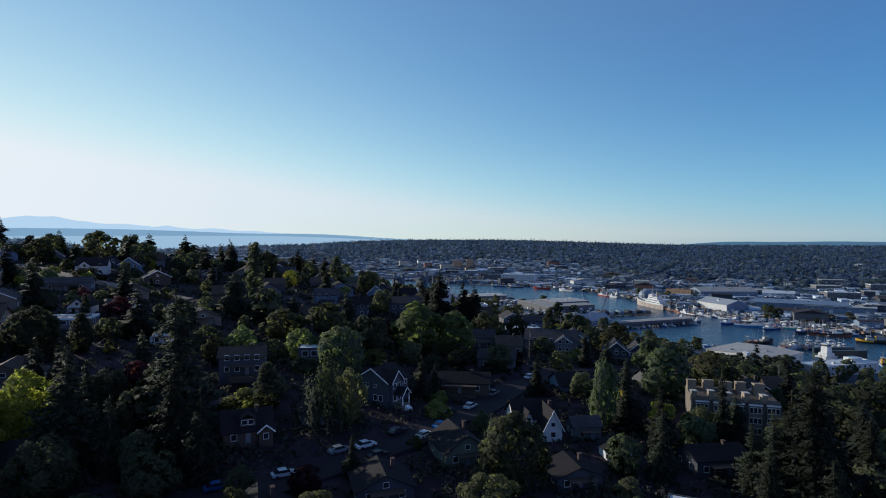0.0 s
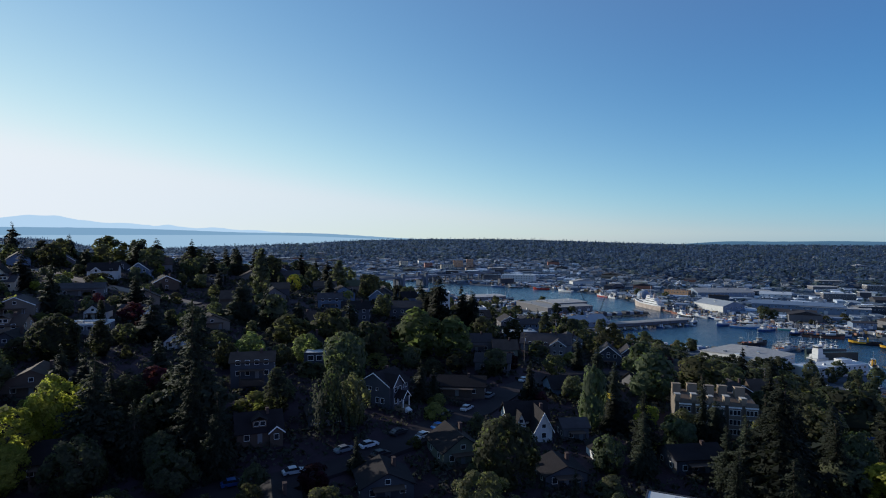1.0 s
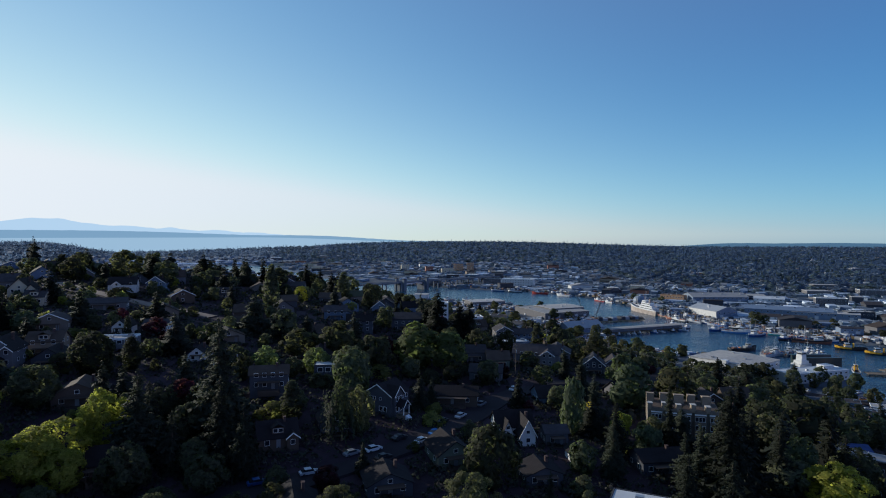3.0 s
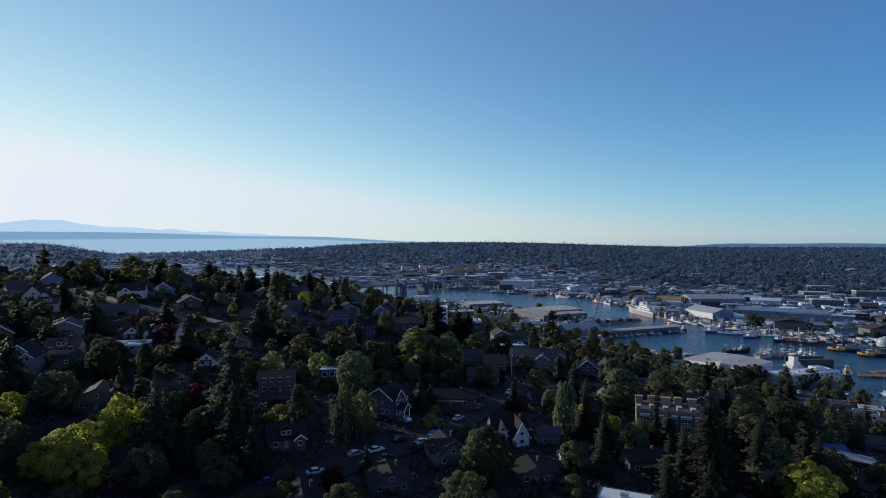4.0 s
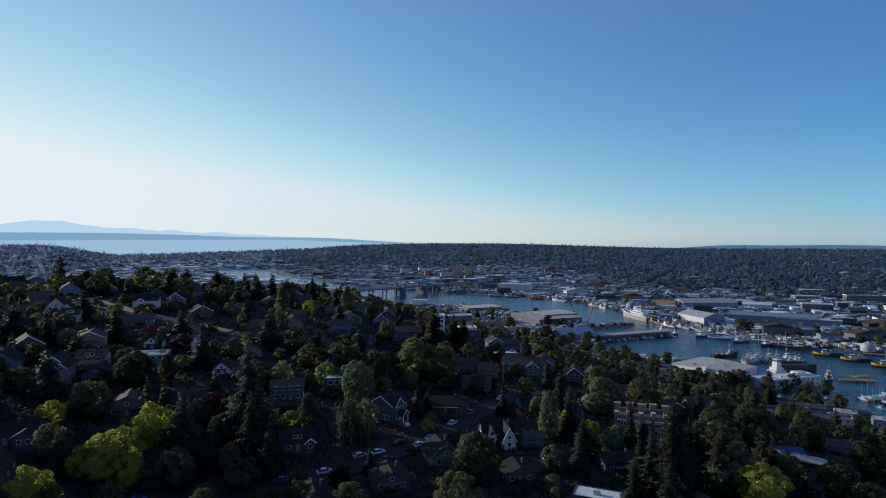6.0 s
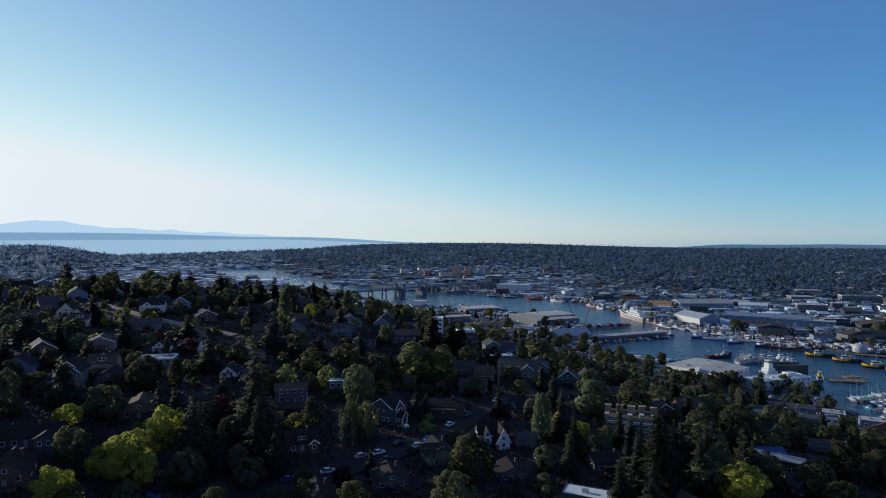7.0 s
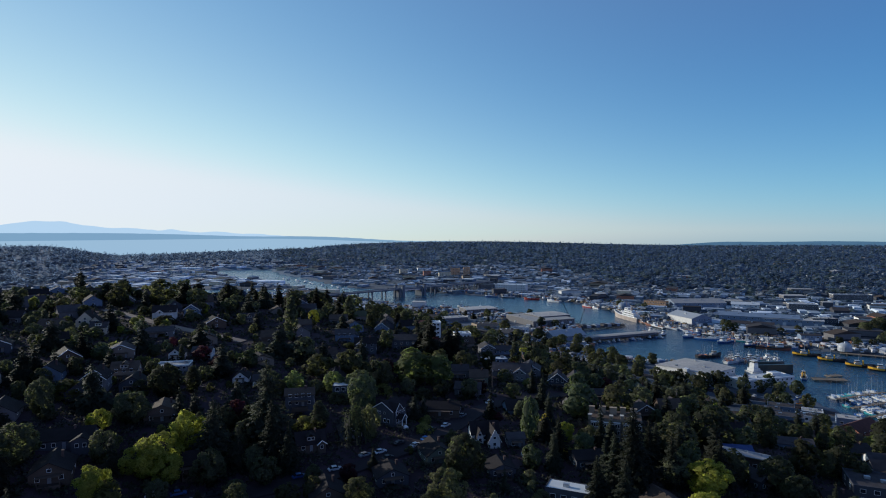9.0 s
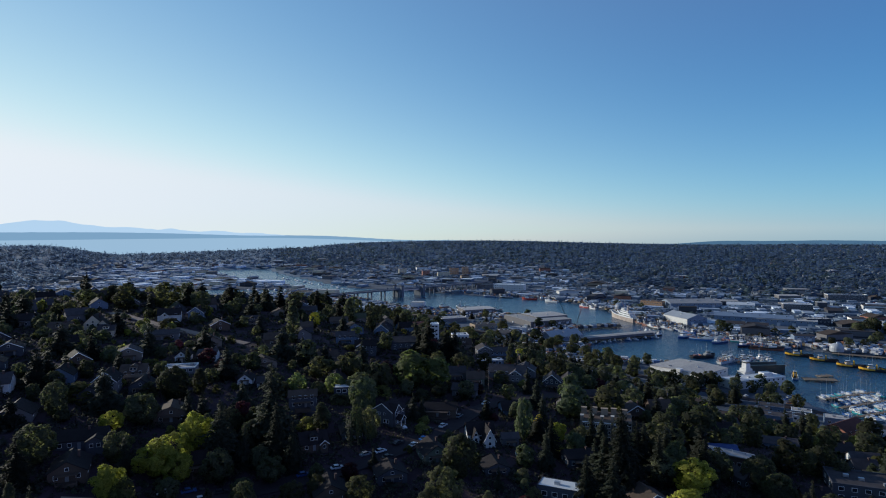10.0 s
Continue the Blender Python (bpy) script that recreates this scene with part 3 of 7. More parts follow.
ball = lambda u: 0.43 * math.sqrt(max(0.0, 1 - (2 * ((u - 0.12) / 0.88) - 1) ** 2)) if u > 0.12 else 0.0
low = lambda u: 0.50 * math.sqrt(max(0.0, 1 - u * u))
col = lambda u: 0.125 * math.sin(math.pi * min(1, u * 0.93 + 0.05)) ** 0.7


def crowns(leaf, env, seeds, lumps=48, ragged=1.0):
    """Full crowns for the trees near the camera's way, and lighter ones for those farther off."""
    near = [crown_mesh("crown", LEAF[l], env, int(lumps * 1.1), 105, 0.62, s, ragged) for l, s in zip(leaf, seeds)]
    mid = [crown_mesh("crown", LEAF[l], env, int(lumps * 0.8), 60, 0.66, s + 250, ragged) for l, s in zip(leaf, seeds)]
    far = [crown_mesh("crown", LEAF[l], env, int(lumps * 0.46), 38, 0.75, s + 500, ragged) for l, s in zip(leaf, seeds)]
    return near, mid, far


def firs(widths, whorls):
    near = [conifer_mesh("crown", LEAF["fir"], whorls + 14 + 3 * k, w, 3 + k, 11, 0.25 + 0.08 * k, 0.04 * k, 0.62) for k, w in enumerate(widths)]
    far = [conifer_mesh("crown", LEAF["fir"], 19, w * 1.08, 30 + k, 5, 0.35, 0.0, 1.55) for k, w in enumerate(widths)]
    return near, near[::-1], far


KINDS = {
    "fir": (firs((0.31, 0.37, 0.28), 26), 0.95, "fir_tree", "dark green tall fir tree with drooping boughs"),
    "broad": (crowns(("green", "green", "olive"), ball, (11, 12, 13), 52), 0.7, "broadleaf_tree", "green broadleaf garden tree with a full crown"),
    "chestnut": (crowns(("chestnut", "chestnut"), ball, (15, 16), 46), 0.7, "chestnut_tree", "large chestnut tree with big clustered leaves"),
    "lime": (crowns(("lime", "lime"), ball, (21, 22), 50), 0.7, "maple_tree", "bright yellow-green maple tree in fresh leaf"),
    "grey": (crowns(("grey",), ball, (31,), 40), 0.7, "birch_tree", "loose silver-green birch tree"),
    "poplar": (crowns(("poplar",), col, (41,), 60, 0.35), 0.85, "poplar_tree", "tall columnar green poplar tree"),
    "willow": (([willow_mesh("crown", LEAF["grey"], 51)],) * 3, 0.8, "weeping_willow", "pale green weeping willow with hanging branches"),
    "red": (crowns(("red",), ball, (61,), 24), 0.6, "red_maple", "small dark red-leaved maple tree"),
    "bush": (crowns(("olive", "green"), low, (71, 72), 14), 0.3, "shrub", "rounded green garden shrub"),
    "lime_bush": (crowns(("shrub",), low, (73,), 14), 0.3, "shrub", "olive-green clipped garden shrub"),
    "yellow_bush": (crowns(("yellow",), low, (75,), 12), 0.3, "flowering_shrub", "bright yellow flowering shrub"),
}
TRUNKS = {k: trunk_mesh("trunk", 90 + i, 0 if k == "fir" else 7, 0.016 if k == "fir" else 0.022, v[1]) for i, (k, v) in enumerate(KINDS.items())}
PLANTED = []


def tree(kind, x, y, height, spread=1.0, label="", sink=0.0):
    """A tree of a kind on the ground, height in metres; spread widens its crown."""
    if float(shore(x, y)) < 3:
        return None
    meshes, _, name, text = KINDS[kind]
    r = np.random.default_rng(int(abs(x * 37 + y * 91) * 10) % 100000)
    w = height * spread
    place = pose(x, y, h(x, y) - sink, 0, 0, r.uniform(0, 360)) @ Matrix.Diagonal((w, w, height, 1))
    gone = math.hypot(x, y + 30)
    meshes = meshes[0 if gone < (225 if kind == "lime" else 138) else 1 if gone < (180 if kind == "fir" else 215) else 2]
    pick = int(r.integers(len(meshes)))
    crown = meshes[pick]
    if kind == "broad":
        name, text = (("broadleaf_tree", text), ("ash_tree", "green ash tree with a wide crown"), ("oak_tree", "olive-green oak tree with a full crown"))[pick]
    if "bush" in kind:
        ob = tagged(new(name, crown), label or text, "shrub", "garden shrubs")
        ob.matrix_basis = place
    else:
        ob = thing(name, x, y, 0, 0, label or text, "tree", "hillside " + name.replace("_", " ") + "s")
        ob.matrix_basis = place
        child("trunk", TRUNKS[kind] if gone < 180 else FAR_TRUNK, ob)
        child("crown", crown, ob)
    PLANTED.append((x, y, 0.3 * w))
    return ob


# ---- houses ----
def unit_window(name, with_pane):
    """A window one metre square standing in the wall's plane: a frame round a recess, with or without its pane."""
    s = Shape()
    o, n = [(-0.5, 0), (0.5, 0), (0.5, 1), (-0.5, 1)], [(-0.445, 0.06), (0.445, 0.06), (0.445, 0.94), (-0.445, 0.94)]
    v = [(x, 0.02, z) for x, z in o] + [(x, -0.07, z) for x, z in o] + [(x, -0.07, z) for x, z in n] + [(x, -0.01, z) for x, z in n]
    f = [(a + k, a + (k + 1) % 4, a + 4 + (k + 1) % 4, a + 4 + k) for a in (0, 4, 8) for k in range(4)]
    me = s.add(v, f + ([(12, 13, 14, 15)] if with_pane else [])).mesh(name, TRIM)
    me.materials.append(GLASS)
    if with_pane:
        me.polygons[12].material_index = 1
    return me


WINDOW_FRAME, FAR_WINDOW = unit_window("window_frame", False), unit_window("window", True)
WINDOW_PANE = Shape().box(-0.46, 0.46, -0.02, 0.0, 0.05, 0.95).mesh("pane", GLASS)
DOOR = Shape().box(-0.5, 0.5, -0.06, 0.02, 0, 1).box(-0.36, -0.04, -0.08, -0.06, 0.1, 0.45).box(0.04, 0.36, -0.08, -0.06, 0.1, 0.45).box(-0.36, 0.36, -0.08, -0.06, 0.55, 0.9).mesh("door", PAINT["grey"])


def add_window(parent, x, y, z, w, ht, rot=0):
    """A framed window; close to the camera's way its pane is a piece of its own."""
    far = math.hypot(parent.matrix_basis.translation.x, parent.matrix_basis.translation.y) > 150
    ob = child("window", FAR_WINDOW if far else WINDOW_FRAME, parent, pose(x, y, z, 0, 0, rot) @ Matrix.Diagonal((w, 1, ht, 1)))
    if not far:
        child("pane", WINDOW_PANE, ob)


def gable_roof(s, w, d, z, rise, over=0.5, thick=0.18, axis="y", cx=0.0, cy=0.0):
    """Two slabs meeting on a ridge along an axis."""
    half = (w if axis == "y" else d) / 2
    run = half + over
    drop = rise * over / half
    ln = ((d if axis == "y" else w) / 2) + over
    o1 = [(0, z + rise + thick), (run, z - drop + thick), (run, z - drop), (0, z + rise)]
    for sg in (-1, 1):
        pts = [(sg * u, v) for u, v in o1]
        if axis == "y":
            s.prism([(u + cx, v) for u, v in pts], cy - ln, cy + ln, "y")
        else:
            s.prism([(u + cy, v) for u, v in pts], cx - ln, cx + ln, "x")


def gable_body(s, w, d, z0, z1, rise, axis="y", cx=0.0, cy=0.0):
    if axis == "y":
        s.prism([(cx - w / 2, z0), (cx + w / 2, z0), (cx + w / 2, z1), (cx, z1 + rise), (cx - w / 2, z1)], cy - d / 2, cy + d / 2, "y")
    else:
        s.prism([(cy - d / 2, z0), (cy + d / 2, z0), (cy + d / 2, z1), (cy, z1 + rise), (cy - d / 2, z1)], cx - w / 2, cx + w / 2, "x")


HOUSED = []


def house(x, y, rot, w, d, eave, rise, wall="white", roof="black", axis="y", chimney=True, dormer=False, wing=None, windows=3, porch=True, label="", trim=False, base=None):
    """A gabled house. wing: (offset along x, width, depth) of a smaller cross gable on the front."""
    z = (h(x, y) if base is None else base)
    text = label or f"{wall} timber {'two' if eave > 4 else 'one'}-storey house with {'a brown' if roof == 'brown' else 'a ' + roof} shingle roof"
    ob = thing("house", x, y, z, rot, text, "house", "hillside houses")
    s = Shape()
    gable_body(s, w, d, -6.5, eave, rise, axis)
    if wing:
        wx, ww, wd = wing
        gable_body(s, ww, wd, -6.5, eave - 0.02, rise * ww / (w if axis == "y" else d) * 1.0, "y", wx, -d / 2 - wd / 2 + 0.3)
    s.part("wall", WALLS[wall], ob)
    s = Shape()
    gable_roof(s, w, d, eave, rise, 0.5, 0.18, axis)
    if wing:
        wr = rise * ww / (w if axis == "y" else d)
        gable_roof(s, ww, wd + 2.0, eave + 0.02, wr, 0.4, 0.16, "y", wx, -d / 2 - wd / 2 + 1.1)
    s.part("roof", ROOFS[roof], ob)
    if trim:
        s = Shape()
        run, drop = w / 2 + 0.5, rise * 0.5 / (w / 2)
        if axis == "y":
            for sg in (-1, 1):
                s.prism([(0, eave + rise + 0.22), (sg * run, eave - drop + 0.22), (sg * run, eave - drop - 0.08), (0, eave + rise - 0.08)], -d / 2 - 0.58, -d / 2 - 0.5, "y")
        if wing:
            wrun, wdrop = ww / 2 + 0.4, wr * 0.4 / (ww / 2)
            yy = -d / 2 - wd + 0.3 - 0.4
            for sg in (-1, 1):
                s.prism([(wx, eave + wr + 0.22), (wx + sg * wrun, eave - wdrop + 0.22), (wx + sg * wrun, eave - wdrop - 0.08), (wx, eave + wr - 0.08)], yy - 0.58, yy - 0.48, "y")
        if s.v:
            s.part("bargeboard", TRIM, ob, "white gable trim")
    storeys = 2 if eave > 4 else 1
    front = -d / 2
    for fl in range(storeys):
        zz = 0.9 + fl * 2.8
        n = max(1, min(windows, int(w / 2.2)))
        for k in range(n):
            wx2 = (k + 0.5) / n * (w - 1.4) - (w - 1.4) / 2
            if wing and abs(wx2 - wing[0]) < wing[1] / 2 + 0.6:
                continue
            if fl == 0 and k == n // 2 and porch:
                child("door", DOOR, ob, pose(wx2, front, 0.1, 0, 0, 0) @ Matrix.Diagonal((1.0, 1, 2.1, 1)))
            else:
                add_window(ob, wx2, front, zz, 1.2, 1.35)
        for sg in (() if windows < 3 and y > 200 else (-1, 1) if abs(x) < 15 and windows > 2 else (1,) if x < 0 else (-1,)):
            for k in range(2 if windows > 2 else 1):
                add_window(ob, sg * w / 2, (k - 0.5) * d * 0.45, zz, 1.1, 1.25, sg * 90)
        if wing:
            for k in range(2 if wing[1] > 4 else 1):
                off = (k - 0.5) * wing[1] * 0.42 if wing[1] > 4 else 0
                add_window(ob, wing[0] + off, -d / 2 - wing[2] + 0.3, zz, 1.1, 1.3)
    if axis == "y" and rise > 1.8:
        add_window(ob, 0, front, eave + 0.25, 1.1, 1.0)
    if porch and not wing:
        s = Shape()
        s.box(-w * 0.28, w * 0.28, front - 2.0, front - 0.01, -1.5, 0.05).box(-w * 0.3, w * 0.3, front - 2.3, front - 0.01, 2.45, 2.6)
        for k in (-1, 1):
            s.box(k * w * 0.27 - 0.09, k * w * 0.27 + 0.09, front - 1.95, front - 1.77, 0.05, 2.45)
        s.part("porch", WALLS["brown"], ob, "dark timber front porch")
    if chimney:
        cx, cy = (w * 0.22, d * 0.12) if axis == "y" else (w * 0.2, -d * 0.05)
        top = eave + rise + 0.7
        s = Shape().box(cx - 0.32, cx + 0.32, cy - 0.45, cy + 0.45, eave, top).box(cx - 0.38, cx + 0.38, cy - 0.52, cy + 0.52, top, top + 0.12)
        s.part("chimney", BRICK, ob)
    if dormer:
        s = Shape()
        dz = eave + rise * 0.28
        if axis == "x":
            s.box(-1.5, 1.5, -d / 2 + 0.6, -d * 0.05, dz - 0.5, dz + 1.3)
            dm = s.part("dormer", WALLS[wall], ob)
            r = Shape()
            gable_roof(r, 3.0, d * 0.5, dz + 1.3, 0.9, 0.25, 0.14, "y", 0, -d * 0.22)
            r.part("dormer_roof", ROOFS[roof], dm)
            for k in (-0.65, 0.65):
                add_window(ob, k, -d / 2 + 0.6, dz + 0.05, 1.15, 1.05)
    HOUSED.append((x, y, 0.55 * max(w, d)))
    return ob


def flat_building(name, x, y, rot, w, d, ht, wall, roof, rows=2, cols=6, base=None, label="", group="", parapet=0.6, category="building"):
    """A flat-roofed block with a parapet and rows of windows."""
    z = h(x, y) if base is None else base
    ob = thing(name, x, y, z, rot, label, category, group)
    s = Shape().box(-w / 2, w / 2, -d / 2, d / 2, -6, ht)
    s.part("wall", wall, ob)
    s = Shape().box(-w / 2 + 0.3, w / 2 - 0.3, -d / 2 + 0.3, d / 2 - 0.3, ht, ht + 0.12)
    s.part("roof", roof, ob)
    for k in range(0 if w < 11 else 2 if w < 24 else 4):
        a, b = w * (0.34 - 0.71 * ((k * 0.618) % 1)), d * (0.22 - 0.5 * ((k * 0.37 + 0.2) % 1))
        Shape().box(a - 0.9, a + 0.9, b - 0.6, b + 0.6, ht + 0.1, ht + 1.1).part("roof_unit", STEEL if k % 2 else PAINT["grey"], ob)
    p = Shape()
    for a in ((-w / 2 - .05, w / 2 + .05, -d / 2 - .05, -d / 2 + .25), (-w / 2 - .05, w / 2 + .05, d / 2 - .25, d / 2 + .05), (-w / 2 - .05, -w / 2 + .25, -d / 2 + .25, d / 2 - .25), (w / 2 - .25, w / 2 + .05, -d / 2 + .25, d / 2 - .25)):
        p.box(*a, ht + 0.002, ht + parapet)
    p.part("parapet", TRIM if wall in (WALLS["white"], WALLS["grey"]) else wall, ob)
    for r in range(rows):
        zz = 1.0 + r * (ht / max(rows, 1))
        for c in range(cols):
            add_window(ob, (c + 0.5) / cols * (w - 1.5) - (w - 1.5) / 2, -d / 2, zz, min(1.8, w / cols * 0.6), min(1.6, ht / rows * 0.5))
        for sg in (-1, 1):
            for c in range(max(1, int(d / 6))):
                n = max(1, int(d / 6))
                add_window(ob, sg * w / 2, (c + 0.5) / n * (d - 2) - (d - 2) / 2, zz, 1.5, min(1.6, ht / rows * 0.5), sg * 90)
    HOUSED.append((x, y, 0.6 * max(w, d)))
    return ob


def rake(s, half, z, rise, over, at, axis, centre=0.0):
    """White boards along both slopes of a gable; at: where its face stands along the axis."""
    run, drop = half + over, rise * over / half
    a, b = at
    for sg in (-1, 1):
        s.prism([(centre, z + rise + 0.24), (centre + sg * run, z - drop + 0.24), (centre + sg * run, z - drop - 0.02), (centre, z + rise - 0.02)], a, b, axis)


def corner_house(x, y, rot):
    """A large two-storey house seen at its corner: a broad gable on one face, a cross gable and a gabled porch on the other."""
    ob = thing("house", x, y, h(x, y), rot, "large dark blue-grey house with white trimmed gables", "house", "hillside houses")
    w, d, eave, rise = 9.6, 9.0, 5.6, 2.9
    s = Shape()
    gable_body(s, w, d, -6, eave, rise, "y")
    gable_body(s, 6.0, 4.6, -6, eave - 0.03, 2.4, "x", 2.6, -1.6)
    s.part("wall", WALLS["slate"], ob)
    s = Shape()
    gable_roof(s, w, d, eave, rise, 0.55, 0.18, "y")
    gable_roof(s, 6.0, 4.6, eave + 0.02, 2.4, 0.45, 0.16, "x", 2.6, -1.6)
    s.part("roof", ROOFS["black"], ob)
    s = Shape()
    rake(s, w / 2, eave, rise, 0.55, (-d / 2 - 0.63, -d / 2 - 0.55), "y")
    s.part("bargeboard", TRIM, ob, "white gable trim")
    s = Shape()
    rake(s, 2.3, eave, 2.4, 0.45, (6.05, 6.13), "x", -1.6)
    s.part("bargeboard", TRIM, ob, "white gable trim")
    for k in range(3):
        add_window(ob, -3.2 + 0.95 * k, -d / 2, 3.9, 0.85, 0.95)
    add_window(ob, 0.9, -d / 2, 3.9, 0.8, 0.9)
    for a in (-3.0, 1.0, 2.6):
        add_window(ob, a, -d / 2, 0.7, 1.2, 1.5)
    for b in (-2.6, -0.7):
        add_window(ob, 5.6, b, 3.7, 1.2, 1.4, 90)
        add_window(ob, 5.6, b, 0.7, 1.3, 1.6, 90)
    for b in (1.6, 3.4):
        add_window(ob, w / 2, b, 3.7, 1.0, 1.3, 90)
    s = Shape()
    gable_roof(s, 3.0, 3.0, 2.7, 1.5, 0.3, 0.14, "x", 6.8, -1.6)
    porch = s.part("porch_roof", ROOFS["black"], ob)
    s = Shape()
    rake(s, 1.5, 2.7, 1.5, 0.3, (8.6, 8.68), "x", -1.6)
    s.part("bargeboard", TRIM, porch, "white porch gable trim")
    for b in (-3.0, -0.2):
        Shape().box(8.1, 8.3, b - 0.1, b + 0.1, -2.0, 2.7).part("porch_post", TRIM, ob)
    Shape().box(5.6, 8.4, -3.2, 0.0, -3, 0.1).part("porch_floor", TIMBER, ob)
    for k in range(4):
        Shape().box(8.4 + 0.3 * k, 8.7 + 0.3 * k, -2.4, -0.8, -3, -0.1 - 0.18 * k).part("step", TRIM, ob)
    child("door", DOOR, ob, pose(5.6, -1.6, 0.1, 0, 0, 90) @ Matrix.Diagonal((1.0, 1, 2.1, 1)))
    Shape().box(-1.2, -0.5, 2.0, 2.8, eave, eave + rise + 0.6).part("chimney", BRICK, ob)
    HOUSED.append((x, y, 6.5))
    return ob


def sloping_house(x, y, rot, w, d, high, low, base, label):
    """A long house under one flat roof that falls from end to end, with deep eaves and a row of windows."""
    ob = thing("sloping_house", x, y, base, rot, label, "house", "hillside houses")
    Shape().prism([(-w / 2, -5), (w / 2, -5), (w / 2, low), (-w / 2, high)], -d / 2, d / 2, "y").part("wall", WALLS["brown"], ob)
    Shape().prism([(-w / 2 - 0.7, high + 0.05), (w / 2 + 0.7, low - 0.15), (w / 2 + 0.7, low + 0.15), (-w / 2 - 0.7, high + 0.35)], -d / 2 - 0.8, d / 2 + 0.8, "y").part("roof", ROOFS["pale"], ob, "pale worn felt roof")
    Shape().prism([(-w / 2 - 0.75, high + 0.0), (w / 2 + 0.75, low - 0.2), (w / 2 + 0.75, low + 0.17), (-w / 2 - 0.75, high + 0.37)], -d / 2 - 0.86, -d / 2 - 0.8, "y").part("fascia", WALLS["taupe"], ob)
    for k in range(6):
        add_window(ob, -w / 2 + 1.6 + k * (w - 3.2) / 5, -d / 2, low - 2.6, 1.5, 1.5)
    for k in range(3):
        a = -w / 2 + w * (0.2 + 0.3 * k)
        zt = high + (low - high) * (0.2 + 0.3 * k)
        Shape().tube((a, 1.2, zt), (a, 1.2, zt + 1.0), 0.14, 0.14, 7).part("vent_pipe", STEEL, ob)
    HOUSED.append((x, y, 0.55 * w))
    return ob


def warehouse(x, y, rot, w, d, eave, rise, wall, roof, label, doors=3, axis="x", base=2.6, name="warehouse"):
    """A long metal shed with a low gable roof, roller doors and a strip of windows."""
    ob = thing(name, x, y, base, rot, label, "warehouse", "harbour sheds")
    s = Shape()
    gable_body(s, w, d, -3, eave, rise, axis)
    s.part("wall", wall, ob)
    s = Shape()
    gable_roof(s, w, d, eave, rise, 0.5, 0.3, axis)
    s.part("roof", roof, ob)
    long_side = w if axis == "x" else d
    for k in range(int(long_side / 14)):
        t, side = (k + 0.5) / int(long_side / 14) * long_side - long_side / 2, (-1) ** k * (d if axis == "x" else w) * 0.18
        zt = eave + rise * 0.64
        a, b = (t, side) if axis == "x" else (side, t)
        Shape().box(a - 0.9, a + 0.9, b - 0.9, b + 0.9, zt - 0.3, zt + 1.3).part("roof_vent", STEEL if k % 3 else PAINT["grey"], ob)
    for k in range(doors):
        xx = (k + 0.5) / doors * w - w / 2
        Shape().box(xx - 2, xx + 2, -d / 2 - 0.08, -d / 2 + 0.05, 0.1, min(4.2, eave * 0.6)).part("roller_door", PAINT["silver"], ob)
    for k in range(int(w / 7)):
        xx = (k + 0.5) / int(w / 7) * (w - 2) - (w - 2) / 2
        add_window(ob, xx, -d / 2, eave * 0.68, 2.6, 1.2)
    HOUSED.append((x, y, 0.5 * max(w, d)))
    return ob


# ---- the hillside: landmark trees ----
tree("poplar", -82, 259, 24, 1, "tall columnar green poplar tree above the roofs")
tree("fir", -252, 338, 22.5, 1)
tree("broad", -54, 198, 9, 1.6)
tree("chestnut", -8, 203, 14.6, 1.25)
tree("chestnut", 4, 205, 13.4, 1.1)
tree("fir", -1.5, 262, 24, 1)
tree("fir", -56, 124, 30, 1.35, "very tall dark fir tree standing over the houses")
tree("grey", -27, 155, 15, 0.8)
tree("fir", 65, 137, 20, 0.65, "slender dark fir tree before the apartments")
tree("broad", 13, 108, 13.4, 1.0)
tree("fir", 68, 108, 28, 1.15, "very tall wide fir tree with layered boughs")
tree("lime", 76, 72, 17, 1)
tree("fir", -69, 108, 22, 1.25)
tree("fir", -122, 343, 17, 1)
tree("fir", -221, 343, 14, 0.9)
tree("broad", -243, 346, 8, 1.2)
tree("fir", -141, 348, 14, 1)
tree("broad", -165, 382, 8, 1.2)
tree("lime_bush", -215, 253, 2.5, 2)
tree("lime_bush", -176, 240, 3, 2.6)
tree("lime_bush", -198, 327, 2.8, 2.2)
tree("bush", -187, 295, 3, 2)
tree("bush", -157, 263, 4, 2.4)
tree("broad", -150, 294, 9, 1)
tree("broad", -137, 313, 9, 1.2)
tree("fir", -106, 272, 12, 1.1)
tree("lime_bush", -162, 231, 2, 2)
tree("lime_bush", -143, 232, 2, 2.2)
tree("lime_bush", -151, 199, 3.5, 1.6)
tree("lime_bush", -152, 190, 3, 1.6)
tree("bush", -129, 240, 4, 1.2)
tree("lime_bush", -126, 242, 3.5, 1.3)
tree("bush", -128, 222, 3, 1.8)
tree("red", -110, 201, 6, 1.3)
tree("red", -97, 186, 6, 1.2)
tree("lime_bush", -130, 185, 3, 1.8)
tree("lime_bush", -126, 185, 2.5, 1.6)
tree("poplar", -116, 192, 8, 1.1)
tree("broad", -103, 149, 12, 1.25)
tree("poplar", -96, 157, 11, 1.8)
tree("bush", -114, 149, 5, 1.4)
tree("lime_bush", -124, 136, 2.2, 1.6)
tree("lime_bush", -114, 144, 2, 2)
tree("lime_bush", -133, 137, 3, 2)
tree("broad", -224, 276, 8, 1.3)
tree("broad", -233, 275, 6, 1.2)
tree("red", -228, 277, 6, 1)
tree("yellow_bush", -81, 316, 6.5, 1.0)
tree("broad", -75, 331, 11, 0.9)
tree("fir", -72, 358, 9, 0.7)
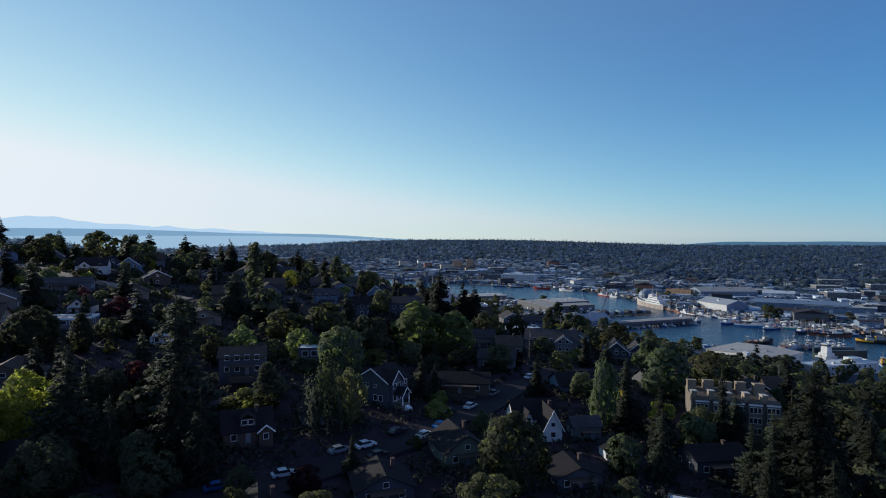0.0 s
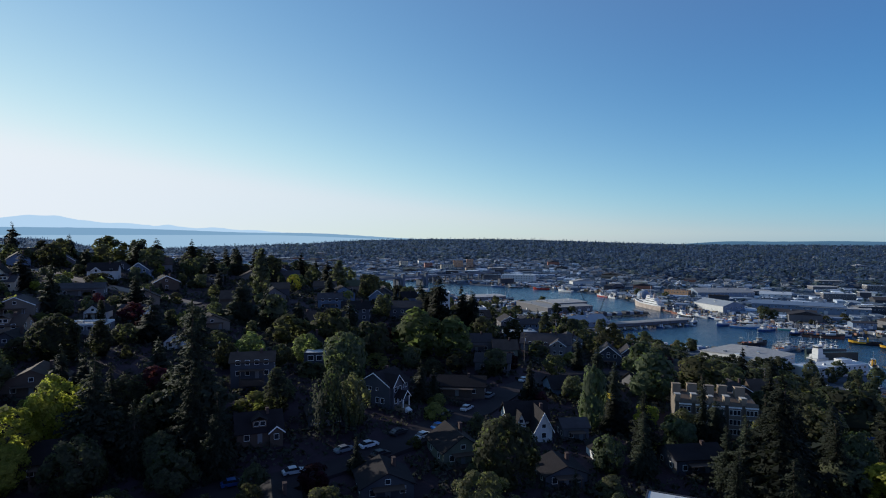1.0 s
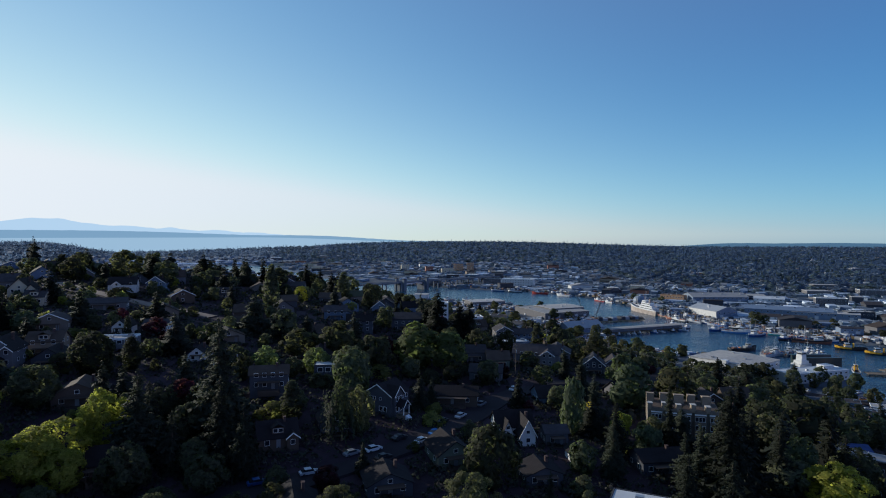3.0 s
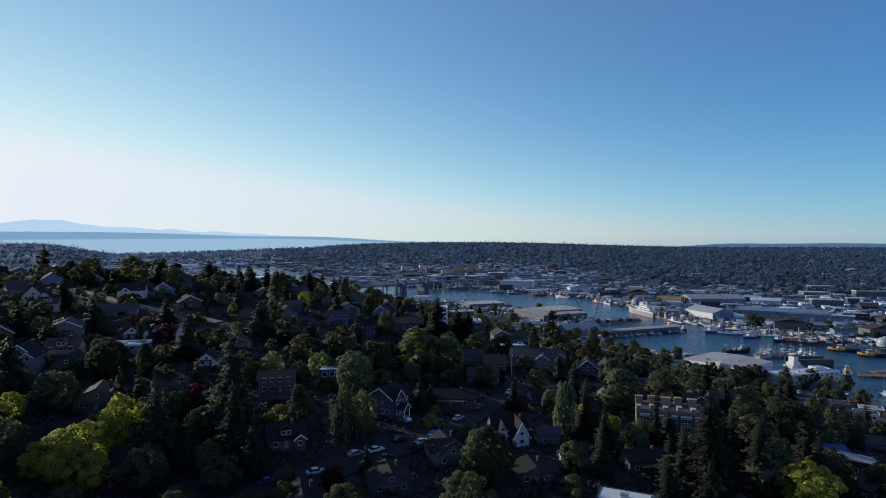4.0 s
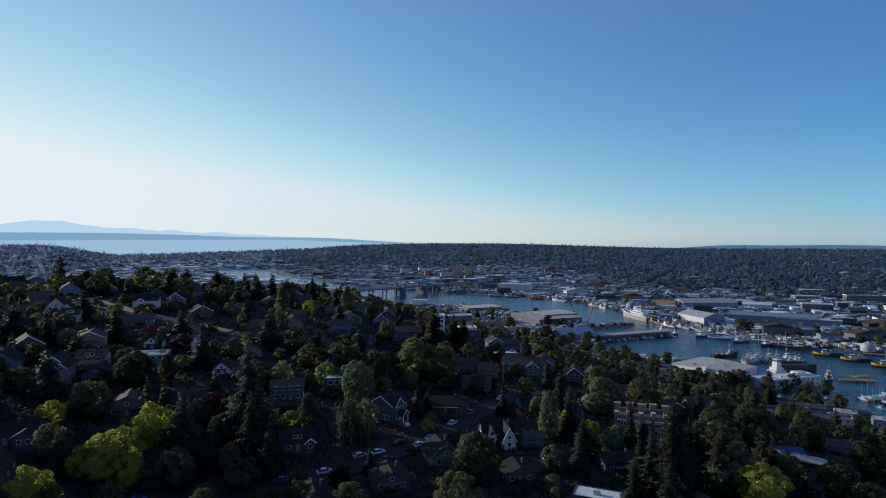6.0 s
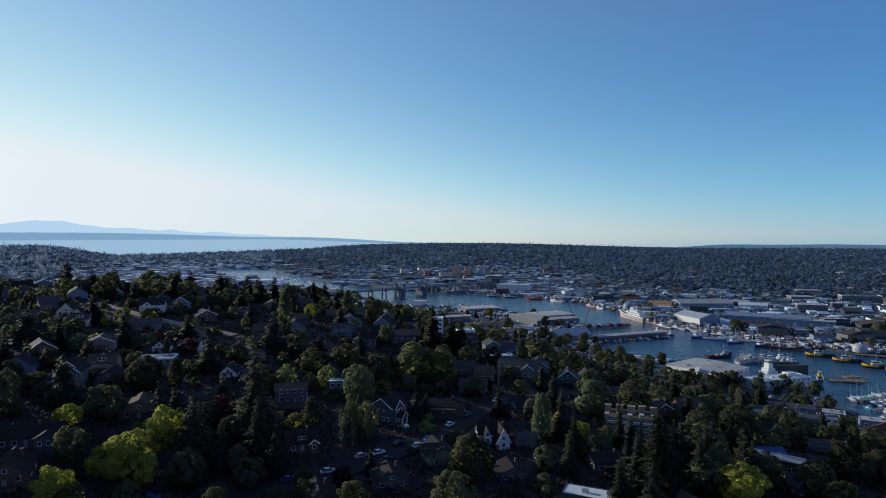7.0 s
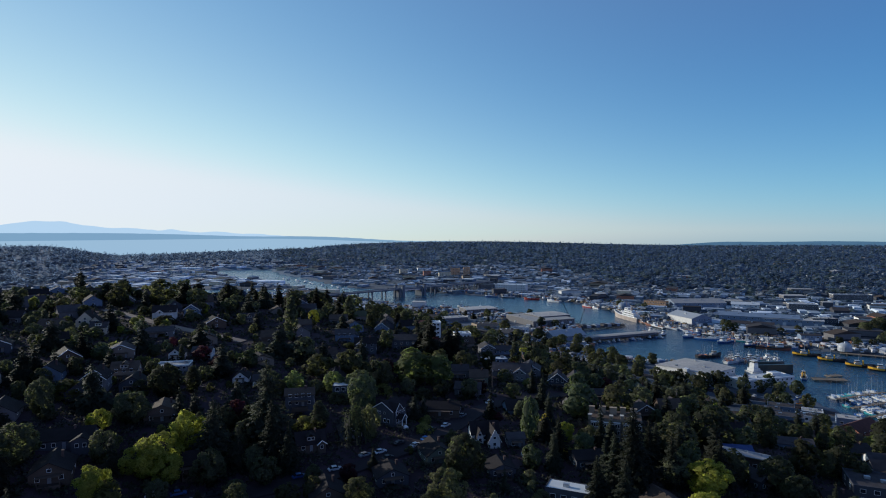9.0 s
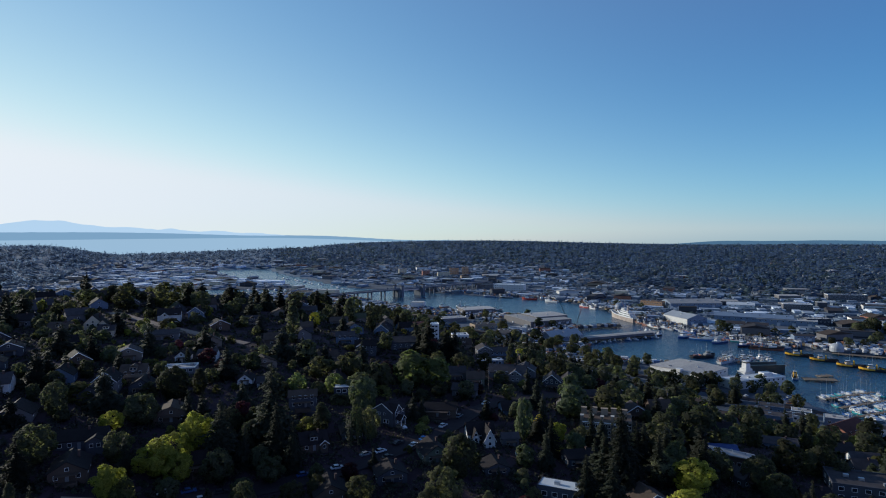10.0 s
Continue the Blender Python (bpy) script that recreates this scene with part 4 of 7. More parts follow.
tree("lime_bush", -61, 381, 3, 2)
tree("lime_bush", -80, 306, 3, 1.5)
tree("poplar", -40, 361, 8, 1.3)
tree("broad", -44, 326, 9, 0.9)
tree("lime_bush", -40, 266, 2.5, 3)
tree("broad", -64, 216, 12, 1)
tree("fir", -66, 215, 15, 1.1)
tree("fir", -55, 217, 12, 1.1)
tree("lime_bush", -48, 256, 2.5, 2)
tree("broad", -49, 171, 6, 1.3)
tree("broad", -38, 208, 8, 1.2)
tree("broad", -44, 205, 7, 1.1)
tree("lime_bush", -22, 183, 3.5, 2.4)
tree("red", -22, 207, 8, 1.1)
tree("fir", -30, 213, 8, 0.8)
tree("broad", -32, 207, 6, 1)
tree("bush", -15, 215, 5, 1.2)
tree("lime_bush", -50, 150, 2, 2)
tree("lime_bush", 72, 698, 6, 1.2)
tree("fir", 126, 640, 12, 1.1)
tree("poplar", 50, 278, 13, 1.5)
tree("lime_bush", 25, 220, 4, 1.5)
tree("bush", 38, 224, 5, 1.3)
tree("broad", 18, 189, 8, 1.2)
tree("fir", 50, 208, 13, 0.9)
tree("fir", 51, 184, 15, 0.8)
tree("broad", 126, 503, 8, 1.3)
tree("broad", 146, 525, 8, 1.2)
tree("lime_bush", 78, 261, 5, 1.3)
tree("grey", 71, 201, 12, 1)
tree("broad", 193, 542, 10, 1.3)
tree("broad", 191, 592, 9, 1.1)
tree("broad", 185, 456, 10, 1.2)
tree("broad", 202, 469, 9, 1.2)
tree("broad", 187, 387, 11, 1.3)
tree("broad", 201, 364, 10, 1.2)
tree("broad", 225, 390, 11, 1)
tree("fir", 245, 383, 14, 1.1)
tree("broad", 207, 332, 9, 1.2)
tree("grey", 264, 384, 9, 1.1)
tree("grey", 274, 363, 9, 1.1)
tree("broad", 246, 339, 8, 1)
tree("grey", 297, 378, 7, 1.2)
tree("fir", 98, 276, 12, 1)
tree("broad", 132, 240, 9, 1.3)
tree("bush", 81, 649, 4, 1.6)
tree("lime_bush", 31, 637, 3, 1.6)
tree("bush", 137, 583, 5, 2)
tree("broad", 167, 571, 7, 1.4)
tree("broad", 4, 237, 9, 1.2)
tree("red", 24, 198, 5, 1.2)
tree("broad", 39, 193, 7, 1.2)
tree("bush", 153, 489, 5, 1.6)
tree("broad", 157, 415, 9, 1.1)
tree("fir", 92, 210, 12, 0.9)
tree("broad", 101, 198, 10, 1.2)
tree("fir", 14, 259, 19, 1)
tree("fir", 9, 258, 17, 1)
tree("fir", -10, 279, 13, 0.9)
tree("fir", -127, 357, 14, 1.2)
tree("lime", -82, 99.5, 11, 1.35)
tree("lime", -79, 112, 13, 1)
tree("lime", -85, 94, 10, 1.4); tree("lime", -77.5, 93.5, 9, 1.2)
tree("lime", -90, 77, 10, 1.0)
tree("lime_bush", -87, 78, 6, 1.3)
tree("broad", -128, 116, 4, 1.5)
tree("lime_bush", -134, 136, 6, 2)
tree("broad", 121, 118, 11, 1.2)
tree("grey", 91, 119, 13, 0.8)
tree("fir", 74, 125, 20, 1)
tree("fir", 63, 112, 18, 1)
tree("fir", 81, 124, 19, 1)
tree("fir", 83, 114, 18, 1)
tree("broad", 205, 332, 11, 1)
tree("fir", 220, 337, 13, 1)
tree("broad", 115, 154, 14, 1.3)
tree("broad", 145, 168, 8, 1.1)
tree("grey", 66, 176, 13, 1.1)
tree("fir", 50, 161, 15, 0.9)
tree("fir", 26, 163, 13, 0.8)
tree("broad", 100, 152, 13, 1.1)
tree("fir", -51, 112, 21, 0.9)
tree("fir", -44, 107, 18, 0.9)
tree("red", -24, 103, 5, 1.3)
tree("red", -72, 139, 6, 1.1)
tree("broad", -33, 92, 7, 1)
tree("fir", 125, 94, 15, 0.9)
tree("broad", 259, 326, 9, 1.1)
tree("grey", 244, 326, 9, 1.1)
tree("broad", 196, 198, 9, 1.2)
tree("broad", 311, 315, 10, 1)
tree("broad", 160, 133, 8, 1.2)
tree("broad", 151, 138, 9, 1)
tree("broad", 121, 106, 10, 1.1)
tree("fir", 61, 116, 14, 1.1)
tree("fir", -113, 72, 16, 1.2)
tree("broad", -118, 87, 11, 1.2)
tree("lime_bush", -120, 80, 3, 1.5)
tree("fir", -2, 161, 9, 0.8)
tree("red", 29, 162, 3.2, 1.3)
tree("fir", -17, 110, 8, 0.9)
tree("broad", -35, 101, 6, 1)
tree("fir", -89, 129, 13, 1)
tree("broad", -68, 111, 8, 1)
tree("broad", -27, 153, 9, 0.9)
tree("broad", -21, 132, 12, 0.7)
tree("bush", -27, 135, 5, 1)
tree("lime_bush", -50, 107, 2.5, 1.6)
tree("lime_bush", -1, 154, 2.5, 1.8)
tree("lime_bush", -6, 125, 2, 1.5)
tree("broad", -108, 128, 8, 1.1)
tree("fir", -23, 279, 12, 0.9)
tree("broad", -55, 106, 8, 1)
tree("broad", 126, 152, 10, 1.2)
tree("broad", 107, 218, 8, 1.2)
tree("fir", 81, 164, 12, 0.8)
tree("bush", -128, 135, 3, 1.6)
tree("broad", -56, 90, 6, 1.3)
tree("broad", -76, 84, 6, 1.2)
tree("fir", -140, 107, 11, 1)
tree("broad", -62, 119, 9, 1.1); tree("broad", -50, 100, 8, 1.2); tree("broad", -66, 97, 10, 1.1); tree("fir", -52, 112, 14, 1.0); tree("fir", -60, 106, 15, 1.0)
tree("fir", -70, 116, 16, 1.0); tree("broad", -64, 132, 8, 1.2); tree("fir", -84, 130, 13, 1.0); tree("broad", -40, 88, 7, 1.2); tree("bush", 34, 108, 4, 1.5); tree("fir", 44, 118, 15, 1.0); tree("fir", 48, 130, 16, 1.0); tree("bush", 36, 96, 3.5, 1.4); tree("fir", 78, 122, 20, 1.1); tree("fir", 90, 126, 18, 1.1); tree("broad", 96, 140, 12, 1.2)
tree("chestnut", -58.6, 172, 8.0, 1.3); tree("poplar", -40, 134, 12, 1.6); tree("lime_bush", -47, 138, 3.2, 2.4); tree("grey", 40, 145, 15.7, 0.5); tree("yellow_bush", 49, 161, 4.5, 1.0)
tree("lime_bush", -1, 142, 4, 1.4); tree("fir", 53, 95, 16.5, 1.0); tree("broad", 85, 114, 10, 1.2); tree("fir", 60, 90, 18, 1.1)
tree("fir", -102, 466, 19); tree("fir", -86, 461, 19); tree("broad", -124, 444, 11, 1.5); tree("broad", -72, 440, 14, 1.1)
tree("broad", -60, 455, 12, 1.1); tree("broad", -176, 300, 4, 1.2); tree("fir", -126, 351, 19); tree("fir", -150, 400, 15, 1.0); tree("broad", -28, 460, 11, 1.4); tree("broad", -45, 430, 10, 1.2)
tree("broad", -4, 450, 9, 1.4); tree("broad", 70, 560, 9, 1.2); tree("fir", 100, 560, 11); tree("fir", 9, 263, 21); tree("fir", 14, 270, 18); tree("fir", -7, 268, 16)
tree("bush", 112, 142, 3, 1.5); tree("bush", 118, 141, 2.5, 1.2); tree("broad", -157, 256.5, 5, 1.3); tree("lime_bush", -153, 254.5, 3.5, 1.4); tree("broad", -126, 244, 5.5, 1.3); tree("bush", -121, 243, 4, 1.4); tree("bush", -112, 239.5, 3.5, 1.4); tree("bush", -190, 274, 3, 1.5); tree("bush", 126, 138, 4, 1.6); tree("bush", 131, 141, 3.5, 1.6); tree("willow", -25, 126, 16.5, 0.95); tree("chestnut", -42, 176, 9, 1.2); tree("broad", -10, 186, 6.5, 1.4); tree("bush", -3, 183, 4.5, 1.6); tree("broad", 5, 189, 6.5, 1.4); tree("fir", 70, 141, 13, 1.0); tree("broad", 82, 139, 8, 1.2); tree("broad", 92, 143, 11, 1.2); tree("fir", 97, 137, 16, 1.0); tree("broad", 62, 141, 8, 1.2); tree("grey", 58, 134, 8, 1.1); tree("broad", 76, 132, 8, 1.3); tree("fir", 104, 128, 19, 1.1); tree("fir", 100, 116, 17, 1.1)
tree("bush", -36, 165, 4, 1.6); tree("bush", -40, 164.5, 4, 1.4); tree("broad", -230, 300, 5, 1.4); tree("broad", -188, 323, 16, 1.35, "large round oak tree on the crest"); tree("broad", -221, 334, 12.7, 1.25, "round dark broadleaf tree on the crest"); tree("fir", -230, 356, 17, 0.9); tree("fir", -171, 345, 18, 1.15); tree("broad", -182, 344, 14.5, 0.85); tree("poplar", -228, 328, 12, 1.9); tree("fir", -248, 332, 17, 1.0); tree("broad", -209, 307, 11, 1.3); tree("broad", -152, 357, 11, 1.5); tree("fir", -137, 367, 13, 1.1); tree("broad", -240, 318, 9, 1.4); tree("lime", 93.5, 108.5, 11.5, 1.4); tree("broad", 106, 121, 11, 1.2); tree("lime", 124, 122, 8, 1.3); tree("fir", -150, 345, 19, 1.0); tree("fir", -120, 370, 18, 1.0); tree("fir", -95, 388, 18, 1.0); tree("poplar", -62, 345, 17, 1.5); tree("fir", -72, 360, 17, 1.1); tree("broad", -104, 350, 12, 1.3); tree("broad", -163, 322, 12, 1.4); tree("broad", -138, 330, 9, 1.3); tree("lime", -150, 303, 6, 1.2); tree("lime_bush", -170, 255, 4, 1.5); tree("lime_bush", -192, 246, 3.5, 1.6); tree("bush", -150, 246, 3.5, 1.4)
tree("broad", 7, 86, 13, 1.05)

# ---- the hillside: houses ----
house(-164, 278, 18, 13, 9, 4.4, 3.4, "white", "black", "x", wing=(-2.2, 3.6, 2), trim=True, label="white two-storey house with three gables on a lawn")
house(-152, 290, 10, 9, 9, 5, 3.2, "blue", "black", trim=True, label="blue-grey house with white trimmed gables")
house(-186, 236, 15, 9, 10, 5.2, 4.4, "cream", "black", wing=(5.6, 4, 3), label="pale cream house with a tall steep gable")
house(-176, 230, 15, 8, 8, 3.4, 2.6, "cream", "grey", "x", dormer=True)
house(-196, 222, 12, 11, 9, 4.0, 3.0, "tan", "brown", "x", dormer=True, label="tan house with dormers in a brown shingle roof")
house(-148, 234, 20, 17, 9, 3.2, 1.8, "grey", "grey", "x", label="long low grey house with a shallow roof")
house(-121, 199, 8, 6, 9, 3.0, 2.4, "white", "black", windows=2, label="white gabled house in late sun")
house(-112, 207, 8, 9, 8, 2.8, 2.0, "white", "grey", "x", label="white two-storey house among shrubs")
flat_building("flat_house", -115, 182, 12, 14, 9, 2.5, WALLS["grey"], ROOFS["pale"], 1, 5, label="grey flat-roofed modern house above a hedge", group="hillside houses", category="house")
house(-127, 164, 16, 10, 9, 4.6, 2.6, "tan", "brown", "x", dormer=True)
house(-131, 150, 16, 9, 10, 4.8, 3.6, "grey", "black", trim=True, wing=(3, 3.4, 2), label="grey house with white trimmed gables and porch")
house(-118, 153, 14, 9, 9, 3.2, 3.0, "slate", "black")
house(-83, 177, 10, 6.4, 9, 2.4, 2.6, "white", "black", windows=2, label="white house with a steep front gable")
house(-74, 177, 10, 7, 7, 2.2, 2.0, "white", "grey", "x")
house(-95, 353, 5, 14, 9, 3.4, 2.4, "grey", "grey", "x", label="grey house with a pale blue-grey roof on the crest")
house(-66, 324, 5, 12, 9, 3.4, 2.4, "grey", "brown", "x"); house(-53, 271, 8, 11, 9, 4.8, 2.4, "blue", "grey", "x"); house(-38, 252, 6, 12, 9, 5.4, 2.6, "slate", "black", "x", wing=(-3, 3.6, 2), trim=True)
house(-14, 274, 4, 22, 12, 6.2, 2.4, "slate", "grey", "x", windows=6, label="large slate-blue house of two storeys and many windows")
house(-35, 314, 0, 9, 10, 3.6, 3.6, "blue", "black", trim=True); house(-18, 430, 10, 16, 10, 3.6, 2.0, "tan", "red", "x", label="tan house with a low red-brown roof"); house(-6, 428, 10, 12, 10, 3.6, 2.0, "cream", "red", "x")
flat_building("apartment_tower", 1, 338, 4, 6, 9, 11.5, WALLS["white"], WHITE_METAL, 4, 2, label="narrow white four-storey apartment house catching the sun", group="hillside apartments")
flat_building("apartment_house", 20, 356, 8, 12, 10, 7, WALLS["white"], WHITE_METAL, 2, 4, label="white two-storey flat-roofed apartment house", group="hillside apartments")
house(44, 303, 6, 20, 9, 5.4, 2.2, "blue", "grey", "x", windows=6, trim=True, label="long blue house with a row of white windows")
house(34, 300, 6, 9, 12, 5.0, 2.4, "grey", "grey", windows=3, trim=True)
flat_building("garage", 36, 266, 6, 15, 7, 3.0, WALLS["blue"], WHITE_METAL, 1, 4, label="low blue garage with a white flat roof", group="garages", category="garage", parapet=0.25)
house(43, 234, -14, 20, 10, 4.4, 3.4, "grey", "grey", "x", wing=(5, 6, 3), trim=True, label="wide grey house with a big shingle roof and cross gable")
house(54, 246, -14, 12, 10, 4.4, 3.2, "grey", "grey", trim=True)
house(13, 222, 4, 12, 9, 4.0, 2.4, "grey", "grey", "x"); house(24, 217, 0, 9, 9, 3.4, 2.8, "sage", "brown", "x")
house(66, 226, -12, 9, 10, 4.6, 3.6, "slate", "grey", trim=True); house(76, 232, -12, 9, 10, 4.6, 3.6, "slate", "grey", trim=True)
house(132, 380, -10, 12, 9, 3.4, 2.0, "grey", "grey", "x"); house(86, 214, -8, 20, 9, 3.2, 1.8, "grey", "grey", "x", label="long low grey house with a shallow roof")
house(-51, 151, 12, 11, 7, 4.6, 1.9, "slate", "brown", "x", windows=4, base=h(-51, 148) + 3.2, label="slate-blue two-storey house under a brown roof")
flat_building("flat_garage", -37, 171, 6, 9, 6, 3.2, WALLS["slate"], WHITE_METAL, 1, 3, base=58.4, label="small garage with a bright white flat roof", group="garages", category="garage", parapet=0.2)
house(-44, 189, 6, 9, 9, 3.4, 3.4, "slate", "black"); house(-20, 211, 4, 12, 9, 3.6, 2.2, "slate", "grey", "x")
house(-96, 131, 20, 12, 10, 3.0, 3.0, "brown", "brown", "y", label="brown house whose big brown roof faces the street")
house(-114, 102, 18, 18, 9, 3.0, 2.4, "slate", "black", "x", wing=(6.5, 5, 3), windows=6)
house(-106, 85, 24, 10, 12, 3.0, 3.0, "brown", "black"); house(-73, 104, 20, 13, 10, 3.2, 2.6, "brown", "black", "x"); house(-84, 60, 20, 11, 10, 3.4, 3, "brown", "black")
house(-41, 123, 22, 9.6, 8, 2.8, 3.2, "brown", "black", "x", dormer=True, wing=(3.4, 2.8, 1.4), trim=True, label="dark brown house with a white-windowed dormer in a dark roof")
corner_house(-15.5, 151.5, -30)
house(5, 166, -6, 16, 9, 3.0, 2.0, "brown", "black", "x", label="low brown bungalow with a dark roof and chimney"); house(18, 196, -10, 12, 9, 3.2, 2.2, "grey", "grey", "x")
house(24.4, 138, 8, 4.2, 9, 3.1, 3.9, "white", "black", windows=2, trim=True, porch=False, base=h(24, 136.5) - 0.2, label="white house with a steep pointed gable catching the sun")
house(19.4, 138.5, 10, 2.4, 5, 2.8, 2.6, "white", "black", windows=1, chimney=False, porch=False, label="small white gable joined to the steep-roofed house")
house(21.5, 142.5, 8, 10.5, 8, 3.2, 3.4, "white", "black", "x", chimney=False, porch=False, label="dark-roofed white house behind two pointed gables"); house(33, 138.5, 6, 6.4, 6, 3.4, 1.4, "grey", "grey", "x", windows=3, chimney=False); house(37, 126, 8, 5, 6, 3.0, 1.6, "white", "black", windows=1, chimney=False, label="small white cottage below the steep-roofed house")
house(25, 114, 10, 9, 8, 2.6, 1.8, "slate", "black"); house(3, 122, 20, 9, 11, 3.0, 3.0, "sage", "black", label="grey-green house with a broad plain front gable")
house(-11, 105, 16, 10, 9, 2.6, 2.4, "slate", "black", "y", label="dark grey house with a broad hipped-looking roof"); house(-29, 92, 18, 10, 10, 3.2, 3.0, "brown", "black")
sloping_house(119.2, 134, -12, 15.5, 6.0, 8.0, 5.6, h(121, 134.5) - 0.5, "long dark house under a pale sloping roof among trees")
house(119, 145, -12, 12, 7, 4.6, 1.0, "blue", "blue", "x", chimney=False, porch=False, label="low house with a bright blue metal roof"); house(116, 121, 24, 7, 7, 3.6, 2.2, "slate", "grey", chimney=False, label="small dark house with a pale shingle gable")
flat_building("flat_roof_house", 45.9, 99, -24, 15, 7, 4.0, WALLS["slate"], WHITE_METAL, 1, 4, label="dark house with a bright white flat roof", group="hillside houses", category="house", parapet=0.25)
flat_building("flat_roof_office", 163, 122, -22, 26, 16, 6.0, WALLS["slate"], ROOFS["grey"], 2, 6, label="low grey commercial building with a flat roof", group="hillside apartments")
house(152, 243, -12, 14, 9, 3.4, 1.6, "brown", "brown", "x"); house(178, 262, -12, 12, 9, 3.4, 1.6, "brown", "brown", "x")
house(160, 175, -20, 14, 10, 3.6, 1.6, "blue", "grey", "x"); flat_building("workshop", 222, 290, -30, 22, 12, 4.5, WALLS["blue"], ROOFS["grey"], 1, 4, label="blue workshop with a flat grey roof", group="harbour sheds")
house(250, 262, 30, 24, 14, 4.5, 4, "brick", "rust", "x", windows=4, label="long brick-red shed with a dark red roof", chimney=False); house(208, 205, 10, 12, 9, 3.4, 2.4, "tan", "grey", "x")
house(-226, 236, 14, 10, 9, 3.6, 3, "grey", "black", "x"); house(-130, 138, 14, 9, 9, 3.4, 3.0, "slate", "black"); house(-50, 275, 4, 9, 8, 3.4, 2.8, "blue", "black")
house(-26, 282, 4, 9, 9, 4.2, 2.6, "grey", "black"); house(-28, 134, 18, 9, 8, 3.0, 2.6, "slate", "black")


def townhouses(x, y, rot):
    """A three-storey block of pale townhouses with roof terraces and stair pavilions."""
    z = h(x, y) + 0.6
    ob = thing("townhouse_row", x, y, z, rot, "pale tan three-storey townhouse row with roof terraces", "apartment building", "hillside apartments")
    W, D, H, N = 20.5, 14, 8.0, 5
    u = W / N
    s = Shape().box(-W / 2, W / 2, -D / 2, D / 2, -6, H)
    for k in range(N):                # each unit steps forward a little beside the last
        s.box(-W / 2 + k * u + 0.9, -W / 2 + (k + 1) * u - 0.002, -D / 2 - 0.7 - 0.25 * (k % 2), -D / 2 + 0.1, -6, H - 0.6)
    s.part("wall", WALLS["taupe"], ob)
    for k in range(N):
        x0, front = -W / 2 + k * u, -D / 2 - 0.7 - 0.25 * (k % 2)
        Shape().box(x0 + 0.85, x0 + u - 0.05, front - 0.12, front + 0.35, H - 0.6, H - 0.25).part("fascia", TRIM, ob, "white fascia below the terrace")
        Shape().box(x0 + 0.95, x0 + u - 0.15, -D / 2 + 0.1, D / 2 - 0.3, H, H + 0.1).part("terrace", WALLS["brown"], ob)
        Shape().box(x0 + 0.9, x0 + u - 0.1, front + 0.05, front + 0.2, H - 0.25, H + 0.75).part("parapet", WALLS["taupe"], ob)
        for y0, deep, tall, wide in ((-D / 2 - 0.4, 3.6, 1.9 + 0.3 * (k % 2), 1.3), (D / 2 - 5.6 + 0.8 * (k % 2), 3.2, 2.7, 2.2 + 0.3 * (k % 3))):
            p = Shape().prism([(y0, H), (y0 + deep, H), (y0 + deep, H + tall - 0.5), (y0, H + tall)], x0 - 0.1, x0 + wide - 0.1, "x").part("stair_pavilion", WALLS["tan"], ob)
            Shape().prism([(y0 - 0.15, H + tall + 0.03), (y0 + deep + 0.15, H + tall - 0.48), (y0 + deep + 0.15, H + tall - 0.34), (y0 - 0.15, H + tall + 0.17)], x0 - 0.22, x0 + wide + 0.02, "x").part("roof", CONCRETE if deep > 3.4 else WALLS["tan"], p)
        for fl in range(3):
            for j in range(3):
                add_window(ob, x0 + 1.45 + j * 0.95, front, 0.3 + fl * 2.6, 0.85, 1.5)
    for fl in range(3):
        for k in range(3):
            add_window(ob, W / 2, -D / 2 + 2.5 + k * 4.6, 0.5 + fl * 2.7, 1.5, 1.5, 90)
    HOUSED.append((x, y, 15))


townhouses(76, 156, -16)
house(58, 127, 8, 12, 9, 3.4, 1.8, "slate", "black", "x", windows=4, label="dark low house with a railed deck in front")



def drape(name, pts, width, material, label, lift=0.25):
    """A road laid over the ground along a line of points."""
    fine = []
    for (ax, ay), (bx, by) in zip(pts, pts[1:]):
        n = max(2, int(math.hypot(bx - ax, by - ay) / 3))
        fine += [(ax + (bx - ax) * k / n, ay + (by - ay) * k / n) for k in range(n)]
    fine.append(pts[-1])
    v, f = [], []
    for k, (x, y) in enumerate(fine):
        a, b = fine[max(k - 1, 0)], fine[min(k + 1, len(fine) - 1)]
        d = Vector((b[0] - a[0], b[1] - a[1])).normalized()
        zc = h(x, y) + lift
        for sg, off in ((-1, width / 2 + 0.2), (-1, width / 2), (1, width / 2), (1, width / 2 + 0.2)):
            px_, py_ = x + sg * -d.y * off, y + sg * d.x * off
            z = max(zc, h(px_, py_) + lift) if off <= width / 2 else zc - 1.2
            v.append((px_, py_, z))
    for k in range(len(fine) - 1):
        for j in range(3):
            a = 4 * k + j
            f.append((a, a + 1, a + 5, a + 4))
    ob = tagged(new(name, mesh_of(name, v, f, material)), label, "road", kind="structure")
    ROADS.extend(fine)
    return ob


ROADS = []
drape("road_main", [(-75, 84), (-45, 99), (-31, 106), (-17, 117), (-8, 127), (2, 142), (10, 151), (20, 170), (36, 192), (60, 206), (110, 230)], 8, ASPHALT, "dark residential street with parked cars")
drape("road_upper", [(-206, 289), (-181, 273), (-160, 262), (-136, 252), (-104, 242)], 6.5, PALE_ROAD, "pale sunlit concrete street across the slope")
drape("road_lower", [(-100, 70), (-80, 78), (-66, 66), (-55, 40)], 7, PALE_ROAD, "worn pale street between gardens")
drape("road_waterfront", [(150, 480), (190, 400), (232, 352), (262, 322), (290, 275)], 8, ASPHALT, "grey waterfront street")


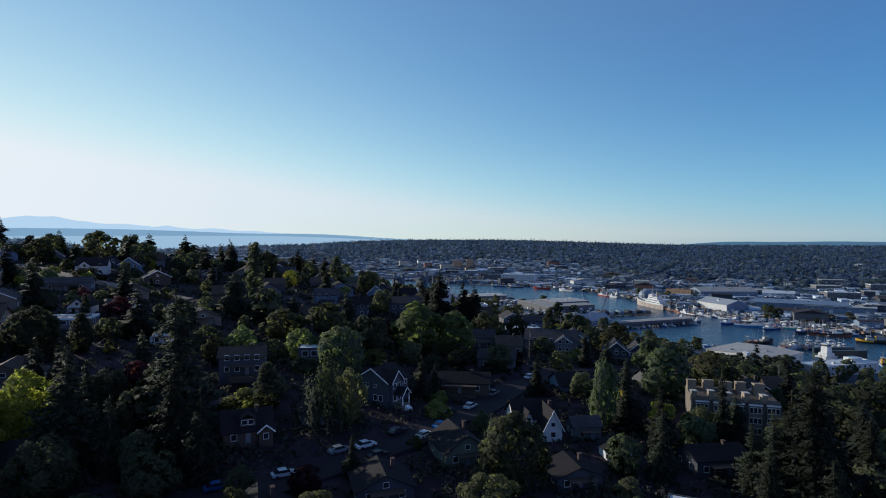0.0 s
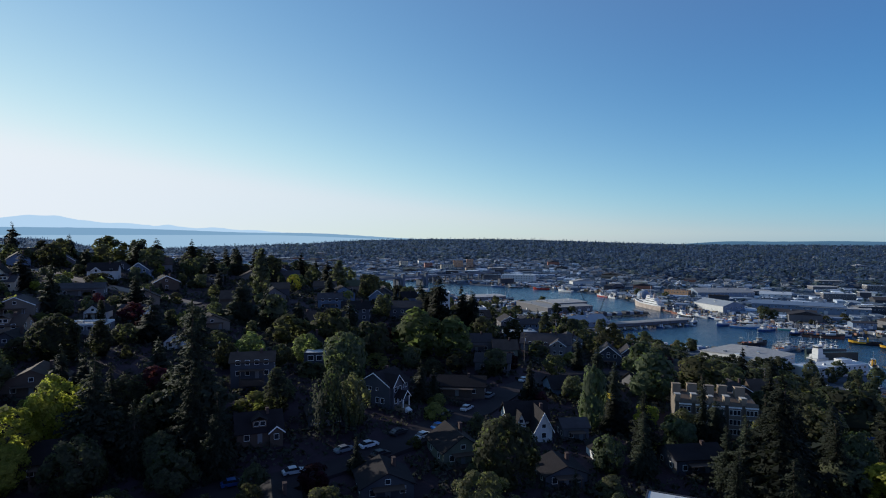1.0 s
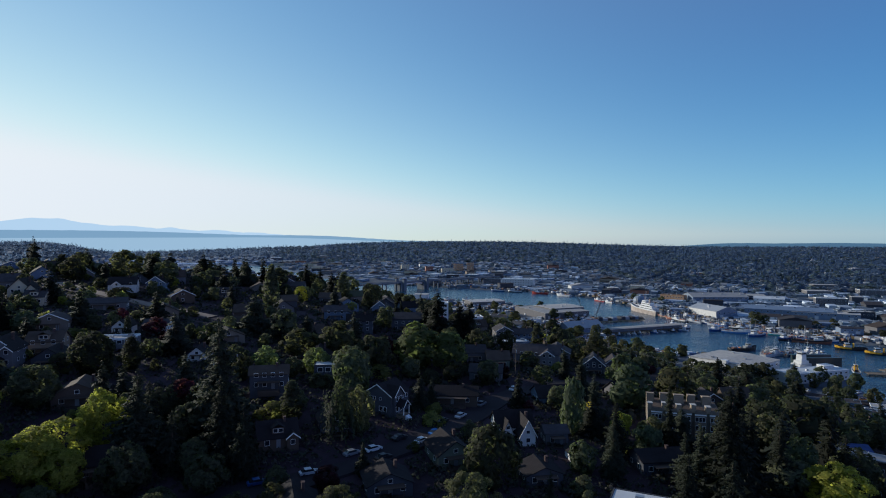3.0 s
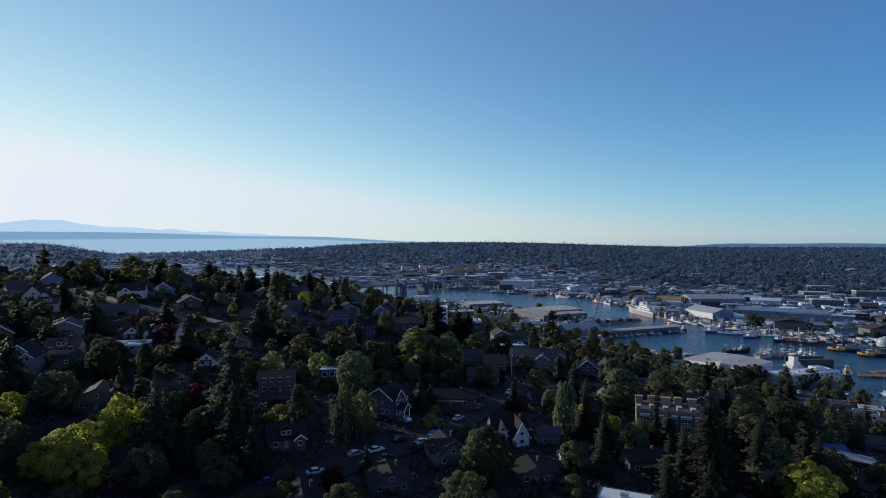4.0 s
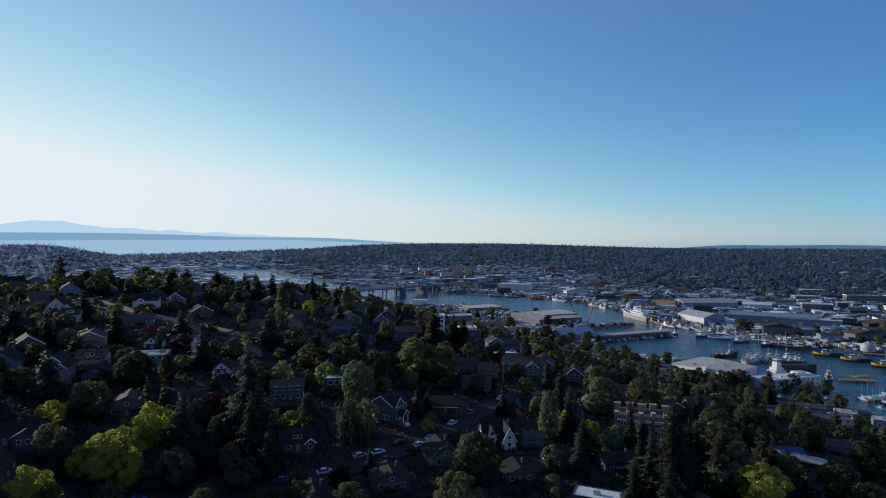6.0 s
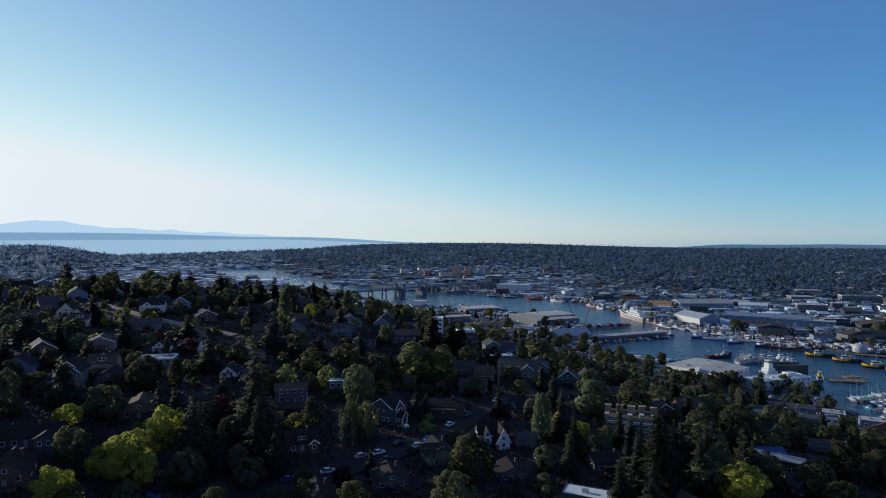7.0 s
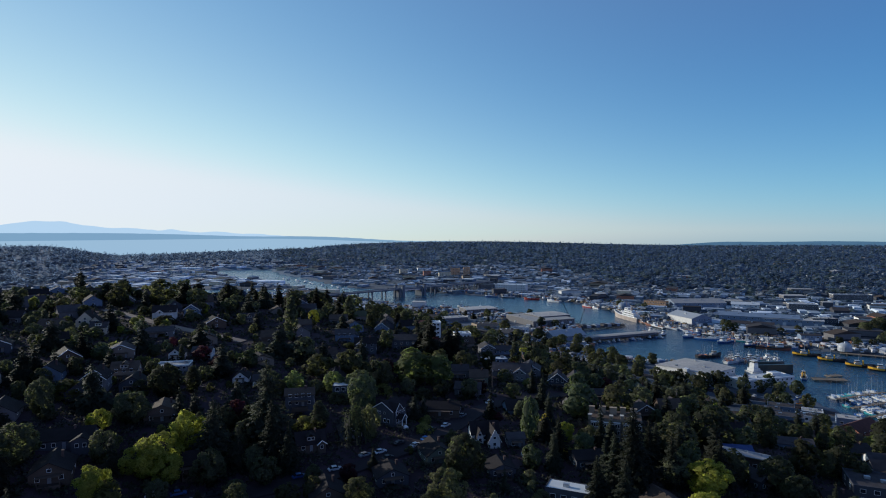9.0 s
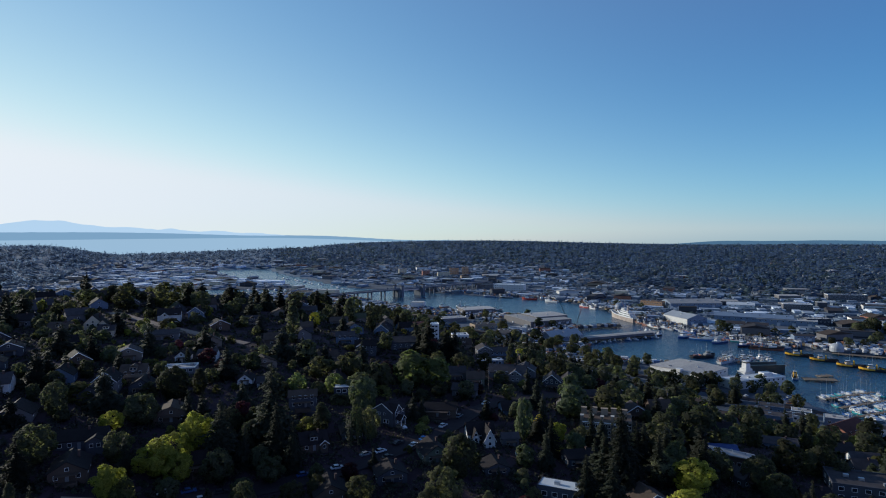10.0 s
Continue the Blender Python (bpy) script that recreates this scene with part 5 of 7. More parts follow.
# ---- parked cars ----
def car_meshes(colour):
    s = Shape()
    side = [(-2.25, 0.35), (2.2, 0.35), (2.28, 0.75), (1.3, 0.95), (-1.9, 0.98), (-2.28, 0.8)]
    s.prism(side, -0.88, 0.88, "y")
    cab = Shape().prism([(1.2, 0.95), (0.5, 1.45), (-1.1, 1.47), (-1.85, 0.97)], -0.74, 0.74, "y")
    roof = Shape().prism([(0.5, 1.45), (0.45, 1.5), (-1.05, 1.52), (-1.12, 1.47)], -0.76, 0.76, "y")
    return s.mesh("body", PAINT[colour]), cab.mesh("glazing", GLASS), roof.mesh("roof", PAINT[colour])


CARS = {k: car_meshes(k) for k in ("white", "silver", "navy", "black", "red", "blue", "orange", "grey")}
WHEEL = Shape().tube((0, -0.1, 0), (0, 0.1, 0), 0.33, 0.33, 12).mesh("wheel", PAINT["black"])


def car(x, y, rot, colour, z=None, where="street"):
    ob = thing("car", x, y, (h(x, y) + 0.25) if z is None else z, rot, f"{colour} car parked on the {where}", "car", "parked cars")
    b, w, r = CARS[colour]
    child("body", b, ob)
    child("glazing", w, ob)
    child("roof", r, ob)
    for wx in (() if y > 250 else (-1.4, 1.4)):
        for wy in (-0.82, 0.82):
            child("wheel", WHEEL, ob, pose(wx, wy, 0.33))


for x, y, rot, c in ((-29.5, 109, 28, "silver"), (-16, 122, 40, "white"), (-13, 118, 42, "black"), (-21, 119, 40, "grey"), (-4, 129.5, 48, "white"), (-0.5, 136, 52, "blue"), (7, 150.5, 58, "silver"),
                     (1.5, 145, 55, "black"), (-10, 130, 46, "black"), (-72, 89, 30, "navy"), (-67, 86, 30, "silver"), (-78, 86, 25, "white"), (-40, 104, 28, "navy"), (-63, 91, 28, "black"), (14, 163, 60, "grey"), (27, 183, 50, "white")):
    car(x, y, rot, c)
for k in range(9):
    car(66 + k * 3.2, 292 - k * 1.3, 70, ["white", "white", "silver", "grey", "white", "black", "white", "silver", "red"][k], None, "gravel lot")
for k in range(22):
    car(335 + k * 6.5, 664 - k * 3.2, -30 + 90 * (k % 2), ["white", "silver", "white", "grey", "navy", "white", "red"][k % 7], 2.75, "harbour lot")
car(259, 335, 20, "orange"); car(246, 348, 40, "white"); car(238, 356, 40, "silver"); car(252, 352, 50, "white"); car(262, 345, 30, "navy"); car(268, 352, 30, "white")


# ---- utility poles and wires ----
def utility_pole(x, y, ht, rot):
    ob = thing("utility_pole", x, y, h(x, y), rot, "tall weathered timber utility pole with crossarms", "utility pole", "utility poles")
    Shape().tube((0, 0, -0.5), (0, 0, ht), 0.16, 0.11, 8).part("pole", TIMBER, ob)
    for k in range(2):
        Shape().box(-1.2, 1.2, -0.06, 0.06, ht - 0.5 - k * 1.2, ht - 0.35 - k * 1.2).part("crossarm", TIMBER, ob)
    for k in (-1.1, 1.1):
        Shape().tube((k, 0, ht - 0.35), (k, 0, ht - 0.15), 0.06, 0.05, 6).part("insulator", PAINT["grey"], ob)
    Shape().tube((0.3, 0, ht - 3.2), (0.3, 0, ht - 2.2), 0.25, 0.25, 8).part("transformer", STEEL, ob)
    return (x, y, h(x, y) + ht - 0.3)


def wire_run(tops, label="thin pale overhead wires slung between poles"):
    ob = thing("overhead_wires", *tops[0], 0, label, "wires", "overhead wires")
    o = Vector(tops[0])
    for off in (-1.1, 0.0, 1.1):
        line = []
        for a, b in zip(tops, tops[1:]):
            a, b = Vector(a), Vector(b)
            line += [a.lerp(b, k / 8) + Vector((off, 0, -3.6 * k / 8 * (1 - k / 8))) - o for k in range(8)]
        line.append(b + Vector((off, 0, 0)) - o)
        v = [p + Vector(c) for p in line for c in ((-0.012, 0, -0.008), (0.012, 0, -0.008), (0, 0, 0.014))]
        f = [(3 * k + j, 3 * k + (j + 1) % 3, 3 * k + 3 + (j + 1) % 3, 3 * k + 3 + j) for k in range(len(line) - 1) for j in range(3)]
        Shape().add(v, f + [(2, 1, 0), (len(v) - 3, len(v) - 2, len(v) - 1)]).part("wire", BRIDGE_GREY, ob)


wire_run([utility_pole(*p) for p in ((30, 205, 12, 30), (52, 262, 12, 20), (88, 330, 13, 20), (120, 400, 13, 20), (140, 470, 13, 10))])
wire_run([utility_pole(*p) for p in ((28, 420, 11, 40), (48, 370, 11, 40), (72, 325, 11, 40), (100, 275, 11, 40), (128, 225, 11, 40))])

# ---- the hillside between the landmarks ----
FREE = np.array([(x, y) for x, y in ROADS])


def clear(x, y, house_gap, tree_gap, road_gap):
    if len(FREE) and np.hypot(FREE[:, 0] - x, FREE[:, 1] - y).min() < road_gap:
        return False
    return all(math.hypot(x - a, y - b) > r + house_gap for a, b, r in HOUSED) and (tree_gap is None or all(math.hypot(x - a, y - b) > min(r, 4) + tree_gap for a, b, r in PLANTED))


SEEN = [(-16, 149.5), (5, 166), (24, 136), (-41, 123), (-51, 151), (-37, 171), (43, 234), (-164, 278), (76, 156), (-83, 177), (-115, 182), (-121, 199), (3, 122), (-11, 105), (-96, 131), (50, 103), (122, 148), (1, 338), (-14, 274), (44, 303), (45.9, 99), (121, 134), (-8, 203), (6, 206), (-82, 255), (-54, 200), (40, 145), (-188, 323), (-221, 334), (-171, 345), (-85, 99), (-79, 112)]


def sight_gap(x, y):
    """Sight lines from the camera to the SEEN places, kept to low planting."""
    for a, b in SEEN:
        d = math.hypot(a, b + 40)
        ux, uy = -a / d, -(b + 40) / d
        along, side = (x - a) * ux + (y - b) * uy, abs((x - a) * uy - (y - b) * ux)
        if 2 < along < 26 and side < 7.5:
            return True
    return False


def on_hill(x, y):
    return h(x, y) > 6.5 and float(shore(x, y)) > 25 and abs(x) < 0.76 * (y + 100) + 22


def street_sight_gap(x, y):
    """The camera's side of the upper street, planted low to keep it in view."""
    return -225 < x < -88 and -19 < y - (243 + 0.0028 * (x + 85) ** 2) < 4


picks = np.random.default_rng(3)
GARDENS = []
wall_names, roof_names = ["grey", "slate", "white", "blue", "slate", "brown", "blue", "brown", "grey", "taupe"], ["black", "grey", "brown", "black", "black", "moss"]
for row in range(22):
    for k in range(34):
        u, v = -330 + k * 17.5 + (row % 2) * 8 + picks.uniform(-3, 3), 66 + row * 19 + picks.uniform(-3, 3)
        x, y = u * 0.96 + (v - 250) * 0.2, v - u * 0.10
        if y < 60 or y > 440 or not on_hill(x, y) or not clear(x, y, 14.5, 3.0, 10):
            continue
        two = picks.uniform() < 0.5
        far = y > 230
        house(x, y, picks.uniform(4, 24) - 0.1 * x, picks.uniform(8, 12), picks.uniform(8, 10), 3.7 if two else 2.5, picks.uniform(2.4, 3.6), wall_names[picks.integers(10)], roof_names[picks.integers(6)],
              "xy"[picks.integers(2)], chimney=picks.uniform() < 0.4, dormer=(not two and picks.uniform() < 0.5), windows=1 if far else 2, porch=not far, trim=picks.uniform() < 0.4)
        GARDENS.append((x, y))
for x, y in GARDENS:          # a tree or tall hedge on each house's camera side, to hide its wall
    if not street_sight_gap(x, y - 9) and not sight_gap(x, y - 9):
        tree(["broad", "broad", "fir", "lime_bush", "grey"][picks.integers(5)], x + picks.uniform(-4.5, 4.5), y - picks.uniform(7.5, 10), picks.uniform(4.5, 7.5), picks.uniform(0.9, 1.3))
kinds = ["broad"] * 12 + ["fir"] * 7 + ["bush"] * 9 + ["lime_bush"] * 5 + ["grey"] * 2 + ["red"] + ["poplar"] * 2 + ["lime"] * 2
sizes = dict(broad=(8, 13), fir=(10, 18), bush=(2.5, 4.5), lime_bush=(1.5, 3.2), grey=(7, 11), red=(4, 6), poplar=(7, 12), lime=(5, 8))
made = 0
for k in range(22000):
    if made >= 450:
        break
    y = 55 + 440 * picks.uniform() ** 1.1
    x = picks.uniform(-0.8, 0.8) * (y + 110)
    if k % 5 == 1:
        x, y = picks.uniform(-270, -90), picks.uniform(150, 370)
    if k % 5 == 0:
        x, y = picks.uniform(60, 235), picks.uniform(170, 440)
    kind = kinds[picks.integers(len(kinds))]
    ht = picks.uniform(*sizes[kind])
    if not on_hill(x, y) or not clear(x, y, 0.3 if "bush" in kind else 0.6, 1.6 if "bush" in kind else 2.4, 6.0):
        continue
    if x < -60 and y > 285 and "bush" not in kind and picks.uniform() < 0.7:
        continue
    if (street_sight_gap(x, y) or sight_gap(x, y)) and ht > 2.6:
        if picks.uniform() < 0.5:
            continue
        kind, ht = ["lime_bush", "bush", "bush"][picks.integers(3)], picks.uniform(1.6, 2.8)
    if y < 110 and ht > 9:
        ht *= 0.8
    if x < -60 and y > 130 and kind in ("broad", "grey", "lime"):
        ht *= 0.6
    tree(kind, x, y, ht, picks.uniform(0.9, 1.4))
    made += 1


def undergrowth(n):
    """Low hedges, ivy and rough shrubs that fill the gardens between the houses."""
    g = np.random.default_rng(12)
    y = 40 + 480 * g.uniform(size=n * 4) ** 1.3
    x = g.uniform(-0.82, 0.82, n * 4) * (y + 110)
    z = land(x, y)
    keep = (z > 6.0) & (shore(x, y) > 20)
    for a, b, r in HOUSED:
        keep &= np.hypot(x - a, y - b) > r * 0.95
    for a, b in ROADS[::2]:
        keep &= np.hypot(x - a, y - b) > 5.5
    x, y, z = x[keep][:n], y[keep][:n], z[keep][:n]
    # more clumps on the camera's side of each house, to hide lower walls
    front = np.array([(a + g.uniform(-0.9, 0.9) * r, b - r * g.uniform(0.75, 1.25)) for a, b, r in HOUSED for _ in range(7)])
    front = front[[all(math.hypot(a - c, b - d) > 4.2 for c, d in ROADS[::2]) for a, b in front]]
    x, y = np.concatenate([x, front[:, 0]]), np.concatenate([y, front[:, 1]])
    mix = g.permutation(len(x))
    x, y = x[mix], y[mix]
    z = land(x, y)
    m = len(x)
    size = g.uniform(0.8, 2.0, m) ** 1.3
    near = y < 165
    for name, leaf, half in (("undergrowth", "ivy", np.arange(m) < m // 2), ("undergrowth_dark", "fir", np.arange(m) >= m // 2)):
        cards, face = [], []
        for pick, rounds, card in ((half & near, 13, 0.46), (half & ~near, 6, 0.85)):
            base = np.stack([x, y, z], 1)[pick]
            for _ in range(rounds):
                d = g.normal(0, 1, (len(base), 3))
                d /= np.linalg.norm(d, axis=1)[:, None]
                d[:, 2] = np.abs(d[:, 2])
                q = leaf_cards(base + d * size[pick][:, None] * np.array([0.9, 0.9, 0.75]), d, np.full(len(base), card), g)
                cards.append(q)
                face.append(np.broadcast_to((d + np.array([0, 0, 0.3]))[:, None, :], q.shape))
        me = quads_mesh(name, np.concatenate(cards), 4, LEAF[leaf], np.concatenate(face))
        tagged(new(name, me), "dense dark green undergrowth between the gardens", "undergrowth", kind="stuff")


undergrowth(21000)


# ---- the harbour: sheds and piers ----
warehouse(219, 416, 35, 43, 46, 9.5, 1.0, WALLS["white"], ROOFS["pale"], "large shed with a wide pale flat roof by the water", 3)
warehouse(200, 400, 35, 12, 30, 6, 0.6, WALLS["white"], ROOFS["pale"], "lower lean-to shed with a pale roof", 1)
flat_building("office_building", 260.5, 389, 17, 52, 15, 7, WALLS["white"], WHITE_METAL, 2, 11, base=2.6, label="long white two-storey office with dark windows", group="harbour sheds", parapet=0.4)
flat_building("penthouse", 274, 395, 17, 9, 6, 9, WALLS["white"], WHITE_METAL, 1, 3, base=2.8, label="white upper storey block on the office", group="harbour sheds", parapet=0.3)
flat_building("stair_tower", 204, 398, 35, 4, 4, 12, WALLS["white"], WHITE_METAL, 1, 1, base=2.6, label="slim white tower beside the shed", group="harbour sheds", parapet=0.2)
hall = warehouse(340, 720.3, 16, 31, 50, 8.6, 5.0, BLUE_METAL, GREY_METAL, "tall boat-building hall, white long side and blue-grey end", 2, axis="y")
Shape().box(-15.62, -15.52, -24.9, 24.9, 0.2, 8.5).part("side_wall", WALLS["white"], hall, "white-clad long wall")
warehouse(432, 716, -28, 95, 34, 9, 3, BLUE_METAL, BLUE_METAL, "long blue-grey shed with a long ridge roof", 4)
warehouse(462, 690, -28, 70, 18, 8, 1.6, BLUE_METAL, ROOFS["pale"], "long shed with a pale roof beside the boatyard", 4)
warehouse(398, 668, -28, 50, 14, 6, 2.5, WALLS["white"], ROOFS["grey"], "white workshop with a row of windows", 4)
warehouse(418, 885, 0, 84, 40, 8, 5, BLUE_METAL, ROOFS["pale"], "wide hall with a pale rounded roof", 3)
flat_building("brick_building", 356, 890, -40, 36, 14, 9, WALLS["orange"], ROOFS["grey"], 2, 8, base=2.6, label="sunlit orange brick building with tall windows", group="harbour sheds")
warehouse(486, 858, -26, 40, 20, 7, 3, WHITE_METAL, WHITE_METAL, "bright white gabled hall", 2)
warehouse(138, 730, 23, 64, 73, 7.4, 0.8, WALLS["grey"], ROOFS["pale"], "broad terminal shed with stepped white roofs", 5)
warehouse(150, 742, 23, 50, 40, 9.2, 0.6, WALLS["grey"], ROOFS["pale"], "raised middle roof of the terminal shed", 0)
warehouse(146, 600, 24, 44, 22, 5, 6.0, BLUE_METAL, GREY_METAL, "boat shed with one large pale blue-white roof", 2)
warehouse(60, 838, 18, 50, 34, 6, 0.8, WALLS["grey"], ROOFS["pale"], "flat-roofed dock shed in pale grey", 3)
flat_building("white_block", 150, 1165, -20, 64, 24, 13, WALLS["white"], WHITE_METAL, 3, 12, base=3, label="white four-storey office block on the far bank", group="far bank buildings")
flat_building("grey_block", 100, 1230, -10, 40, 24, 9, WALLS["grey"], ROOFS["grey"], 2, 8, base=3, label="grey office block on the far bank", group="far bank buildings")
flat_building("orange_block", 40, 1620, 0, 26, 18, 18, WALLS["orange"], ROOFS["grey"], 4, 5, label="orange-tan apartment block catching the sun", group="far bank buildings")
flat_building("orange_block", 72, 1610, 0, 18, 18, 22, WALLS["orange"], ROOFS["grey"], 5, 4, label="tall orange-tan apartment block catching the sun", group="far bank buildings")
flat_building("brick_block", -40, 1560, 10, 20, 16, 15, WALLS["brick"], ROOFS["grey"], 4, 4, label="brick-red apartment block among low roofs", group="far bank buildings")
flat_building("tan_block", -110, 1640, 10, 22, 16, 15, WALLS["cream"], ROOFS["grey"], 4, 4, label="cream apartment block among low roofs", group="far bank buildings")
flat_building("tan_block", 10, 1570, 8, 34, 14, 10, WALLS["cream"], ROOFS["grey"], 3, 6, label="cream apartment block among low roofs", group="far bank buildings")
flat_building("tan_block", 560, 830, -20, 40, 16, 9, WALLS["grey"], ROOFS["pale"], 2, 9, base=4, label="grey office block with a row of windows", group="far bank buildings")
flat_building("tan_block", 496, 680, -10, 29, 16, 10, WALLS["slate"], ROOFS["pale"], 2, 6, base=3, label="dark office building with white window bands", group="far bank buildings")
flat_building("tan_block", 724, 960, -12, 62, 18, 10, WALLS["grey"], ROOFS["grey"], 3, 12, label="long grey apartment block below the woods", group="far bank buildings")
warehouse(610, 640, -18, 90, 30, 8, 2, BLUE_METAL, WHITE_METAL, "long shed behind a row of trees", 4)
warehouse(416, 578, -12, 21, 12, 7, 1, BLUE_METAL, ROOFS["grey"], "blue-grey repair shed on the quay", 2)
warehouse(545, 565, -22, 24, 14, 7, 1.2, BLUE_METAL, ROOFS["grey"], "blue-grey shed on the quay", 2)


def pier(x, y, rot, length, width, roofed, label, stores=0):
    """A timber deck on piles, with or without a long open roof."""
    ob = thing("pier", x, y, 0, rot, label, "pier", "harbour piers")
    Shape().box(-length / 2, length / 2, -width / 2, width / 2, 1.1, 1.6).part("deck", TIMBER, ob)
    n = max(3, int(length / 11))
    pile = Shape().tube((0, 0, -3), (0, 0, 2.2), 0.3, 0.25, 7).mesh("pile", TIMBER)
    for k in range(n):
        for sg in (-1, 1):
            child("pile", pile, ob, pose((k + 0.5) / n * length - length / 2, sg * (width / 2 + 0.3), 0))
    if roofed:
        s = Shape()
        gable_roof(s, length, width, 5.6, 0.35, 0.6, 0.3, "x")
        s.part("roof", WHITE_METAL if roofed == 2 else ROOFS["pale"], ob)
        post = Shape().box(-0.15, 0.15, -0.15, 0.15, 1.6, 5.7).mesh("post", TIMBER)
        for k in range(n):
            for sg in (-1, 1):
                child("post", post, ob, pose((k + 0.5) / n * length - length / 2, sg * (width / 2 - 0.3), 0))
        Shape().box(-length / 2, length / 2, -0.1, 0.1, 1.6, 5.6).part("wall", BLUE_METAL, ob)
    for k in range(stores):           # low stores, stacked pots and crates in a row along the deck
        r = np.random.default_rng(k + 60)
        a, w, t = (k + 0.5) / stores * length - length / 2, length / stores * r.uniform(0.35, 0.48), r.uniform(1.6, 4.2)
        c, d = r.uniform(-0.12, 0.12) * width, width * r.uniform(0.2, 0.36)
        s = Shape()
        if k % 3:
            s.prism([(a - w, 1.6), (a + w, 1.6), (a + w, 1.6 + t), (a - w, 1.6 + t * 0.9)], c - d, c + d, "y")
        else:
            s.prism([(c - d, 1.6), (c + d, 1.6), (c + d, 1.6 + t), (c, 2.5 + t), (c - d, 1.6 + t)], a - w, a + w, "x")
        s.part("store", (ROOFS["grey"], BLUE_METAL, TIMBER, WALLS["slate"], GREY_METAL)[k % 5], ob)
    return ob


pier(216, 612, 21, 106, 12, 1, "long roofed timber pier with a pale roof")
pier(205, 690, 18, 84, 16, 0, "wide timber pier crowded with grey stores and crates", 13)
pier(330, 412, -12, 26, 9, 0, "low floating timber dock by the dry dock")
pier(342, 424, 10, 14, 6, 0, "low floating timber dock by the dry dock")
pier(312, 318, 20, 52, 3, 0, "narrow timber marina jetty between moored yachts"); pier(318, 340, 20, 52, 3, 0, "narrow timber marina jetty between moored yachts"); pier(322, 362, 20, 52, 3, 0, "narrow timber marina jetty between moored yachts")
pier(440, 500, -30, 70, 6, 0, "timber quay for the tugboats")
pier(30, 880, -20, 70, 8, 0, "dark timber dock with moored boats"); pier(-392, 1180, 0, 100, 6, 0, "long timber dock in the fishing harbour")


# ---- vessels ----
def hull_shape(L, B, free, draft=0.8):
    """A hull lofted from the stern (-L/2) to the bow (+L/2) along x."""
    s = Shape()
    st = [(-0.5, 0.80, 0.0), (-0.3, 0.96, -0.05), (0.0, 1.0, -0.05), (0.2, 0.95, 0.05), (0.36, 0.66, 0.22), (0.46, 0.28, 0.42), (0.5, 0.03, 0.5)]
    v, f = [], []
    for u, b, sh in st:
        w, z = b * B / 2, free * (1 + sh)
        v += [(u * L, -w, z), (u * L * 0.96, -w * 0.86, 0), (u * L * 0.92, -w * 0.45, -draft), (u * L * 0.92, w * 0.45, -draft), (u * L * 0.96, w * 0.86, 0), (u * L, w, z)]
    for k in range(len(st) - 1):
        a = 6 * k
        f += [(a + j, a + j + 1, a + j + 7, a + j + 6) for j in range(5)] + [(a + 5, a, a + 6, a + 11)]
    f += [(0, 5, 4, 3, 2, 1), tuple(range(6 * len(st) - 6, 6 * len(st)))]
    return s.add(v, f)


def rail_band(L, B, z0, z1, aft=-0.6):
    """The bulwark: one band from the stern (or from aft) round the bow and back."""
    st = [(-0.5, 0.80, 0.0), (-0.3, 0.96, -0.05), (0.0, 1.0, -0.05), (0.2, 0.95, 0.05), (0.36, 0.66, 0.22), (0.46, 0.28, 0.42), (0.5, 0.03, 0.5)]
    st = [p for p in st if p[0] >= aft]
    loop = [(u, -b, k) for u, b, k in st] + [(u, b, k) for u, b, k in reversed(st)]
    v, f = [], []
    for u, b, k in loop:
        w = b * B / 2
        v += [(u * L, w * 1.01, z0 * (1 + k)), (u * L, w * 1.04, z1 * (1 + k)), (u * L, w * 0.97, z1 * (1 + k)), (u * L, w * 0.95, z0 * (1 + k))]
    n = len(loop)
    for k in range(n if aft < -0.5 else n - 1):
        a, c = 4 * k, 4 * ((k + 1) % n)
        f += [(a + j, c + j, c + j + 1, a + j + 1) for j in range(3)]
    return Shape().add(v, f)


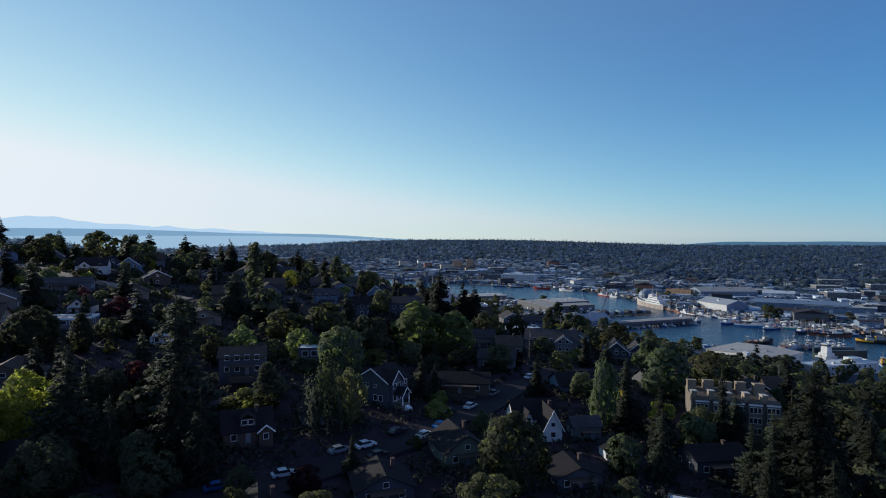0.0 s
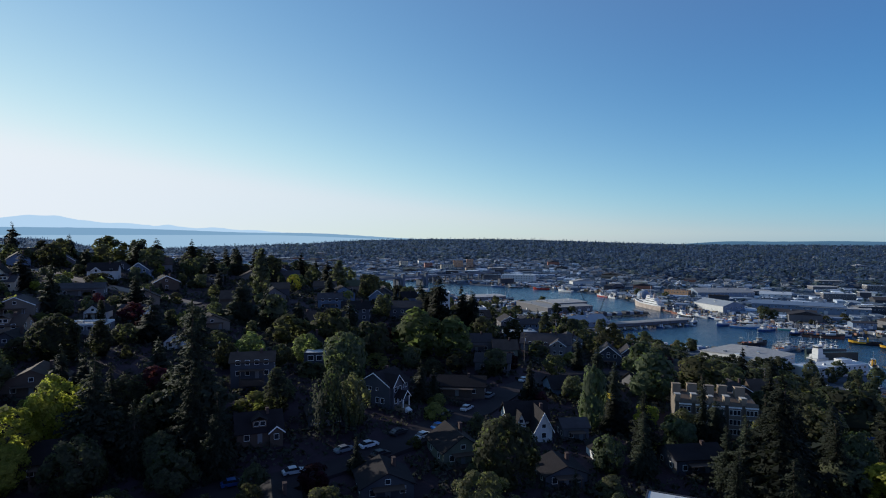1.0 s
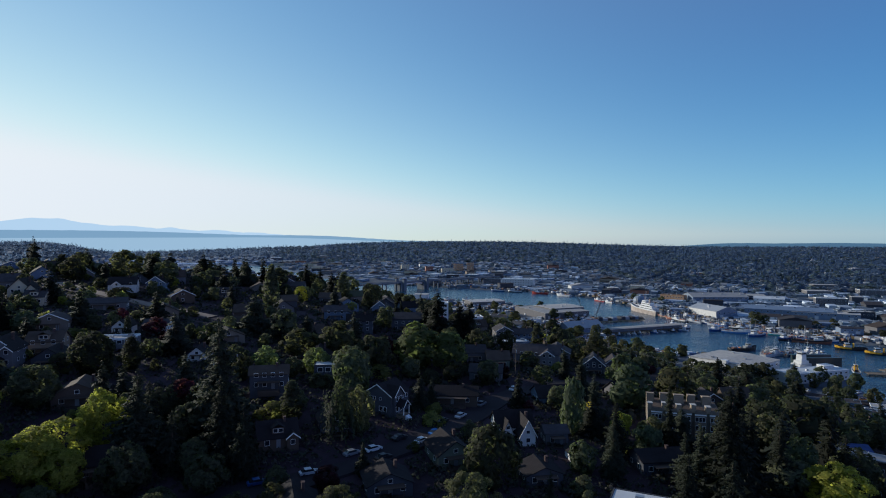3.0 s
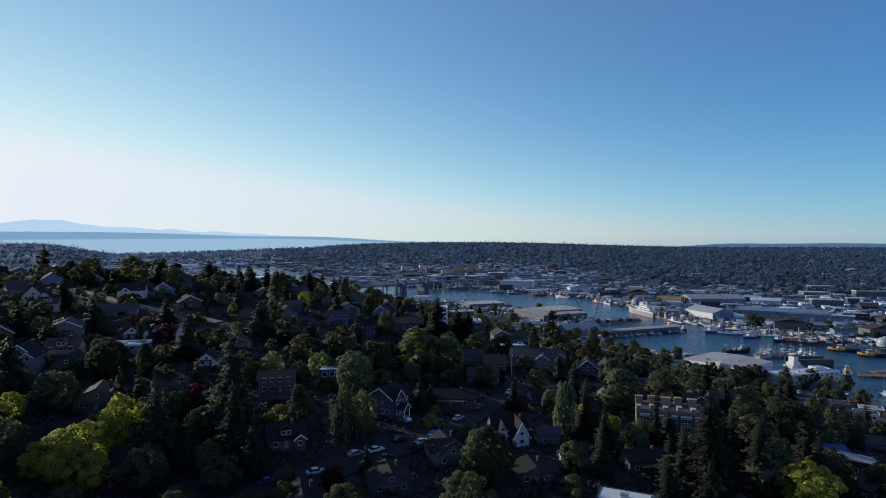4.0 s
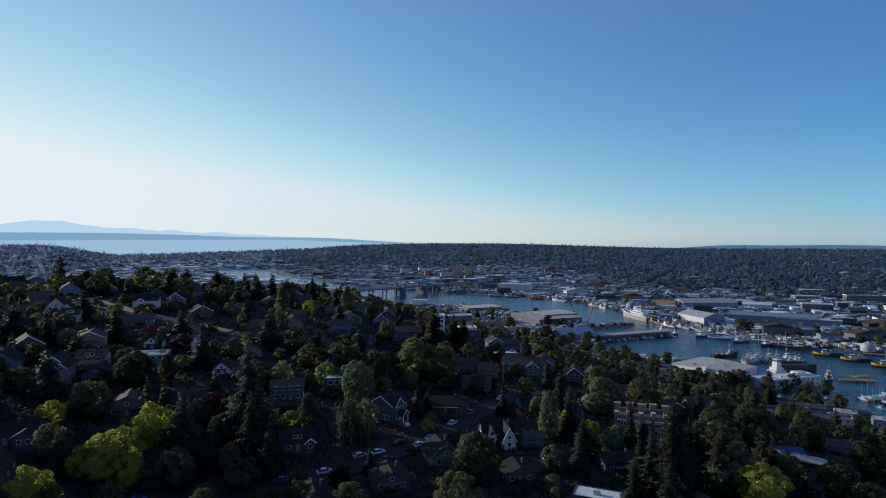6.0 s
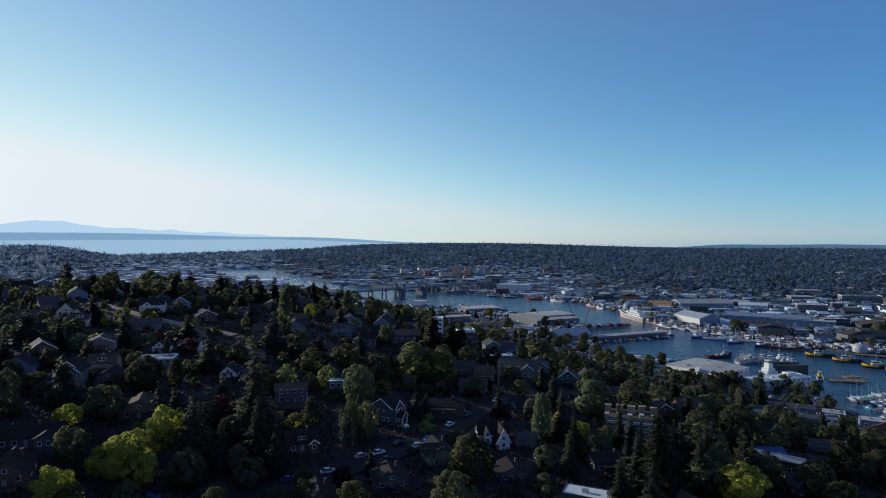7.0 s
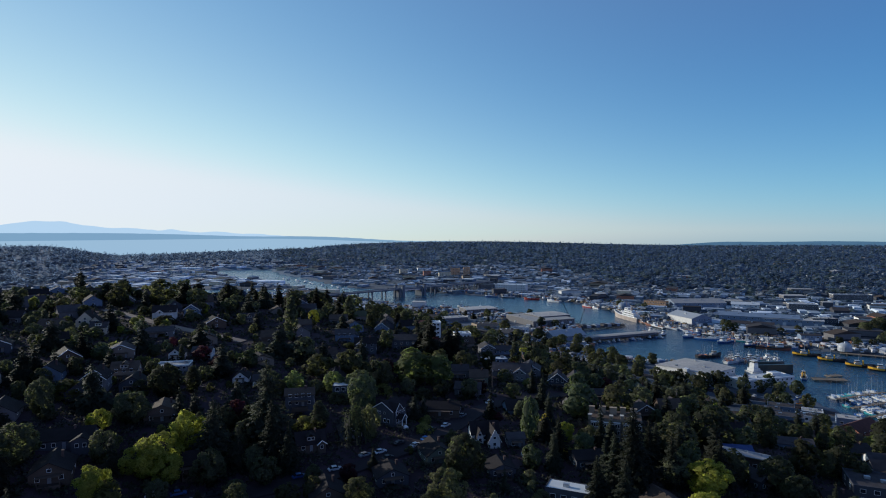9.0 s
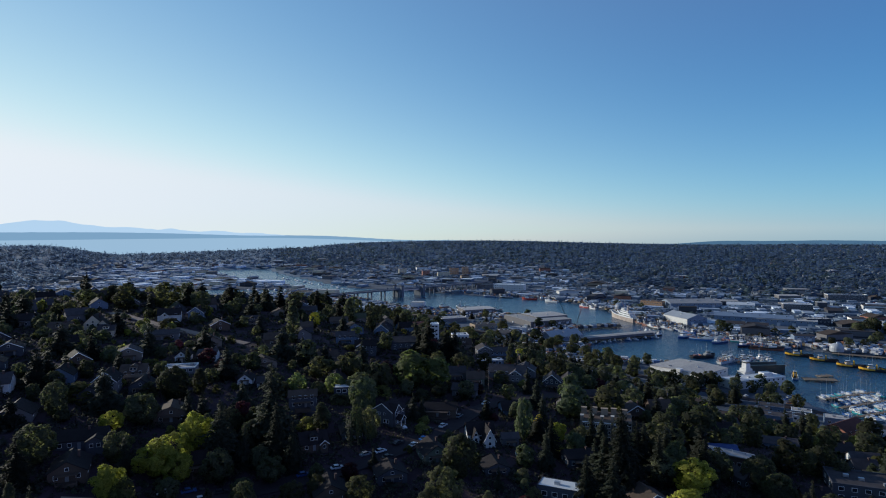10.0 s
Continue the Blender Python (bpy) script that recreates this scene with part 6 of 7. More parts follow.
def boat(kind, x, y, rot, L, hull="navy", house_c="white", band=None, label=""):
    """A working boat: hull, bulwark, wheelhouse, mast, boom and gear on deck."""
    B = L * 0.25
    free = 0.055 * L + 0.4
    ob = thing(kind, x, y, 0, rot, label, "boat", kind.replace("_", " ") + "s in the harbour")
    hull_shape(L, B, free).part("hull", PAINT[hull], ob)
    rail_band(L, B, free * (0.7 if band == "yellow" else 0.9), free + (1.1 if band == "yellow" else 0.9)).part("bulwark", PAINT[hull if band == "yellow" else band or hull], ob)
    if band == "yellow":
        rail_band(L * 1.01, B * 1.03, free * 0.75, free + 1.0, -0.2).part("bow_bulwark", PAINT["yellow"], ob, "bright yellow bow bulwark")
    Shape().box(-L * 0.44, L * 0.3, -B * 0.38, B * 0.38, free - 0.05, free + 0.08).part("deck", TIMBER, ob)
    fwd = L * (0.12 if kind != "trawler" else 0.2)
    Shape().box(fwd - L * 0.14, fwd + L * 0.08, -B * 0.31, B * 0.31, free + 0.08, free + 2.1).part("deckhouse", PAINT[house_c], ob)
    wh = Shape().prism([(fwd - L * 0.065, free + 2.1), (fwd + L * 0.055, free + 2.1), (fwd + L * 0.066, free + 4.3), (fwd - L * 0.065, free + 4.3)], -B * 0.23, B * 0.23, "y").part("wheelhouse", PAINT[house_c], ob)
    Shape().box(fwd - L * 0.067, fwd + L * 0.068, -B * 0.235, B * 0.235, free + 3.1, free + 3.9).part("window_band", GLASS, wh)
    Shape().box(fwd - L * 0.08, fwd + L * 0.08, -B * 0.26, B * 0.26, free + 4.3, free + 4.5).part("roof", PAINT[house_c], wh)
    Shape().tube((fwd - L * 0.05, 0, free + 4.4), (fwd - L * 0.06, 0, free + 4.9 + L * 0.28), 0.14, 0.07, 6).part("mast", STEEL, ob)
    Shape().box(fwd - L * 0.06 - 0.08, fwd - L * 0.06 + 0.08, -1.4, 1.4, free + 4.9 + L * 0.15, free + 5.05 + L * 0.15).part("yard", STEEL, ob)
    if kind == "tugboat":
        Shape().tube((fwd - L * 0.2, 0.9, free), (fwd - L * 0.2, 0.9, free + 4.6), 0.5, 0.42, 9).part("funnel", PAINT["yellow"], ob)
        Shape().tube((fwd - L * 0.2, -0.9, free), (fwd - L * 0.2, -0.9, free + 4.6), 0.5, 0.42, 9).part("funnel", PAINT["yellow"], ob)
        Shape().box(-L * 0.22, -L * 0.16, -1, 1, free, free + 1.5).part("winch", PAINT["black"], ob)
        Shape().box(fwd - L * 0.10, fwd + L * 0.10, -B * 0.34, B * 0.34, free + 2.1, free + 2.4).part("bridge_deck", PAINT["yellow"], ob)
        Shape().tube((L * 0.42, 0, free + 1.6), (L * 0.49, 0, free + 2.4), 1.0, 0.7, 9).part("bow_fender", PAINT["black"], ob)
    else:
        base = -L * 0.18
        Shape().tube((base, 0, free), (base, 0, free + L * 0.34), 0.16, 0.10, 6).part("derrick", STEEL, ob)
        Shape().tube((base, 0, free + 1.5), (base - L * 0.24, 0, free + L * 0.24), 0.12, 0.07, 6).part("boom", STEEL, ob)
        Shape().box(-L * 0.38, -L * 0.25, -B * 0.2, B * 0.2, free + 0.08, free + 1.5).part("net_reel", PAINT["rust"], ob)
        for sg in (-1, 1):          # outrigger poles folded up, and the gallows over the stern
            Shape().tube((base + 1, sg * B * 0.3, free + 0.5), (base + 0.4, sg * B * 0.62, free + L * 0.42), 0.11, 0.06, 5).part("outrigger", STEEL, ob)
        g = Shape().box(-L * 0.44, -L * 0.42, -B * 0.33, B * 0.33, free + L * 0.165, free + L * 0.185)
        for sg in (-1, 1):
            g.tube((-L * 0.45, sg * B * 0.34, free), (-L * 0.43, sg * B * 0.3, free + L * 0.17), 0.16, 0.14, 5)
        g.part("gallows", PAINT["grey"], ob)
        for k in range(3 if L > 20 else 1):
            Shape().box(-L * (0.23 - 0.07 * k), -L * (0.185 - 0.07 * k), -B * (0.28 - 0.06 * k), B * (0.08 + 0.08 * k), free + 0.08, free + 0.9 + 0.3 * k).part("deck_gear", PAINT[["blue", "orange", "grey"][k]], ob)
    Shape().tube((fwd - L * 0.05, 0, free + 4.6 + L * 0.27), (L * 0.47, 0, free + 1.2), 0.04, 0.04, 3).part("stay", DARK, ob)
    Shape().tube((fwd - L * 0.05, 0, free + 4.6 + L * 0.27), (-L * 0.44, 0, free + 1.2), 0.04, 0.04, 3).part("stay", DARK, ob)
    return ob


def yacht(x, y, rot, L, colour, sail, z=0.0, where="in the marina"):
    """A marina boat: sailing yacht with a mast, or a motor cruiser with a cabin."""
    B = L * 0.3
    ob = thing("sailing_yacht" if sail else "motor_cruiser", x, y, z, rot, f"{colour} {'sailing yacht with a bare mast' if sail else 'motor cruiser with a cabin'} {where}", "boat", "marina boats")
    hull_shape(L, B, 1.0, 0.4).part("hull", PAINT[colour], ob)
    Shape().prism([(-L * 0.2, 0.95), (L * 0.22, 0.95), (L * 0.12, 1.6 if sail else 2.4), (-L * 0.18, 1.6 if sail else 2.5)], -B * 0.3, B * 0.3, "y").part("cabin", PAINT["white"], ob)
    Shape().box(-L * 0.15, L * 0.14, -B * 0.305, B * 0.305, 1.25 if sail else 1.6, 1.45 if sail else 2.1).part("window_band", GLASS, ob)
    if sail:
        Shape().tube((L * 0.08, 0, 1), (L * 0.08, 0, 1 + L * 1.2), 0.07, 0.05, 5).part("mast", STEEL, ob)
        Shape().tube((L * 0.08, 0, 2.3), (-L * 0.36, 0, 2.3), 0.16, 0.14, 6).part("boom", PAINT["blue"], ob, "boom with a blue sail cover")
    else:
        Shape().box(-L * 0.16, L * 0.02, -B * 0.26, B * 0.26, 3.3, 3.42).part("canopy", PAINT["white"], ob)
        Shape().box(-L * 0.14, -L * 0.12, -B * 0.22, B * 0.22, 2.4, 3.3).part("canopy_post", STEEL, ob)


def white_ship(x, y, rot, L):
    ob = thing("research_ship", x, y, 0, rot, "large white ship with tiered decks moored at the quay", "ship")
    B, f = L * 0.16, 6.0
    hull_shape(L, B, f, 2).part("hull", BUFF, ob, "buff-grey rust-streaked hull")
    rail_band(L, B, f * 0.96, f + 1.0).part("bulwark", PAINT["white"], ob)
    Shape().box(-L * 0.47, L * 0.2, -B * 0.44, B * 0.44, f - 0.2, f + 0.1).part("deck", TIMBER, ob)
    for k, (a, b, w) in enumerate(((-0.40, 0.08, 0.42), (-0.36, 0.04, 0.38), (-0.28, 0.02, 0.33), (-0.12, 0.01, 0.30))):
        p = Shape().prism([(a * L, f + 0.1 + k * 2.8), (b * L, f + 0.1 + k * 2.8), (b * L - 1.2, f + 2.9 + k * 2.8), (a * L, f + 2.9 + k * 2.8)], -w * B, w * B, "y").part("superstructure", PAINT["white"], ob)
        Shape().box(a * L + 1, b * L - 1.5, -w * B - 0.03, w * B + 0.03, f + 1.2 + k * 2.8, f + 1.9 + k * 2.8).part("window_band", GLASS, p)
    Shape().tube((-L * 0.2, 0, f + 8), (-L * 0.21, 0, f + 14), 1.8, 1.5, 10).part("funnel", BUFF, ob)
    for a, t in ((-0.06, 24), (0.24, 17), (-0.42, 13)):
        Shape().tube((L * a, 0, f), (L * a, 0, f + t), 0.35, 0.15, 6).part("mast", STEEL, ob)
        Shape().tube((L * a, 0, f + t * 0.3), (L * (a + 0.09), 0, f + t * 0.8), 0.25, 0.15, 6).part("derrick", WALLS["orange"], ob)


white_ship(269.8, 767.8, 102, 70)


def ship_tower(x, y, rot):
    """A white stepped tower set ashore behind the office, in place of a ship's superstructure."""
    ob = thing("ship_tower", x, y, 2.6, rot, "white stepped ship superstructure behind the office", "tower")
    for w, d, a, b in ((12, 8, -0.5, 8.0), (7.8, 6.4, 8.0, 10.2), (5.0, 4.6, 10.2, 14.2)):
        Shape().prism([(-w / 2, a), (w / 2, a), (w / 2 - 0.4, b), (-w / 2 + 0.4, b)], -d / 2, d / 2, "y").part("storey", WALLS["white"], ob)
    cab = Shape().box(-2.0, 2.0, -2.0, 2.0, 14.2, 16.3).part("cab", WALLS["white"], ob)
    Shape().box(-2.03, 2.03, -2.03, 2.03, 14.8, 15.8).part("window_band", GLASS, cab)
    Shape().box(-2.4, 2.4, -2.4, 2.4, 16.3, 16.6).part("roof", WHITE_METAL, cab)
    Shape().tube((0, 0, 16.6), (0, 0, 21.5), 0.15, 0.08, 6).part("mast", STEEL, ob)


ship_tower(263.5, 406, 20)


def dome_tank(x, y, r, ht, material, label):
    """A round tank with a domed top."""
    ob = thing("dome_tank", x, y, 2.2, 0, label, "tank")
    v, f, n = [], [], 20
    prof = [(1.0, 0.0), (1.0, 0.45), (0.93, 0.66), (0.78, 0.82), (0.52, 0.94), (0.2, 0.995)]
    for rr, zz in prof:
        v += [(r * rr * math.cos(2 * math.pi * k / n), r * rr * math.sin(2 * math.pi * k / n), ht * zz) for k in range(n)]
    for q in range(len(prof) - 1):
        f += [(q * n + k, q * n + (k + 1) % n, q * n + n + (k + 1) % n, q * n + n + k) for k in range(n)]
    f.append(tuple((len(prof) - 1) * n + k for k in range(n)))
    Shape().add(v, f).part("shell", material, ob)
    Shape().tube((0, 0, ht * 0.99), (0, 0, ht + 1.0), r * 0.12, r * 0.10, 10).part("vent", STEEL, ob)
    Shape().box(r - 0.05, r + 0.7, -0.5, 0.5, -0.4, ht * 0.5).part("ladder", STEEL, ob)


dome_tank(291, 850, 9.5, 12.5, BLUE_METAL, "large dull blue-grey domed tank behind the white ship")
dome_tank(419, 524, 6.5, 8.5, GREY_METAL, "pale grey domed tank on the tugboat quay")


def dry_dock(x, y, rot, L, B):
    ob = thing("floating_dry_dock", x, y, 0, rot, "dark green floating dry dock with tall side walls", "dry dock")
    Shape().box(-L / 2, L / 2, -B / 2, B / 2, -1.5, 3.5).part("pontoon", PAINT["green"], ob)
    for sg in (-1, 1):
        Shape().prism([(sg * B / 2, 3.5), (sg * (B / 2 - 2.5), 3.5), (sg * (B / 2 - 2.0), 7.5), (sg * B / 2, 7.5)], -L / 2, L / 2, "x").part("side_wall", PAINT["green"], ob)


dry_dock(300, 447, 2, 32, 15)
for x, y, rot, L, hull, band, kind, text in (
        (300, 620, -150, 28, "navy", "white", "trawler", "navy blue fishing trawler with white rails"), (312, 602, -35, 28, "blue", "white", "trawler", "bright blue fishing trawler"), (324, 584, -150, 26, "navy", "white", "trawler", "navy blue fishing trawler with white rails"),
        (357, 545, -26, 34, "rust", "black", "trawler", "dark rust-red fishing vessel with black rails"), (342, 562, -150, 26, "black", "navy", "trawler", "black-hulled fishing vessel with blue rails"),
        (371, 510, 158, 25, "black", "yellow", "tugboat", "black tugboat with bright yellow bulwarks"), (381, 486, 158, 24, "black", "yellow", "tugboat", "black tugboat with bright yellow bulwarks"),
        (391, 461, 160, 24, "black", "yellow", "tugboat", "black tugboat with bright yellow bulwarks"), (400, 444, 156, 24, "black", "yellow", "tugboat", "black tugboat with bright yellow bulwarks"), (414, 437, 150, 24, "black", "yellow", "tugboat", "black tugboat with bright yellow bulwarks"),
        (285, 484, 30, 26, "white", "white", "trawler", "white fishing trawler with tall rigging"), (300, 490, 20, 24, "white", "white", "trawler", "white fishing trawler with tall rigging"), (318, 492, 15, 22, "teal", "white", "trawler", "teal and white fishing trawler"),
        (314, 421, 62, 20, "navy", "white", "tugboat", "grey-white patrol boat moored at the office"),
        (286, 690, 110, 26, "black", "white", "trawler", "dark fishing boat moored behind the white ship"), (300, 680, 120, 22, "white", "white", "trawler", "white fishing trawler with tall rigging"), (310, 668, 120, 20, "navy", "white", "trawler", "small navy blue fishing boat"),
        (262, 655, 20, 18, "navy", "white", "trawler", "small navy blue fishing boat"), (270, 633, 20, 16, "black", "white", "trawler", "small dark fishing boat at the pier"),
        (246, 905, 120, 24, "red", "white", "trawler", "red-hulled fishing boat at the far quay"), (255, 885, 110, 20, "white", "white", "trawler", "white fishing trawler with tall rigging"), (170, 1020, 150, 30, "red", "red", "trawler", "red-hulled fishing boat at the far quay"),
        (205, 985, 130, 30, "white", "white", "trawler", "white fishing trawler with tall rigging"), (130, 1052, 160, 26, "black", "white", "trawler", "dark fishing boat at the far quay"), (100, 1070, 160, 26, "navy", "white", "trawler", "navy fishing boat at the far quay"),
        (40, 905, 150, 24, "black", "white", "trawler", "dark fishing boat at the dock"), (10, 912, 150, 22, "rust", "white", "trawler", "rust-brown fishing boat at the dock"), (70, 885, 150, 22, "navy", "white", "trawler", "navy fishing boat at the dock"), (95, 868, 150, 20, "black", "white", "trawler", "dark fishing boat at the dock")):
    boat(kind, x, y, rot, L, hull, "silver" if int(x + y) % 3 == 0 else "white", band, text)
boat("trawler", 272, 508, 12, 28, "black", "grey", "black", "old black work boat with a grey deckhouse")
mr = np.random.default_rng(5)
for k in range(11):
    s = k / 10
    hull = ["white", "silver", "teal", "white", "grey", "white", "navy"][k % 7]
    boat("trawler", 282 + 40 * s + mr.uniform(-3, 3), 487 - 10 * s + mr.uniform(-9, 9), mr.uniform(10, 70), mr.uniform(13, 20), hull, "white", ["white", "grey", "teal"][k % 3], f"small {hull} fishing boat crowded beside the dry dock")
for k in range(9):
    s = k / 8
    hull = ["white", "navy", "black", "white", "rust", "teal", "white"][k % 7]
    boat("trawler", 312 + 62 * s + mr.uniform(-3, 3), 655 - 110 * s + mr.uniform(-3, 6), mr.uniform(-75, -20), mr.uniform(14, 22), hull, "white", ["white", "navy", "white"][k % 3], f"small {hull} fishing boat moored along the boatyard quay")
for j, (jx, jy, n) in enumerate(((312, 318, 9), (318, 340, 10), (322, 362, 9))):
    for k in range(n):
        for sg in (-1, 1):
            if mr.uniform() < 0.2:
                continue
            s = (k + 0.5 + mr.uniform(-0.3, 0.3)) / n * 50 - 25
            c, sn = math.cos(radians(20)), math.sin(radians(20))
            yacht(jx + s * c - sg * sn * 6.5, jy + s * sn + sg * c * 6.5, (110 if sg > 0 else -70) + mr.uniform(-6, 6), mr.uniform(6, 12), ["white", "silver", "grey", "navy", "grey", "teal", "black", "silver"][mr.integers(8)], mr.uniform() < 0.7)
for k in range(14):
    s = (k + 0.5 + mr.uniform(-0.35, 0.35)) / 14 * 100 - 50
    if k % 4 == 2:
        continue
    yacht(216 + s * 0.934 + 3.2, 612 + s * 0.358 - 9.5, 111 + mr.uniform(-12, 12), mr.uniform(6, 11), ["grey", "black", "navy", "silver", "white"][k % 5], k % 3 == 0)
for k in range(12):          # boats laid up ashore before the building hall
    x, y = 296 + 3.2 * (k % 6) + mr.uniform(-1, 1), 742 - 8 * (k % 6) - 10 * (k // 6) + mr.uniform(-2, 2)
    if float(shore(x, y)) > 4:
        yacht(x, y, mr.uniform(60, 130), mr.uniform(9, 14), ["grey", "black", "navy", "white", "rust", "grey", "black"][k % 7], k % 4 == 0, h(x, y) + 0.45, "laid up ashore by the hall")
for x, y, L, hull in ((280, 722, 24, "black"), (284, 708, 22, "rust"), (292, 697, 20, "black")):
    boat("trawler", x, y, 112, L, hull, "grey", "rust", f"dark {hull} fishing boat crowded at the quay")
for k in range(16):
    s = k / 15
    yacht(-215 - 240 * s + mr.uniform(-8, 8), 1265 + 330 * s + mr.uniform(-14, -4), mr.uniform(100, 160), mr.uniform(12, 18), "white", k % 3 == 0)
for k in range(18):
    s = k / 17
    yacht(-345 - 100 * s, 1130 + 110 * mr.uniform(), mr.uniform(100, 160), mr.uniform(14, 22), ["white", "navy", "white"][k % 3], k % 3 == 0)


def harbour_crane(x, y, rot):
    ob = thing("harbour_crane", x, y, 2, rot, "green lattice boom crane on the quay", "crane")
    Shape().box(-3, 3, -2, 2, 0, 1.2).part("base", PAINT["black"], ob)
    Shape().box(-2.5, 2, -1.6, 1.6, 1.2, 4.4).part("cab", PAINT["green"], ob)
    s = Shape()
    a, b = Vector((1, 0, 3)), Vector((16, 0, 30))
    for oy in (-0.8, 0.8):
        for oz in (-0.6, 0.6):
            s.tube(a + Vector((0, oy, oz)), b + Vector((0, oy * 0.3, oz * 0.3)), 0.12, 0.1, 4)
    for k in range(12):
        p, q = a.lerp(b, k / 12), a.lerp(b, (k + 1) / 12)
        s.tube(p + Vector((0, -0.6, 0.4)), q + Vector((0, 0.6, -0.4)), 0.07, 0.07, 4)
    s.part("boom", PAINT["green"], ob)
    Shape().tube((-2, 0, 4.2), (16, 0, 30), 0.05, 0.05, 4).part("stay", DARK, ob)


harbour_crane(166, 628, 40)
harbour_crane(182, 735, 130)


# ---- the bascule bridge ----
def bridge():
    ob = thing("bascule_bridge", -84, 1078, 3, 41, "long grey road bridge with a bascule span over the canal", "bridge", kind="structure")
    Shape().box(-260, 260, -9, 9, 11.5, 13.0).part("deck", BRIDGE_GREY, ob)
    for sg in (-1, 1):
        Shape().box(-260, 260, sg * 8.8 - 0.15, sg * 8.8 + 0.15, 13.0, 14.0).part("parapet", BRIDGE_GREY, ob)
    for k in range(17):
        xx = -250 + k * 31
        if 0 < xx < 60:
            continue
        Shape().box(xx - 1, xx + 1, -7.5, -5, -6, 11.5).box(xx - 1, xx + 1, 5, 7.5, -6, 11.5).box(xx - 1.2, xx + 1.2, -8.5, 8.5, 10.2, 11.5).part("pier_bent", BRIDGE_GREY, ob)
    for xx in (4, 58):
        Shape().box(xx - 6, xx + 6, -11, 11, -6, 11.4).part("main_pier", BRIDGE_GREY, ob)
        for sg in (-1, 1):
            t = Shape().box(xx - 2.5, xx + 2.5, sg * 12 - 2.5, sg * 12 + 2.5, -3, 19).part("tower", BRIDGE_GREY, ob)
            Shape().box(xx - 3, xx + 3, sg * 12 - 3, sg * 12 + 3, 19, 20).part("tower_roof", ROOFS["grey"], t)
    for sg in (-1, 1):
        Shape().prism([(10, 11.4), (52, 11.4), (52, 8), (31, 10), (10, 8)], sg * 7 - 0.4, sg * 7 + 0.4, "y").part("bascule_girder", STEEL, ob)


bridge()

# ---- trees of the harbour ----
for x, y, ht in ((438, 560, 7), (450, 552, 8), (466, 548, 7), (430, 590, 6), (484, 560, 9), (500, 540, 8), (520, 530, 9), (540, 520, 8), (455, 580, 6), (380, 600, 6), (505, 580, 9), (380, 640, 6), (440, 640, 7), (520, 640, 9), (300, 905, 9), (330, 870, 8)):
    tree("broad", x, y, ht, 1.3, "green broadleaf tree beside the harbour")
for x, y, ht, sp in ((352, 640, 14, 1.2), (360, 636, 11, 1.2), (540, 610, 13, 1.3), (556, 604, 14, 1.3), (572, 600, 13, 1.3), (590, 596, 14, 1.3), (608, 590, 13, 1.3), (400, 632, 6, 2.0), (412, 628, 6, 2.0), (430, 622, 5, 2.0),
                     (238, 372, 10, 1.1), (248, 366, 9, 1.1), (258, 360, 8, 1.2), (268, 372, 7, 1.2), (226, 384, 11, 1.1), (212, 380, 12, 1.1), (196, 388, 12, 1.1), (182, 400, 11, 1.2), (172, 420, 11, 1.2), (165, 445, 12, 1.2), (180, 380, 12, 1.1), (200, 368, 12, 1.1),
                     (166, 470, 11, 1.2), (150, 500, 11, 1.3), (140, 520, 10, 1.3), (120, 540, 10, 1.3), (158, 486, 10, 1.2), (100, 580, 9, 1.3), (70, 600, 9, 1.3), (40, 620, 9, 1.4), (128, 560, 9, 1.2), (90, 610, 8, 1.3), (20, 660, 8, 1.4), (60, 640, 8, 1.3), (235, 330, 8, 1.1), (222, 340, 9, 1.1), (210, 350, 10, 1.1)):
    tree("broad", x, y, ht, sp, "green broadleaf tree beside the harbour")
for k in range(16):          # a dark stand of trees behind the tug quay
    tree("broad", 486 + 4.4 * k + 5 * (k % 3), 602 + 4.2 * k - 9 * (k % 2), 9 + 1.5 * (k % 4), 1.2, "dark green tree in a stand behind the quay")
for x, y, rot, w, d, ht, wall, roof in ((236, 318, -30, 16, 10, 4.2, "blue", "grey"), (250, 306, -30, 12, 9, 4.0, "grey", "pale"), (224, 312, -28, 14, 10, 3.6, "slate", "grey"), (262, 288, -30, 14, 10, 4.4, "blue", "pale"), (240, 296, -30, 12, 8, 3.6, "white", "grey"),
                                        (90, 640, 20, 26, 16, 5, "grey", "grey"), (60, 690, 20, 30, 18, 5, "tan", "grey"), (20, 740, 20, 36, 20, 6, "grey", "pale"), (100, 650, 20, 20, 14, 6, "white", "pale")):
    flat_building("workshop", x, y, rot, w, d, ht, WALLS[wall], ROOFS[roof], 1, 3, label=f"low {wall} workshop with a flat {roof} roof by the harbour", group="harbour sheds", parapet=0.25)

def wood_edge(x, y):
    """Distance at which the wooded slopes begin, nearer on the right of the bay."""
    q = x / (y + 93)
    return 2050 - 780 * smooth(0.12, 0.36, q) - 190 * smooth(0.36, 0.6, q) - 640 * smooth(-0.56, -0.68, q) + 520 * smooth(-0.22, -0.30, q) * smooth(-0.62, -0.52, q)


